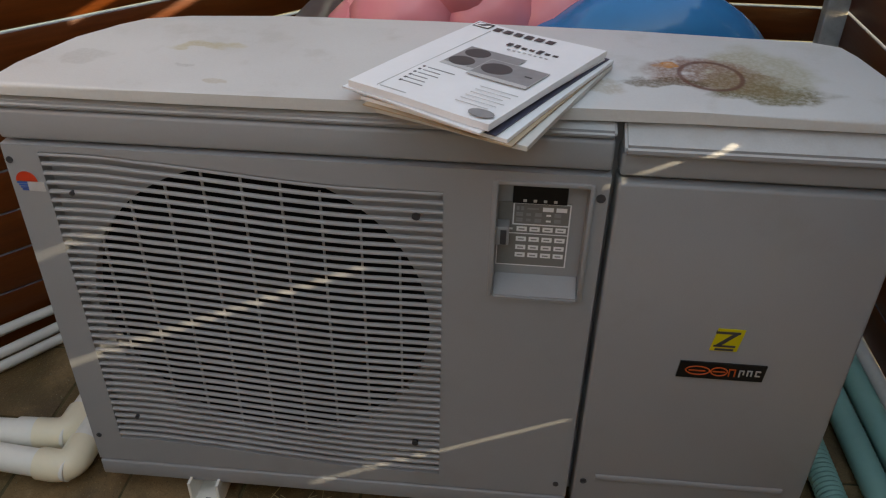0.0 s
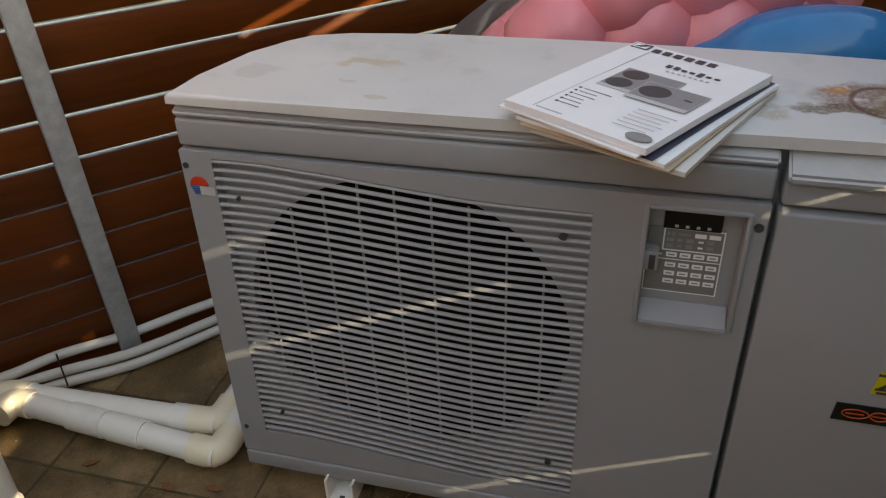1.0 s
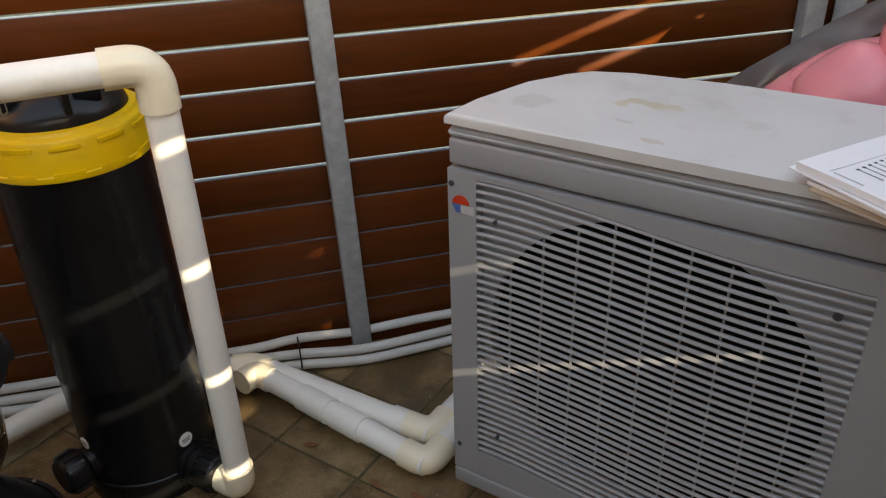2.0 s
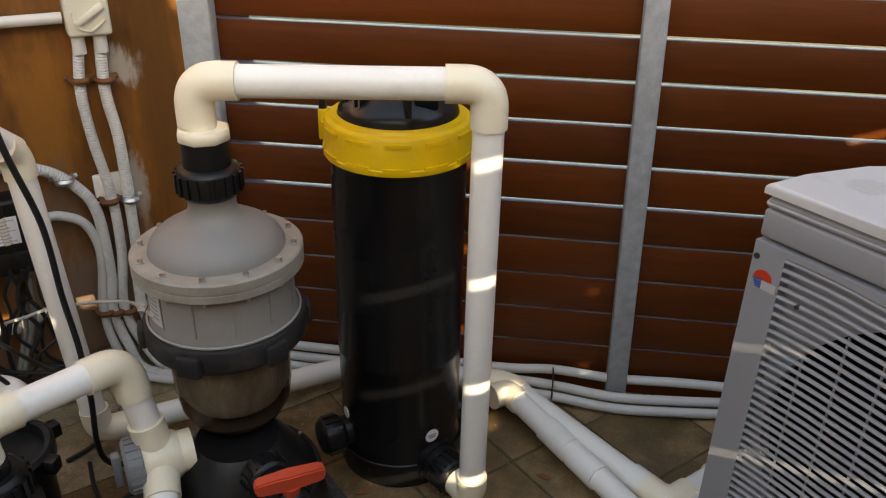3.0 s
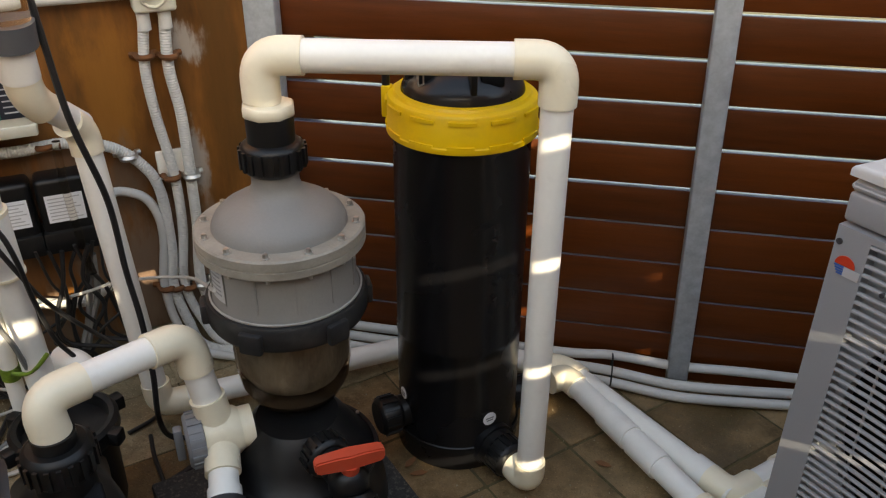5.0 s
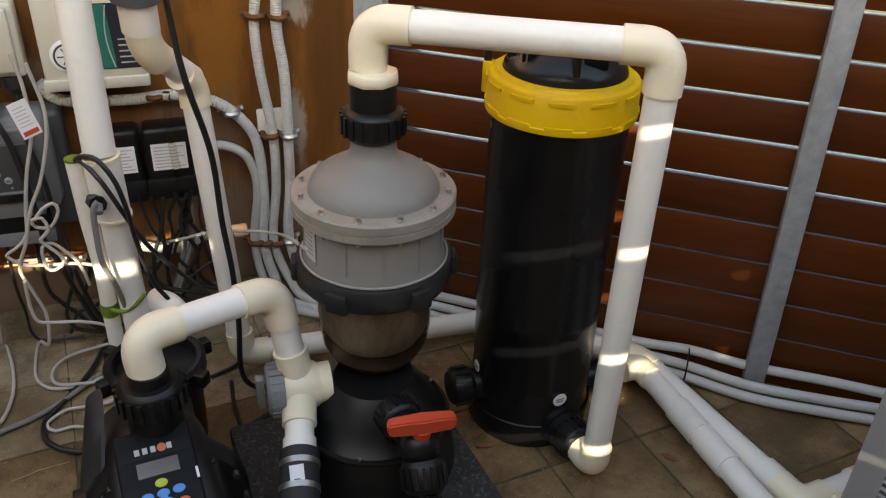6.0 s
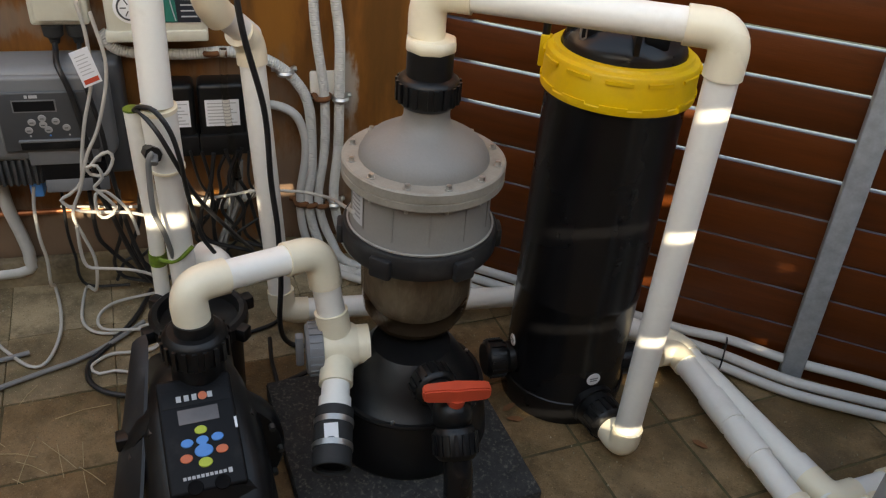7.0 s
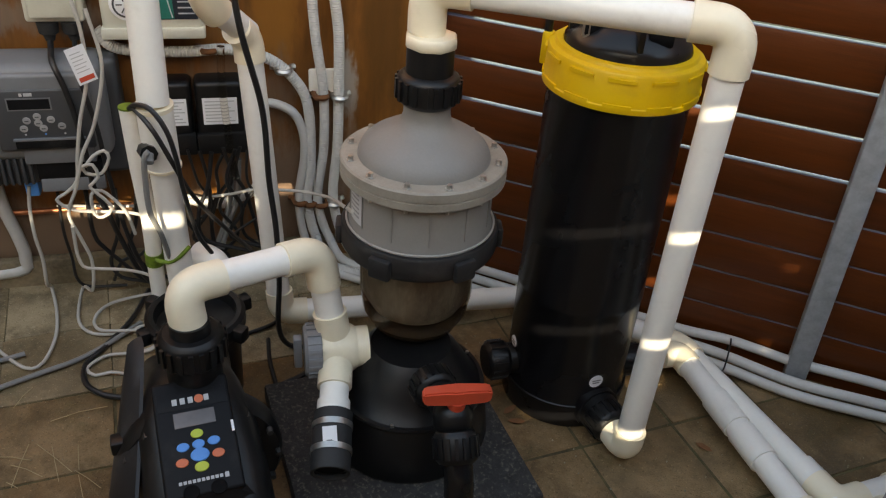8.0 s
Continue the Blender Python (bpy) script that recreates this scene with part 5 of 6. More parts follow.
for x, y, r, mm in ((0, 0.012, 0.0085, key_y), (-0.023, -0.006, 0.0085, key_b), (0.023, -0.004, 0.0085, key_b), (0, -0.005, 0.0085, key_b), (0, -0.022, 0.0125, key_b), (-0.027, -0.030, 0.0085, key_o), (0.027, -0.025, 0.0085, key_o), (0, -0.041, 0.0095, key_y)):
    part("key", moved(lathe([(0, 0.0022), (r * 0.9, 0.002), (r, 0.0008), (r, 0), (0, 0)], 24), CP @ Matrix.Translation((x, y, 0.006)) @ Matrix.Diagonal((1.12, 0.85, 1, 1))), mm, panel, local=True)
part("key_waist", moved(bars([(-0.005, 0.005, -0.016, -0.008)], 0.0022), CP @ Matrix.Translation((0, 0, 0.0060))), key_b, panel, local=True)
part("name_bar", moved(bars([(-0.036 + 0.0066 * k, -0.0312 + 0.0066 * k, -0.0635, -0.0585) for k in range(10)] + [(0.031, 0.037, -0.065, -0.057)], 0.0012), CP @ Matrix.Translation((0, 0, 0.006))), M_LIGHTGREY, panel, local=True)
for x in (-0.02, 0.02):
    part("plug_hole", moved(lathe([(0, 0.001), (0.009, 0.001), (0.011, 0.002), (0.012, 0), (0, 0)], 20), CP @ Matrix.Translation((x, -0.077, 0.006))), M_BLACKHOLE, panel, local=True)
part("white_tab", moved(box(0.052, 0.056, 0.004, 0.022, 0.0, 0.009), CP), M_PAPER, panel, local=True)
for k in range(9):
    part("cooling_fin", moved(box(-0.055 + 0.0145 * k, -0.049 + 0.0145 * k, -0.012, 0.02, 0.075, 0.19, 0.002), Matrix.Translation((0.0, -0.012, 0))), M_BLACK, pump, local=True)
# open hinged cover
bm = bmesh.new()
cols = []
for i in range(13):
    t = i / 12
    y = 0.045 + 0.295 * t
    w = 0.010 + 0.072 * (1 - t) ** 0.55
    zc = 0.10 + 0.215 * t
    cols.append([bm.verts.new((-0.150 + 0.078 * t + 0.50 * w * q - 0.016 * (1 - q * q), y + 0.01 * q, zc + w * q)) for q in (-1, -0.6, -0.2, 0.2, 0.6, 1)])
for a, b in zip(cols, cols[1:]):
    for q in range(5):
        bm.faces.new((a[q], b[q], b[q + 1], a[q + 1]))
ext = bmesh.ops.extrude_face_region(bm, geom=bm.faces[:])
for v in ext["geom"]:
    if isinstance(v, bmesh.types.BMVert):
        v.co.x += 0.006
cover = part("cover", bm, M_DUSTY, pump, "scuffed black cover hinged open", local=True)
part("cover_hinge", box(-0.135, -0.075, 0.185, 0.215, 0.20, 0.228, 0.004), M_BLACK, cover, local=True)
part("cover_strap", tube(spline([(-0.15, 0.05, 0.06), (-0.11, 0.0, 0.10), (-0.06, -0.01, 0.145), (-0.03, 0.0, 0.18)]), 0.004, 8), M_BLACK, cover, local=True)

# ---- discharge pipework over the pump ----
un0 = PUMP @ Vector((0.022, 0.238, 0.348))
un1 = PUMP @ Vector((0.022, 0.238, 0.408))
part("outlet_neck", tube([PUMP @ Vector((0.022, 0.238, 0.27)), un0 + Vector((0, 0, 0.01))], 0.048, 32), M_BLACK, pump)
union_fit(un0, un1, 0.057, pump, "discharge_union", 20)
dis = thing("discharge_pipe", "cream and white discharge pipe from pump to pre-filter", "pipe", Matrix.Translation(un1))
d0 = Vector((un1.x - 0.012, un1.y + 0.004, 0.492))
d1 = Vector((-0.624, -0.688, 0.472))
d2 = Vector((-0.5816, -0.694, 0.2575))
part("adapter", pipe(un1 - Vector((0, 0, 0.02)), un1 + Vector((0, 0, 0.022)), PR * 1.25), M_BLACK, dis)
part("riser", pipe(un1, un1.lerp(d0, 0.62)), M_PVC, dis)
part("crosspiece", pipe(d0.lerp(d1, 0.2), d0.lerp(d1, 0.8)), M_PVC, dis)
part("elbow", elbow_fit(un1, d0, d1, reach=0.042), M_CREAM, dis, "cream elbow")
part("elbow", elbow_fit(d0, d1, d2, reach=0.042), M_CREAM, dis, "cream elbow")
part("drop", pipe(d1.lerp(d2, 0.3), d2), M_PVC, dis)
out_d = Vector((0.055, -0.115, -0.050)).normalized()
tee = part("valve_tee", tube([d2 + (d1 - d2).normalized() * 0.085, d2 + (d1 - d2).normalized() * 0.035], PR * 1.2, 28), M_CREAM, dis, "cream three-way valve body")
part("tee_ball", moved(lathe([(0, -0.05), (0.035, -0.047), (0.047, -0.03), (0.049, 0), (0.047, 0.03), (0.035, 0.047), (0, 0.05)], 32), axis_to(d2, d2 + Vector((0.8, 0.55, 0)))), M_CREAM, tee)
part("tee_outlet", tube([d2 + out_d * 0.02, d2 + out_d * 0.085], PR * 1.2, 28), M_CREAM, tee)
part("tee_socket", tube([d2, d2 + Vector((0.80, 0.55, 0)).normalized() * 0.062], 0.041, 28), M_CREAM, tee)
M_MIDGREY = mat("mid_grey_plastic", (0.20, 0.205, 0.215), 0.5, vary=0.1)
ud_ = Vector((-0.80, -0.55, 0)).normalized()
kn = part("grey_union", moved(lathe([(0, 0), (0.040, 0), (0.053, 0.004), (0.053, 0.03), (0.048, 0.036), (0, 0.036)], 20), axis_to(d2 + ud_ * 0.028, d2 + ud_ * 0.1)), M_MIDGREY, tee, "grey ribbed end cap")
for k in range(20):
    part("grip", moved(box(0.051, 0.0555, -0.003, 0.003, 0.004, 0.03), axis_to(d2 + ud_ * 0.028, d2 + ud_ * 0.1) @ Matrix.Rotation(2 * math.pi * k / 20, 4, "Z")), M_MIDGREY, kn, smooth=False)
part("valve_handle", moved(box(-0.010, 0.010, -0.036, 0.036, 0.040, 0.056, 0.003), axis_to(d2 + ud_ * 0.028, d2 + ud_ * 0.1)), M_MIDGREY, tee, "grey valve handle")
o1 = d2 + out_d * 0.15
part("tail", pipe(d2 + out_d * 0.05, o1), M_PVC, dis)
o2 = o1 + out_d * 0.095
part("tail_collar", tube([o1 - out_d * 0.035, o1 + out_d * 0.01], PR * 1.13, 28), M_PVC, dis)
rub = part("rubber_coupling", tube([o1 - out_d * 0.01, o1 + out_d * 0.02, o2 - out_d * 0.02, o2], 0.037, 28), M_RUBBER, dis, "black rubber coupling with a white label")
for q in (0.12, 0.62):
    part("hose_clamp", tube([o1.lerp(o2, q), o1.lerp(o2, q + 0.12)], 0.0385, 28), M_STEEL, rub)
mid = o1.lerp(o2, 0.42)
cam_side = Vector((0.25, -0.62, 0.74)).normalized()
lm_ = axis_to(mid + cam_side * 0.039, mid + cam_side)
part("label", moved(bars([(-0.013, 0.013, -0.022, 0.022)], 0.0012), lm_ @ Matrix.Rotation(radians(8), 4, "Z")), M_PAPER, rub)
part("open_end", tube([o2, o2 + out_d * 0.001], 0.029, 24), M_BLACKHOLE, rub)
part("end_lip", moved(lathe([(0.029, 0.0), (0.037, 0.0), (0.0375, 0.008), (0.036, 0.011), (0.031, 0.011), (0.029, 0.008)], 32), axis_to(o2, o2 + out_d)), M_RUBBER, rub)
part("bracket", tube([d2 + Vector((0.05, -0.02, -0.10)), d2 + Vector((0.085, -0.06, -0.13))], 0.018, 6), M_PVC, dis)

# ---- suction pipe into the strainer ----
suc = thing("suction_pipe", "white vertical suction pipe dropping to the pump strainer", "pipe", pose(-0.982, -0.652, 0.27))
part("riser", pipe((-0.984, -0.648, 0.235), (-0.966, -0.684, 0.66)), M_PVC, suc)
part("collar", pipe((-0.9705, -0.675, 0.553), (-0.9655, -0.685, 0.686), PR * 1.2), M_PVC, suc, "long white socket")
part("riser", pipe((-0.965, -0.686, 0.69), (-0.978, -0.662, 1.05), PR * 1.05), M_PVC, suc)
for q0, q1 in ((0.553, 0.559), (0.680, 0.688)):
    f0, f1 = (q0 - 0.553) / 0.133, (q1 - 0.553) / 0.133
    part("socket_rim", pipe(Vector((-0.9705, -0.675, 0.553)).lerp(Vector((-0.9655, -0.685, 0.686)), f0), Vector((-0.9705, -0.675, 0.553)).lerp(Vector((-0.9655, -0.685, 0.686)), f1), PR * 1.27), M_CREAM, suc, "stained cream rim")
part("branch_elbow", elbow_fit((-0.90, -0.62, 0.18), (-0.925, -0.60, 0.30), (-0.995, -0.60, 0.30), r=PR * 1.1, reach=0.03), M_PVC, suc)
probe = thing("probe_tube", "thin white tube with a black plug and green tape", "tube", WALL @ pose(-0.546, -0.42, 0))
M_GREENTAPE = mat("green_tape", (0.13, 0.21, 0.02), 0.6, vary=0.4, scale=60)
probe_line = [wl(-0.548, 0.46, 0.672), wl(-0.546, 0.45, 0.539), wl(-0.541, 0.44, 0.416), wl(-0.544, 0.43, 0.297), wl(-0.546, 0.42, 0.0)]
part("tube_body", tube(probe_line, 0.0165, 16), M_PVC, probe)
part("tape", tube([probe_line[0], probe_line[0] + Vector((0, 0, 0.004))], 0.0172, 16), M_GREENTAPE, probe, "green tape")
part("tape", tube([probe_line[3].lerp(probe_line[2], 0.05), probe_line[3].lerp(probe_line[2], 0.30)], 0.019, 16), M_GREENTAPE, probe, "green tape")
part("earth_tape", tube(spline(wpts((-0.539, 0.46, 0.330), (-0.513, 0.47, 0.328), (-0.490, 0.48, 0.345), (-0.467, 0.48, 0.369))), 0.0045, 8), M_GREENTAPE, probe, "yellow-green earth wire")
plug_ = part("plug", tube([wl(-0.524, 0.49, 0.599), wl(-0.515, 0.525, 0.607)], 0.0165, 8), M_BLACK, probe)
part("plug_nose", tube([wl(-0.515, 0.525, 0.607), wl(-0.515, 0.54, 0.597)], 0.008, 12), M_GCABLE, plug_)

# ---- boxes on the wall ----
M_INVGREY = mat("inverter_grey", (0.055, 0.058, 0.062), 0.45, vary=0.06, scale=8, dirt=(0.15, 0.145, 0.13), dirt_amount=0.2)
M_INVPALE = mat("inverter_pale", (0.165, 0.170, 0.176), 0.4, vary=0.1, scale=8)
M_IVORY = mat("ivory_plastic", (0.60, 0.58, 0.48), 0.45, vary=0.05, scale=8, dirt=(0.42, 0.37, 0.26), dirt_amount=0.25, dirt_scale=7)


def on_wall(name, label, category, s, z):
    return thing(name, label, category, WALL @ Matrix.Translation((s, 0, z)))


inv = on_wall("chlorinator_unit", "grey wall-mounted chlorinator with small display and keys", "pool controller", -0.77, 0.33)
M_INVMID = mat("inverter_mid", (0.165, 0.17, 0.178), 0.45, vary=0.08, scale=8)
part("body", box(-0.21, 0.140, -0.132, 0.0, 0.076, 0.306, 0.028, 4), M_INVPALE, inv, "pale grey rounded body", local=True)
part("side_shell", box(-0.20, 0.165, -0.085, 0.0, 0.015, 0.300, 0.014, 3), M_INVGREY, inv, "dark grey rear shell", local=True)
part("raised_panel", box(-0.100, 0.112, -0.141, -0.10, 0.112, 0.290, 0.010, 3), M_INVPALE, inv, local=True)
face = part("face_plate", box(-0.094, 0.106, -0.145, -0.11, 0.112, 0.256, 0.005, 3), M_INVGREY, inv, "dark grey keypad face", local=True)
W2 = Matrix.Translation((0, -0.1455, 0)) @ Matrix.Rotation(radians(90), 4, "X")
part("screen_rim", moved(bars([(-0.061, 0.029, 0.209, 0.238)], 0.0008), W2), M_INVPALE, face, local=True)
part("screen", moved(bars([(-0.058, 0.026, 0.212, 0.235)], 0.0014), W2), M_PANEL, face, "dark display", local=True)
part("maker_mark", moved(bars([(-0.032, -0.026, 0.242, 0.249), (-0.023, -0.006, 0.242, 0.249)], 0.0008), W2), M_LIGHTGREY, face, local=True)
M_KEYGREY = mat("key_grey", (0.36, 0.35, 0.34), 0.45, vary=0.08)
for x, y in ((-0.0275, 0.185), (-0.005, 0.194), (-0.005, 0.1785), (0.022, 0.186), (-0.0365, 0.166), (0.004, 0.166), (0.042, 0.170)):
    key_ = part("key", moved(lathe([(0, 0.003), (0.0075, 0.002), (0.0085, 0), (0, 0)], 18), W2 @ Matrix.Translation((x, y, 0))), M_KEYGREY, face, local=True)
    part("key_print", moved(bars([(-0.004, 0.004, -0.001, 0.001)], 0.0008), W2 @ Matrix.Translation((x, y, 0.0028))), M_INK, key_, local=True)
for x in (-0.035, 0.006, 0.046):
    part("status_lamp", moved(lathe([(0, 0.002), (0.0022, 0.001), (0.0022, 0), (0, 0)], 10), W2 @ Matrix.Translation((x, 0.152, 0))), key_b if x == 0.006 else M_LIGHTGREY, face, local=True)
part("pull_lip", box(-0.060, 0.085, -0.150, -0.14, 0.118, 0.137, 0.003), M_PANEL, face, local=True)
part("lip_edge", box(-0.062, 0.087, -0.153, -0.14, 0.138, 0.143, 0.0015), M_INVMID, face, local=True)
part("lower_cover", box(-0.052, 0.100, -0.136, -0.05, 0.072, 0.112, 0.004), M_INVMID, inv, local=True)
part("wiring_window", box(-0.034, 0.108, -0.128, -0.05, 0.026, 0.074, 0.004), M_PANEL, inv, "smoky wiring cover", local=True)
part("bottom_flap", moved(box(-0.030, 0.110, -0.010, 0.0, -0.034, 0.0, 0.003), Matrix.Translation((0, -0.118, 0.030)) @ Matrix.Rotation(radians(-14), 4, "X")), M_INVPALE, inv, local=True)
part("fin_block", box(-0.20, -0.036, -0.112, -0.02, 0.012, 0.078, 0.004), M_INVGREY, inv, local=True)
for k in range(11):
    part("heat_fin", box(-0.196 + 0.0145 * k, -0.189 + 0.0145 * k, -0.126, -0.11, 0.016, 0.084, 0.002), M_INVGREY, inv, local=True)
part("blue_plug", box(-0.075, -0.045, -0.10, -0.06, -0.03, 0.012, 0.004), key_b, inv, "blue connector", local=True)


def relay(s, w, labelled=True):
    b = on_wall("power_pack", "black power pack with a white data label", "power supply", s, 0.385)
    part("shell", box(-w / 2, w / 2, -0.075, 0.0, 0.0, 0.178, 0.012, 3), M_BLACK, b, local=True)
    part("lower_step", box(-w / 2 - 0.004, w / 2 + 0.004, -0.085, 0.0, -0.005, 0.05, 0.006), M_BLACK, b, local=True)
    L = Matrix.Translation((0, -0.0756, 0)) @ Matrix.Rotation(radians(90), 4, "X")
    lab_ = part("data_label", moved(bars([(-w * 0.36, w * 0.36, 0.072, 0.140)], 0.001), L), M_PAPER, b, local=True)
    part("label_print", moved(bars([(-w * 0.31, w * (0.30 - 0.08 * (k % 3)), 0.079 + 0.0085 * k, 0.0815 + 0.0085 * k) for k in range(7)], 0.0016), L), M_LIGHTGREY, lab_, local=True)
    return b


relay(-0.385, 0.112)
relay(-0.492, 0.085)

gbx = on_wall("timer_box", "ivory timer box with a green and black front label", "switch box", -0.512, 0.675)
part("shell", box(-0.108, 0.106, -0.075, 0.0, 0.0, 0.215, 0.010, 3), M_IVORY, gbx, local=True)
part("lower_lip", box(-0.112, 0.110, -0.082, 0.0, -0.004, 0.022, 0.005), M_IVORY, gbx, local=True)
L = Matrix.Translation((0, -0.0756, 0)) @ Matrix.Rotation(radians(90), 4, "X")
M_GREENLAB = mat("green_label", (0.01, 0.16, 0.12), 0.35, vary=0.1)
M_DARKLAB = mat("black_label", (0.015, 0.02, 0.03), 0.3, vary=0.1)
gl = part("front_label", moved(bars([(0.016, 0.096, 0.040, 0.185)], 0.001), L), M_DARKLAB, gbx, "black and green label", local=True)
part("green_field", moved(slanted(0.018, 0.046, 0.042, 0.183, -0.05, 0.0016), L), M_GREENLAB, gl, local=True)
part("white_sweep", moved(tube([(0.042 - 0.010 * math.sin(3 * k / 10), 0.044 + 0.137 * k / 10, 0.0018) for k in range(11)], 0.0014, 6), L), M_LIGHTGREY, gl, local=True)
part("label_print", moved(bars([(0.055, 0.090 - 0.006 * (k % 2), 0.052 + 0.013 * k, 0.055 + 0.013 * k) for k in range(5)], 0.0016), L), M_LIGHTGREY, gl, local=True)
dial = part("timer_dial", moved(lathe([(0, 0.006), (0.03, 0.006), (0.036, 0.003), (0.036, 0), (0, 0)], 32), L @ Matrix.Translation((-0.052, 0.075, 0))), M_PAPER, gbx, "white round timer dial", local=True)
part("dial_ring", moved(tube([(0.027 * math.cos(2 * math.pi * k / 24), 0.027 * math.sin(2 * math.pi * k / 24), 0.0065) for k in range(26)], 0.0022, 6), L @ Matrix.Translation((-0.052, 0.075, 0))), M_INK, dial, local=True)
for k in range(6):
    part("dial_mark", moved(bars([(0.008, 0.021, -0.0012, 0.0012)], 0.0015), L @ Matrix.Translation((-0.052, 0.075, 0.006)) @ Matrix.Rotation(math.pi * k / 3, 4, "Z")), M_INK, dial, local=True)

sock = on_wall("power_outlet", "ivory weatherproof outlet with black plugs hanging below", "outlet", -0.715, 0.705)
part("shell", box(-0.062, 0.060, -0.06, 0.0, 0.0, 0.16, 0.008, 3), M_IVORY, sock, local=True)
part("hood", box(-0.050, 0.048, -0.072, -0.05, 0.012, 0.15, 0.006), M_IVORY, sock, local=True)
for x in (-0.02, 0.03):
    part("plug", moved(lathe([(0, 0), (0.010, 0), (0.013, 0.012), (0.021, 0.018), (0.023, 0.042), (0, 0.042)], 20), Matrix.Translation((x, -0.048, -0.042))), M_RUBBER, sock, "black rubber plug", local=True)

iso = on_wall("isolator_switch", "ivory isolator switch with a moulded rotary handle", "switch", -0.113, 0.905)
part("shell", box(-0.047, 0.045, -0.06, 0.0, 0.0, 0.15, 0.008, 3), M_IVORY, iso, local=True)
part("dial_guard", moved(tube(spline([(-0.03, 0.055, 0.0), (-0.028, 0.025, 0.0), (0.0, 0.012, 0.0), (0.032, 0.035, 0.0)]), 0.004, 8), Matrix.Translation((0, -0.061, 0)) @ Matrix.Rotation(radians(90), 4, "X")), M_IVORY, iso, local=True)
part("rotary_handle", moved(box(-0.034, 0.036, -0.007, 0.007, 0, 0.012, 0.003), Matrix.Translation((0, -0.06, 0.048)) @ Matrix.Rotation(radians(90), 4, "X") @ Matrix.Rotation(radians(32), 4, "Z")), M_IVORY, iso, local=True)
for x in (-0.028, 0.018):
    part("gland", moved(lathe([(0, -0.04), (0.0145, -0.04), (0.0145, 0), (0, 0)], 18), Matrix.Translation((x, -0.035, 0.0))), M_GREYPVC, iso, local=True)

# ---- conduits and clips on the wall ----


def wall_run(name, label, category, pts, r, material, group="", rib=0.0, off=0.03):
    p = [wl(a, b if len(q) == 3 else off, q[-1]) for q in pts for a, b in ((q[0], q[1]),)]
    c = spline(p, 0.001 if rib else 0.012)
    if rib:
        run, even = 0.0, [c[0]]
        for a, b in zip(c, c[1:]):
            run += (b - a).length
            if run >= 0.0031:
                even.append(b)
                run -= 0.0031
        c = even
    ob = solid(name, tube(c, r, 14, rib=rib, every=2), material)
    return tagged(ob, label, category, group)


G = "wall conduits"
wall_run("wall_conduit", "ribbed pale conduit clipped to the stained wall", "conduit", [(-0.143, 0.88), (-0.155, 0.775), (-0.149, 0.66), (-0.131, 0.51), (-0.132, 0.36), (-0.150, 0.20), (-0.12, 0.05, 0.085), (-0.07, 0.10, 0.03), (0.10, 0.16, 0.02)], 0.0115, M_GREYPVC, G, 0.0013)
wall_run("wall_conduit", "ribbed pale conduit clipped to the stained wall", "conduit", [(-0.097, 0.88), (-0.103, 0.77), (-0.092, 0.655), (-0.093, 0.50), (-0.096, 0.36), (-0.108, 0.205), (-0.08, 0.05, 0.08), (-0.03, 0.10, 0.04), (0.11, 0.15, 0.03)], 0.0125, M_GREYPVC, G, 0.0013)
wall_run("wall_conduit", "ribbed pale conduit curving off the wall", "conduit", [(-0.64, 0.68), (-0.60, 0.635), (-0.46, 0.624), (-0.36, 0.628), (-0.27, 0.606), (-0.205, 0.552), (-0.170, 0.472), (-0.167, 0.30), (-0.178, 0.205), (-0.16, 0.05, 0.10), (-0.12, 0.10, 0.03), (0.06, 0.20, 0.02)], 0.0125, M_GREYPVC, G, 0.0013)
wall_run("wall_conduit", "plain white conduit hooked down the wall", "conduit", [(-0.30, 0.06, 0.492), (-0.262, 0.488), (-0.208, 0.46), (-0.184, 0.40), (-0.183, 0.33), (-0.200, 0.21), (-0.19, 0.05, 0.10), (-0.15, 0.10, 0.03), (0.02, 0.22, 0.02)], 0.0115, M_GREYPVC, G)
wall_run("cross_conduit", "short white conduit between outlet and isolator", "conduit", [(-0.50, 0.945), (-0.165, 0.945)], 0.0125, M_GREYPVC)
wall_run("wall_conduit", "white conduit bending away at the wall foot", "conduit", [(-0.925, 0.33), (-0.921, 0.238), (-0.906, 0.155), (-0.900, 0.085), (-0.928, 0.045), (-1.15, 0.04)], 0.0155, M_GREYPVC, G, 0.0)
M_COPPER = mat("copper", (0.45, 0.17, 0.08), 0.4, metal=0.8, vary=0.2, scale=25)
wall_run("copper_pipe", "sunlit bare copper pipe along the wall", "pipe", [(-1.6, 0.216), (-0.80, 0.214), (-0.62, 0.216)], 0.0075, M_COPPER, off=0.02)
wall_run("waste_pipe", "white plastic pipe continuing from the copper", "pipe", [(-0.55, 0.226), (-0.494, 0.230), (-0.45, 0.217), (-0.397, 0.209), (-0.362, 0.223), (-0.32, 0.240), (-0.305, 0.0, 0.245)], 0.0135, M_PVC, off=0.03)


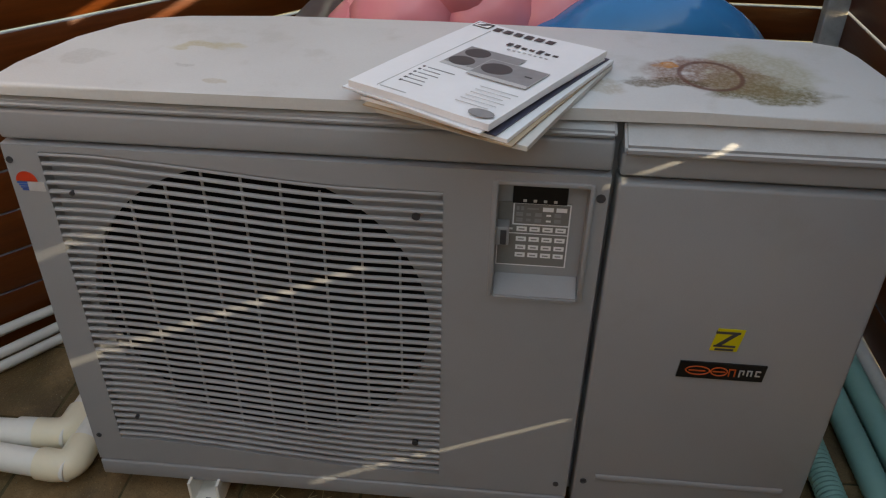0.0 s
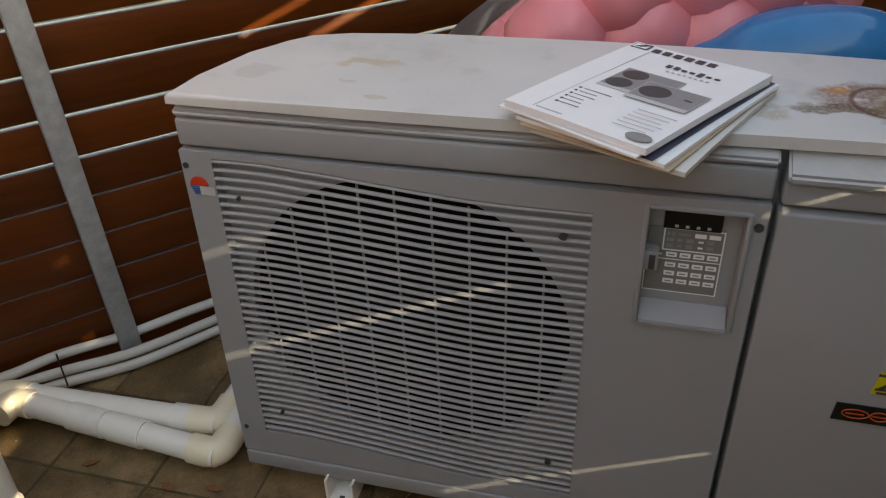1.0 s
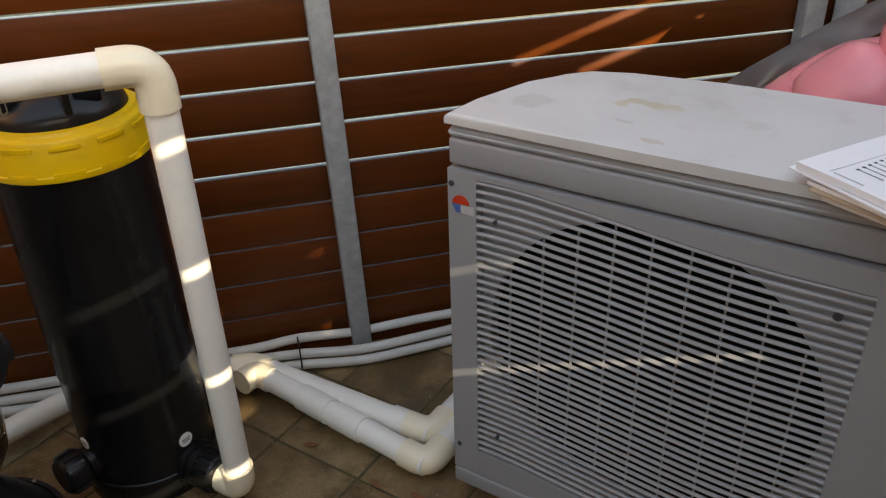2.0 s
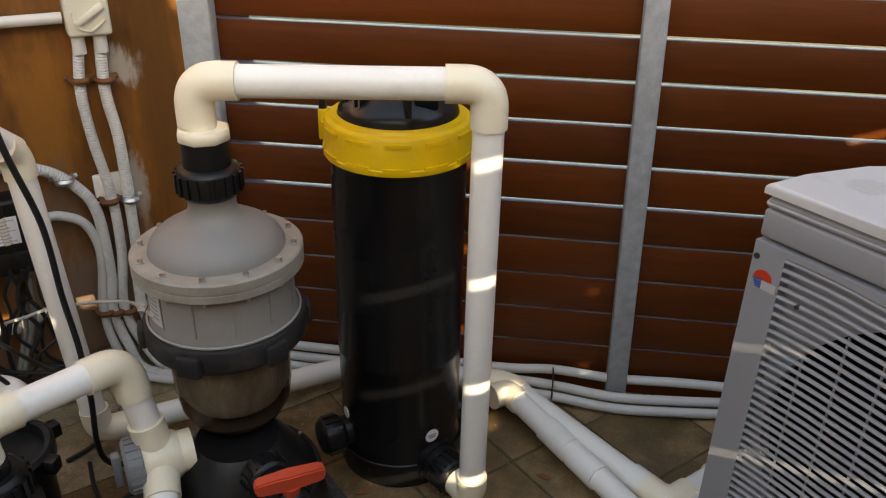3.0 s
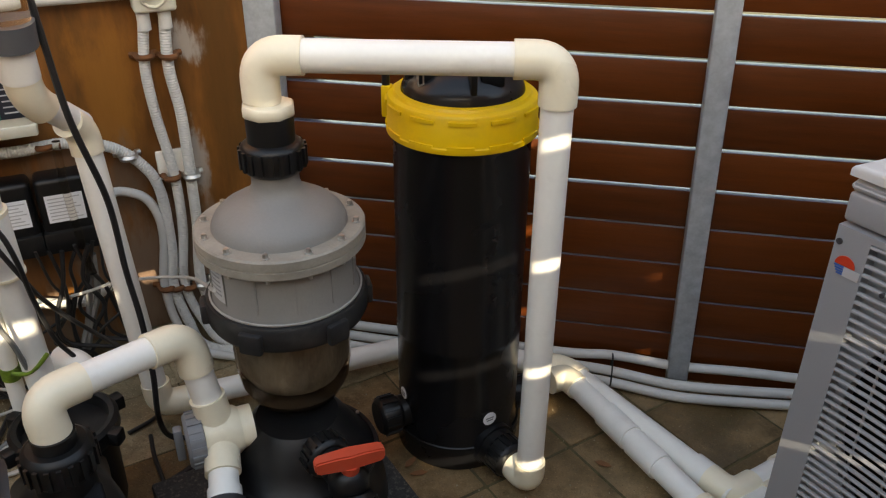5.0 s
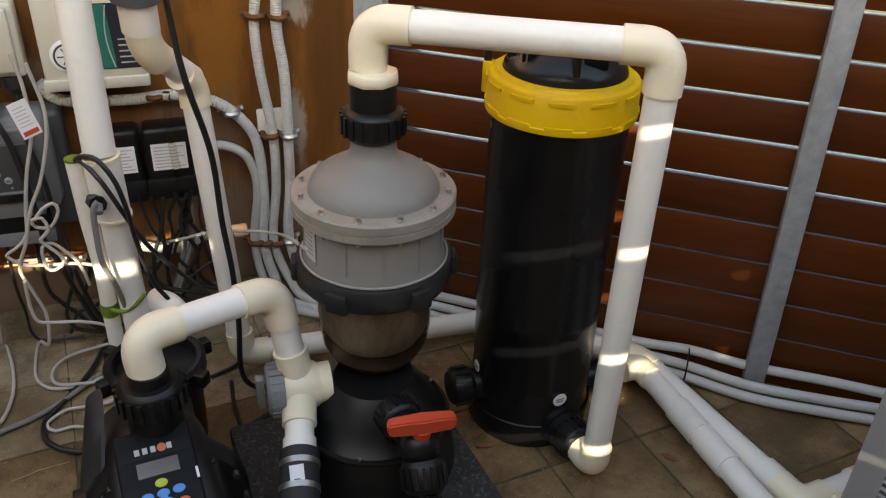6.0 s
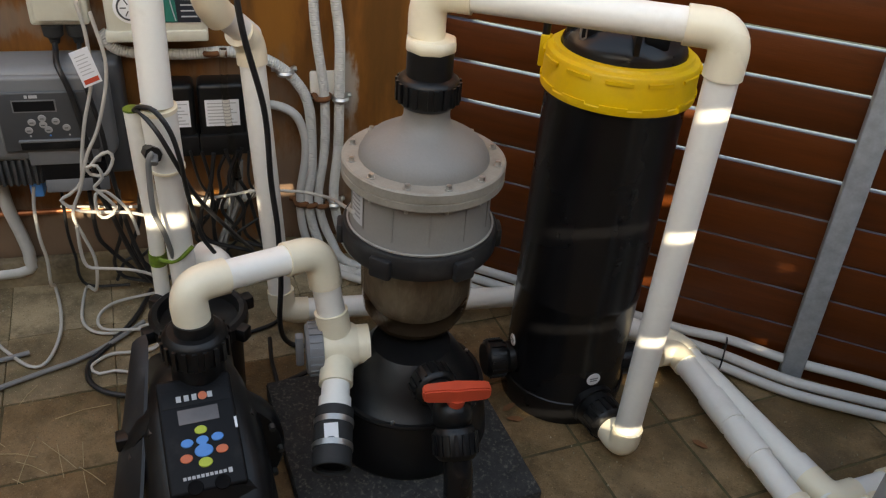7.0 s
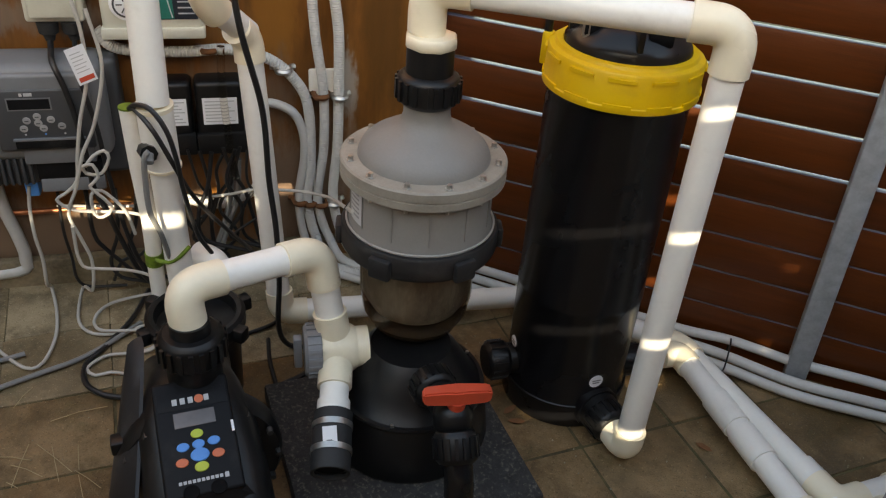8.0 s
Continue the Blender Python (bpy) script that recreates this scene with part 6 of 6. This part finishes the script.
def clip_at(s, z, rusty=True, w=0.035):
    c = solid("pipe_clip", tube(spline([(-w / 2 - 0.012, -0.004, 0), (-w / 2, -0.012, 0), (-w / 2 + 0.004, -0.040, 0), (0, -0.0475, 0), (w / 2 - 0.004, -0.040, 0), (w / 2, -0.012, 0), (w / 2 + 0.012, -0.004, 0)], 0.004), 0.0075, 6), M_RUST if rusty else M_STEEL, WALL @ Matrix.Translation((s, 0, z)))
    return tagged(c, "rusty brown saddle clip screwed over a conduit" if rusty else "bright metal saddle clip screwed over a conduit", "clip", "saddle clips")


for s, z, ru in ((-0.152, 0.805, True), (-0.098, 0.800, True), (-0.137, 0.503, True), (-0.090, 0.498, False), (-0.228, 0.572, False), (-0.196, 0.20, True), (-0.172, 0.195, True), (-0.140, 0.19, True), (-0.106, 0.19, False), (-0.40, 0.628, True)):
    clip_at(s, z, ru)
lime = solid("filler_patch", box(-0.165, -0.075, -0.012, 0.0, 0.49, 0.565, 0.005), M_PVC, WALL)
tagged(lime, "white plastic wall block behind the conduits", "wall block")

# ---- loose cables ----
M_CABLE = mat("black_cable", (0.014, 0.014, 0.015), 0.45, vary=0.2, scale=40)
M_WCABLE = mat("white_cable", (0.50, 0.475, 0.43), 0.45, vary=0.05, scale=20, dirt=(0.4, 0.36, 0.28), dirt_amount=0.2)


def cable(label, pts, r, material, name="cable"):
    ob = solid(name, tube(spline(pts, 0.012), r, 8), material)
    return tagged(ob, label, "cable", "cables by the wall")


cable("thick black cable hanging down past the riser pipe", [(-0.905, -0.53, 1.12), (-0.898, -0.52, 0.95), (-0.885, -0.515, 0.80), (-0.872, -0.475, 0.62), (-0.872, -0.464, 0.45), (-0.855, -0.472, 0.33), (-0.845, -0.485, 0.20), (-0.843, -0.500, 0.08), (-0.83, -0.48, 0.012), (-0.76, -0.46, 0.008), (-0.74, -0.53, 0.007), (-0.78, -0.62, 0.007)], 0.0065, M_CABLE)
cable("black power cable dropping from the outlet", [wl(-0.735, 0.048, 0.668), wl(-0.733, 0.075, 0.652), wl(-0.722, 0.145, 0.645)] + on(0.16, (-0.705, 0.595), (-0.695, 0.53), (-0.686, 0.417), (-0.683, 0.343), (-0.664, 0.282)) + on(0.14, (-0.65, 0.20), (-0.62, 0.10), (-0.58, 0.03)), 0.0065, M_CABLE)
cable("black power cable dropping from the outlet", [wl(-0.685, 0.048, 0.668), wl(-0.684, 0.075, 0.652), wl(-0.678, 0.145, 0.640)] + on(0.155, (-0.668, 0.58), (-0.655, 0.49), (-0.648, 0.378), (-0.63, 0.22), (-0.60, 0.10), (-0.55, 0.02)), 0.0055, M_CABLE)
cable("black cable looped from the probe tube to the floor", wpts((-0.545, 0.47, 0.673), (-0.535, 0.49, 0.684), (-0.503, 0.53, 0.657), (-0.475, 0.52, 0.580), (-0.454, 0.48, 0.500), (-0.424, 0.44, 0.425), (-0.381, 0.38, 0.332), (-0.342, 0.32, 0.247)), 0.0048, M_CABLE)
cable("second black cable looped from the probe tube", wpts((-0.544, 0.47, 0.676), (-0.529, 0.50, 0.695), (-0.502, 0.53, 0.698), (-0.479, 0.54, 0.660), (-0.468, 0.53, 0.596), (-0.463, 0.50, 0.505), (-0.449, 0.46, 0.388), (-0.425, 0.44, 0.323)), 0.0048, M_CABLE)
cable("grey probe lead hanging from its plug", wpts((-0.514, 0.54, 0.620), (-0.523, 0.54, 0.607), (-0.528, 0.53, 0.555), (-0.529, 0.52, 0.480), (-0.517, 0.50, 0.419), (-0.509, 0.47, 0.341)), 0.0055, M_GCABLE)
cable("white flex hanging in front of the chlorinator", on(0.20, (-0.655, 0.80), (-0.646, 0.727), (-0.650, 0.634), (-0.679, 0.536), (-0.698, 0.453), (-0.710, 0.389), (-0.740, 0.357), (-0.760, 0.343), (-0.733, 0.316), (-0.684, 0.306), (-0.62, 0.30), (-0.56, 0.28)), 0.0040, M_WCABLE)
cable("white flex dropping to the paving", on(0.205, (-0.63, 0.78), (-0.616, 0.661), (-0.649, 0.534), (-0.685, 0.460), (-0.702, 0.410), (-0.716, 0.367), (-0.740, 0.306), (-0.725, 0.24), (-0.711, 0.174), (-0.722, 0.09)) + floor_at(0.007, (-1.427, -0.518), (-1.348, -0.621), (-1.289, -0.652), (-1.24, -0.638), (-1.205, -0.599), (-1.173, -0.563), (-1.125, -0.585), (-1.116, -0.634), (-1.151, -0.672), (-1.191, -0.703), (-1.199, -0.756), (-1.165, -0.766), (-1.142, -0.742), (-1.10, -0.73)), 0.0040, M_WCABLE)
cable("white flex tied in a loose knot", on(0.215, (-0.684, 0.431), (-0.664, 0.456), (-0.640, 0.468), (-0.632, 0.449), (-0.653, 0.412), (-0.684, 0.414)) + on(0.222, (-0.687, 0.436), (-0.667, 0.438), (-0.660, 0.407), (-0.680, 0.386), (-0.673, 0.372), (-0.642, 0.327), (-0.665, 0.303), (-0.682, 0.313), (-0.681, 0.364)) + on(0.205, (-0.661, 0.363), (-0.625, 0.320), (-0.611, 0.284), (-0.604, 0.240)), 0.0040, M_WCABLE)
cable("white flex running from the chlorinator to the pump", on(0.25, (-0.728, 0.30), (-0.730, 0.230), (-0.723, 0.190), (-0.697, 0.181), (-0.631, 0.170), (-0.577, 0.146), (-0.55, 0.10)), 0.0040, M_WCABLE)
cable("white flex looped on the paving behind the pump", floor_at(0.016, (-1.20, -0.42), (-1.26, -0.48), (-1.31, -0.549), (-1.304, -0.61), (-1.263, -0.642), (-1.205, -0.617), (-1.144, -0.581), (-1.108, -0.598), (-1.105, -0.649), (-1.126, -0.667)), 0.0040, M_WCABLE)
cable("white flex hanging from the blue connector to the paving", on(0.10, (-0.835, 0.33), (-0.845, 0.27)) + on(0.12, (-0.843, 0.200), (-0.838, 0.133), (-0.842, 0.06)) + floor_at(0.008, (-1.497, -0.554), (-1.408, -0.629), (-1.34, -0.705), (-1.299, -0.787), (-1.321, -0.817), (-1.414, -0.80), (-1.483, -0.778)), 0.0042, M_WCABLE)
cable("white sensor lead running to the pre-filter", wpts((-0.80, 0.03, 0.232), (-0.60, 0.05, 0.228), (-0.50, 0.06, 0.24), (-0.420, 0.09, 0.265), (-0.374, 0.12, 0.286), (-0.323, 0.16, 0.316), (-0.255, 0.20, 0.333), (-0.196, 0.24, 0.344), (-0.151, 0.28, 0.349)) + [Vector((-0.566, -0.662, 0.560))], 0.004, M_WCABLE)
cable("thin grey conduit lying on the paving", floor_at(0.009, (-1.325, -0.912), (-1.319, -0.891), (-1.272, -0.807), (-1.239, -0.749), (-1.216, -0.674), (-1.20, -0.568)), 0.006, M_GCABLE)
cable("short end of grey conduit on the paving", floor_at(0.009, (-1.41, -0.86), (-1.40, -0.842), (-1.357, -0.781)), 0.006, M_GCABLE)
for q, r in (([(-0.388, 0.38), (-0.407, 0.336), (-0.406, 0.276), (-0.428, 0.199), (-0.431, 0.126), (-0.41, 0.02)], 0.0045), ([(-0.355, 0.392), (-0.363, 0.326), (-0.34, 0.271), (-0.325, 0.199), (-0.309, 0.115), (-0.28, 0.02)], 0.005),
             ([(-0.345, 0.40), (-0.37, 0.319), (-0.406, 0.268), (-0.43, 0.223), (-0.431, 0.167), (-0.429, 0.109), (-0.44, 0.02)], 0.0045), ([(-0.717, 0.30), (-0.717, 0.176), (-0.695, 0.128), (-0.664, 0.086), (-0.617, 0.025), (-0.59, 0.012)], 0.0055),
             ([(-0.65, 0.30), (-0.66, 0.18), (-0.68, 0.12), (-0.689, 0.081), (-0.671, 0.039), (-0.605, 0.016)], 0.005), ([(-0.78, 0.30), (-0.785, 0.19), (-0.779, 0.11), (-0.778, 0.047), (-0.752, 0.018), (-0.66, 0.012)], 0.004),
             ([(-0.60, 0.30), (-0.615, 0.20), (-0.64, 0.12), (-0.60, 0.06), (-0.55, 0.02)], 0.005), ([(-0.56, 0.25), (-0.58, 0.15), (-0.62, 0.10), (-0.66, 0.09), (-0.69, 0.03)], 0.0045), ([(-0.52, 0.32), (-0.50, 0.22), (-0.46, 0.14), (-0.40, 0.08), (-0.34, 0.02)], 0.005)):
    cable("black cable drooping in a tangle behind the pump", on(0.085, *q), r, M_CABLE)
for k in range(7):
    a = -0.47 + 0.028 * k
    cable("black cable drooping in a tangle behind the pump", on(0.09 + 0.01 * (k % 3), (a, 0.40), (a + random.uniform(-0.04, 0.03), 0.31), (a + random.uniform(-0.05, 0.05), 0.23), (a + random.uniform(-0.07, 0.06), 0.15), (a + random.uniform(-0.05, 0.09), 0.09), (a + random.uniform(-0.1, 0.1), 0.03), (a + random.uniform(-0.1, 0.1), 0.012)), random.choice((0.0035, 0.0045, 0.0055)), M_CABLE)
for k, q in enumerate(([(-0.352, 0.36), (-0.362, 0.249), (-0.387, 0.179), (-0.414, 0.091), (-0.43, 0.02)], [(-0.372, 0.30), (-0.383, 0.235), (-0.401, 0.164), (-0.426, 0.10), (-0.45, 0.02)])):
    cable("grey flex hanging below the power packs", on(0.075, *q), 0.008, M_GCABLE)
clear = solid("clear_hose", tube(spline(on(0.10, (-0.372, 0.66), (-0.375, 0.60), (-0.375, 0.525), (-0.370, 0.429), (-0.365, 0.364), (-0.36, 0.32)), 0.012), 0.009, 12), glass)
tagged(clear, "cloudy clear hose in front of the power pack", "hose")
cable("black cable looping out over the paving", floor_at(0.008, (-1.272, -0.45), (-1.228, -0.571), (-1.214, -0.694), (-1.208, -0.751), (-1.166, -0.796), (-1.106, -0.808), (-1.04, -0.79)), 0.0065, M_CABLE)
cable("black cable lying beside the riser pipe", [(-0.944, -0.483, 0.007), (-0.913, -0.429, 0.007), (-0.906, -0.387, 0.007), (-0.905, -0.332, 0.007)], 0.005, M_CABLE)
cable("black cable trailing towards the pump", [(-0.889, -0.48, 0.007), (-0.84, -0.549, 0.007), (-0.774, -0.625, 0.007), (-0.751, -0.674, 0.007)], 0.005, M_CABLE)
tag_ = solid("paper_tag", box(-0.028, 0.028, -0.001, 0.0, -0.055, 0.055), M_PAPER, WALL @ Matrix.Translation((-0.655, -0.212, 0.665)) @ Matrix.Rotation(radians(-14), 4, "Y") @ Matrix.Rotation(radians(25), 4, "Z") @ Matrix.Scale(0.72, 4))
tagged(tag_, "white paper tag hanging on the flex", "tag")
part("tag_band", box(-0.022, 0.022, -0.0018, -0.001, -0.048, -0.034), M_RED, tag_, local=True)
part("tag_print", merge(*[box(-0.020, 0.018 - 0.006 * (k % 2), -0.0016, -0.001, -0.02 + 0.011 * k, -0.0175 + 0.011 * k) for k in range(6)]), M_LIGHTGREY, tag_, local=True)

# ---- inflatables behind the heat pump ----
M_PINK = mat("pink_vinyl", (0.86, 0.28, 0.32), 0.25, vary=0.12, scale=5, bump=0.25, bscale=18)
M_BLUEV = mat("blue_vinyl", (0.002, 0.19, 0.44), 0.14, vary=0.15, scale=5, bump=0.35, bscale=14)
M_YELV = mat("yellow_vinyl", (0.75, 0.45, 0.03), 0.3, vary=0.08)


def puffy(pts, r, pinch=0.18, seams=5, n=20, seed=0.0):
    """A fat air tube with pinched seams and slack wrinkles."""
    c = spline(pts, 0.02)
    bm = bmesh.new()
    t0 = (c[1] - c[0]).normalized()
    up = t0.orthogonal().normalized()
    rings = []
    N = len(c) - 1
    for i, p in enumerate(c):
        t = (c[min(i + 1, N)] - c[max(i - 1, 0)]).normalized()
        up = (up - t * up.dot(t)).normalized()
        sd = t.cross(up)
        f = i / N
        end = math.sqrt(max(0.02, 1 - (2 * f - 1) ** 8))
        rr = r * end * (1 - pinch * (0.5 + 0.5 * math.cos(2 * math.pi * seams * f)) ** 6)
        ring_ = []
        for k in range(n):
            a = 2 * math.pi * k / n
            w = 1 + 0.035 * noise.noise(Vector((7 * f + seed, 2.2 * math.cos(a), 2.2 * math.sin(a))))
            w += 0.012 * math.sin(9 * a + 14 * f)
            ring_.append(bm.verts.new(p + (up * math.cos(a) + sd * math.sin(a)) * rr * w))
        rings.append(ring_)
    for a, b in zip(rings, rings[1:]):
        for i in range(n):
            j = (i + 1) % n
            bm.faces.new((a[i], a[j], b[j], b[i]))
    bm.faces.new(rings[0][::-1]), bm.faces.new(rings[-1])
    return bm


pink = thing("pink_inflatable", "glossy pink lumpy vinyl pool inflatable behind the heat pump", "pool float", HP @ Matrix.Translation((0.75, 0.70, 0)))
for k, (x0, x1, z1, y) in enumerate(((0.47, 0.75, 0.99, 0.55), (0.62, 0.88, 1.05, 0.58), (0.77, 0.98, 1.05, 0.60), (0.90, 1.05, 1.04, 0.62))):
    bmp = puffy([(x0 - 0.10, y + 0.02, 0.45), (x0, y, 0.72), ((x0 + x1) / 2, y + 0.02, 0.86), (x1, y + 0.10, z1), (x1 + 0.12, y + 0.26, z1 + 0.10)], 0.100, 0.30, 6, seed=k * 3.1)
    part("air_chamber", moved(bmp, HP), M_PINK, pink)
part("base_tube", moved(puffy([(0.20, 0.62, 0.1), (0.6, 0.64, 0.1), (1.1, 0.66, 0.1)], 0.10, 0.1, 6), HP), M_PINK, pink)
part("end_chamber", moved(puffy([(0.40, 0.57, 0.10), (0.38, 0.57, 0.3), (0.38, 0.57, 0.50)], 0.09, 0.1, 3), HP), M_PINK, pink)
part("air_chamber", moved(puffy([(0.30, 0.62, 0.50), (0.36, 0.62, 0.61), (0.45, 0.62, 0.735), (0.60, 0.64, 0.83), (0.80, 0.66, 0.90), (0.98, 0.70, 0.93)], 0.092, 0.12, 4, seed=5.0), HP), M_PINK, pink)
vinyl = bpy.data.materials.new("cloudy_clear_vinyl")
vinyl.use_nodes = True
vb = vinyl.node_tree.nodes["Principled BSDF"]
vb.inputs["Base Color"].default_value = (0.55, 0.55, 0.56, 1)
vb.inputs["Roughness"].default_value, vb.inputs["Transmission Weight"].default_value, vb.inputs["IOR"].default_value = 0.30, 0.85, 1.08
part("clear_skirt", moved(puffy([(0.20, 0.70, 0.62), (0.30, 0.70, 0.735), (0.42, 0.70, 0.835), (0.56, 0.70, 0.935), (0.76, 0.74, 1.03)], 0.030, 0.05, 3), HP), vinyl, pink, "clear vinyl edge")
blue = thing("blue_inflatable", "shiny blue vinyl pool ring with a yellow side", "pool float", HP @ Matrix.Translation((1.05, 0.62, 0)))
part("ring_tube", moved(puffy([(0.70, 0.66, 0.35), (0.74, 0.56, 0.62), (0.88, 0.50, 0.775), (1.02, 0.49, 0.815), (1.13, 0.50, 0.78), (1.17, 0.54, 0.62), (1.16, 0.60, 0.35), (1.13, 0.62, 0.09)], 0.085, 0.10, 6, seed=9.0), HP), M_BLUEV, blue)
part("lower_tube", moved(puffy([(0.70, 0.66, 0.36), (0.85, 0.66, 0.12), (1.13, 0.64, 0.10)], 0.085, 0.1, 3, seed=4), HP), M_BLUEV, blue)
part("yellow_panel", moved(puffy([(0.80, 0.56, 0.68), (0.98, 0.55, 0.70), (1.10, 0.56, 0.66)], 0.07, 0.05, 3), HP), M_YELV, blue, "yellow panel")

# ---- ribbed hoses beside the heat pump ----
M_TEAL = mat("teal_hose", (0.22, 0.47, 0.42), 0.45, vary=0.06, scale=10, dirt=(0.16, 0.33, 0.29), dirt_amount=0.25)
for k, (a, b) in enumerate((((1.80, -1.270, 0.029), (1.25, -1.80, 0.029)), ((1.95, -1.26, 0.029), (1.30, -1.885, 0.029)), ((2.08, -1.23, 0.029), (1.36, -1.92, 0.029)))):
    A, B = Vector(a), Vector(b)
    ob = solid("pool_hose", tube([A.lerp(B, i / 130) for i in range(131)], 0.0265, 18, rib=0.0022, every=2), M_TEAL)
    tagged(ob, "pale teal ribbed pool hose lying on the paving", "hose", "ribbed pool hoses")
gp = solid("spare_pipe", pipe((2.12, -1.27, 0.02), (1.60, -1.77, 0.02), 0.02), M_GREYPVC)
tagged(gp, "grey plastic pipe lying beside the ribbed hoses", "pipe")

# ---- straw and leaf litter ----
M_STRAW = mat("dry_straw", (0.42, 0.33, 0.18), 0.8, vary=0.2)
M_LEAF = mat("brown_leaf", (0.20, 0.08, 0.03), 0.8, vary=0.3)
bm = bmesh.new()
for k in range(24):
    c = Vector((-1.115, -1.0, 0.004)) + Vector((random.gauss(0, 0.09), random.gauss(0, 0.06), 0))
    if k > 13:
        c = HP @ Vector((0.38 + random.gauss(0, 0.03), -0.005 + random.gauss(0, 0.015), 0.004))
    a = random.uniform(0, math.pi)
    d = Vector((math.cos(a), math.sin(a), 0)) * random.uniform(0.015, 0.06)
    tube([c - d, c + Vector((0, 0, random.uniform(0, 0.006))), c + d], 0.0008, 4, bm)
grit_bm = bmesh.new()
for k in range(900):
    if k < 420:
        g = wl(random.uniform(-1.15, -0.15), abs(random.gauss(0.04, 0.16)) + 0.04, 0.0)
    else:
        g = Vector((random.uniform(-1.3, 0.5), random.uniform(-1.1, -0.12), 0.0))
        if (g - Vector((-0.3, -0.5, 0))).length < 0.1:
            continue
    r = random.uniform(0.0008, 0.0028)
    v = [grit_bm.verts.new(g + Vector((r * math.cos(a) * random.uniform(0.6, 1.4), r * math.sin(a), -0.002))) for a in (0.3, 2.4, 4.5)]
    v.append(grit_bm.verts.new(g + Vector((0, 0, r))))
    for q in ((0, 1, 3), (1, 2, 3), (2, 0, 3)):
        grit_bm.faces.new([v[e] for e in q])
grit = solid("grit", grit_bm, mat("pale_grit", (0.30, 0.25, 0.17), 0.9, vary=0.4, scale=60), smooth=False)
tagged(grit, "fine pale grit and flecks scattered over the pavers", "litter", kind="stuff")
straw = solid("straw", bm, M_STRAW)
tagged(straw, "scattered dry straw on the pavers", "litter", kind="stuff")
for k, (x, y) in enumerate(((-0.27, -0.44), (-0.245, -0.47), (0.28, -0.52), (0.36, -0.58), (-0.33, -0.10), (0.16, -0.36))):
    bm = bmesh.new()
    pts = [(0, 0.02), (0.008, 0.008), (0.006, -0.01), (0, -0.02), (-0.006, -0.01), (-0.008, 0.008)]
    lo, hi = [bm.verts.new((p, q, 0.002 + 12 * p * p)) for p, q in pts], [bm.verts.new((p, q, 0.0028 + 12 * p * p)) for p, q in pts]
    bm.faces.new(lo[::-1]), bm.faces.new(hi)
    for i in range(6):
        j = (i + 1) % 6
        bm.faces.new((lo[i], lo[j], hi[j], hi[i]))
    lf = solid("leaf", bm, M_LEAF, pose(x, y, 0.0, random.uniform(-8, 8), 0, random.uniform(0, 360)))
    tagged(lf, "small curled brown leaf on the pavers", "leaf", "fallen leaves")
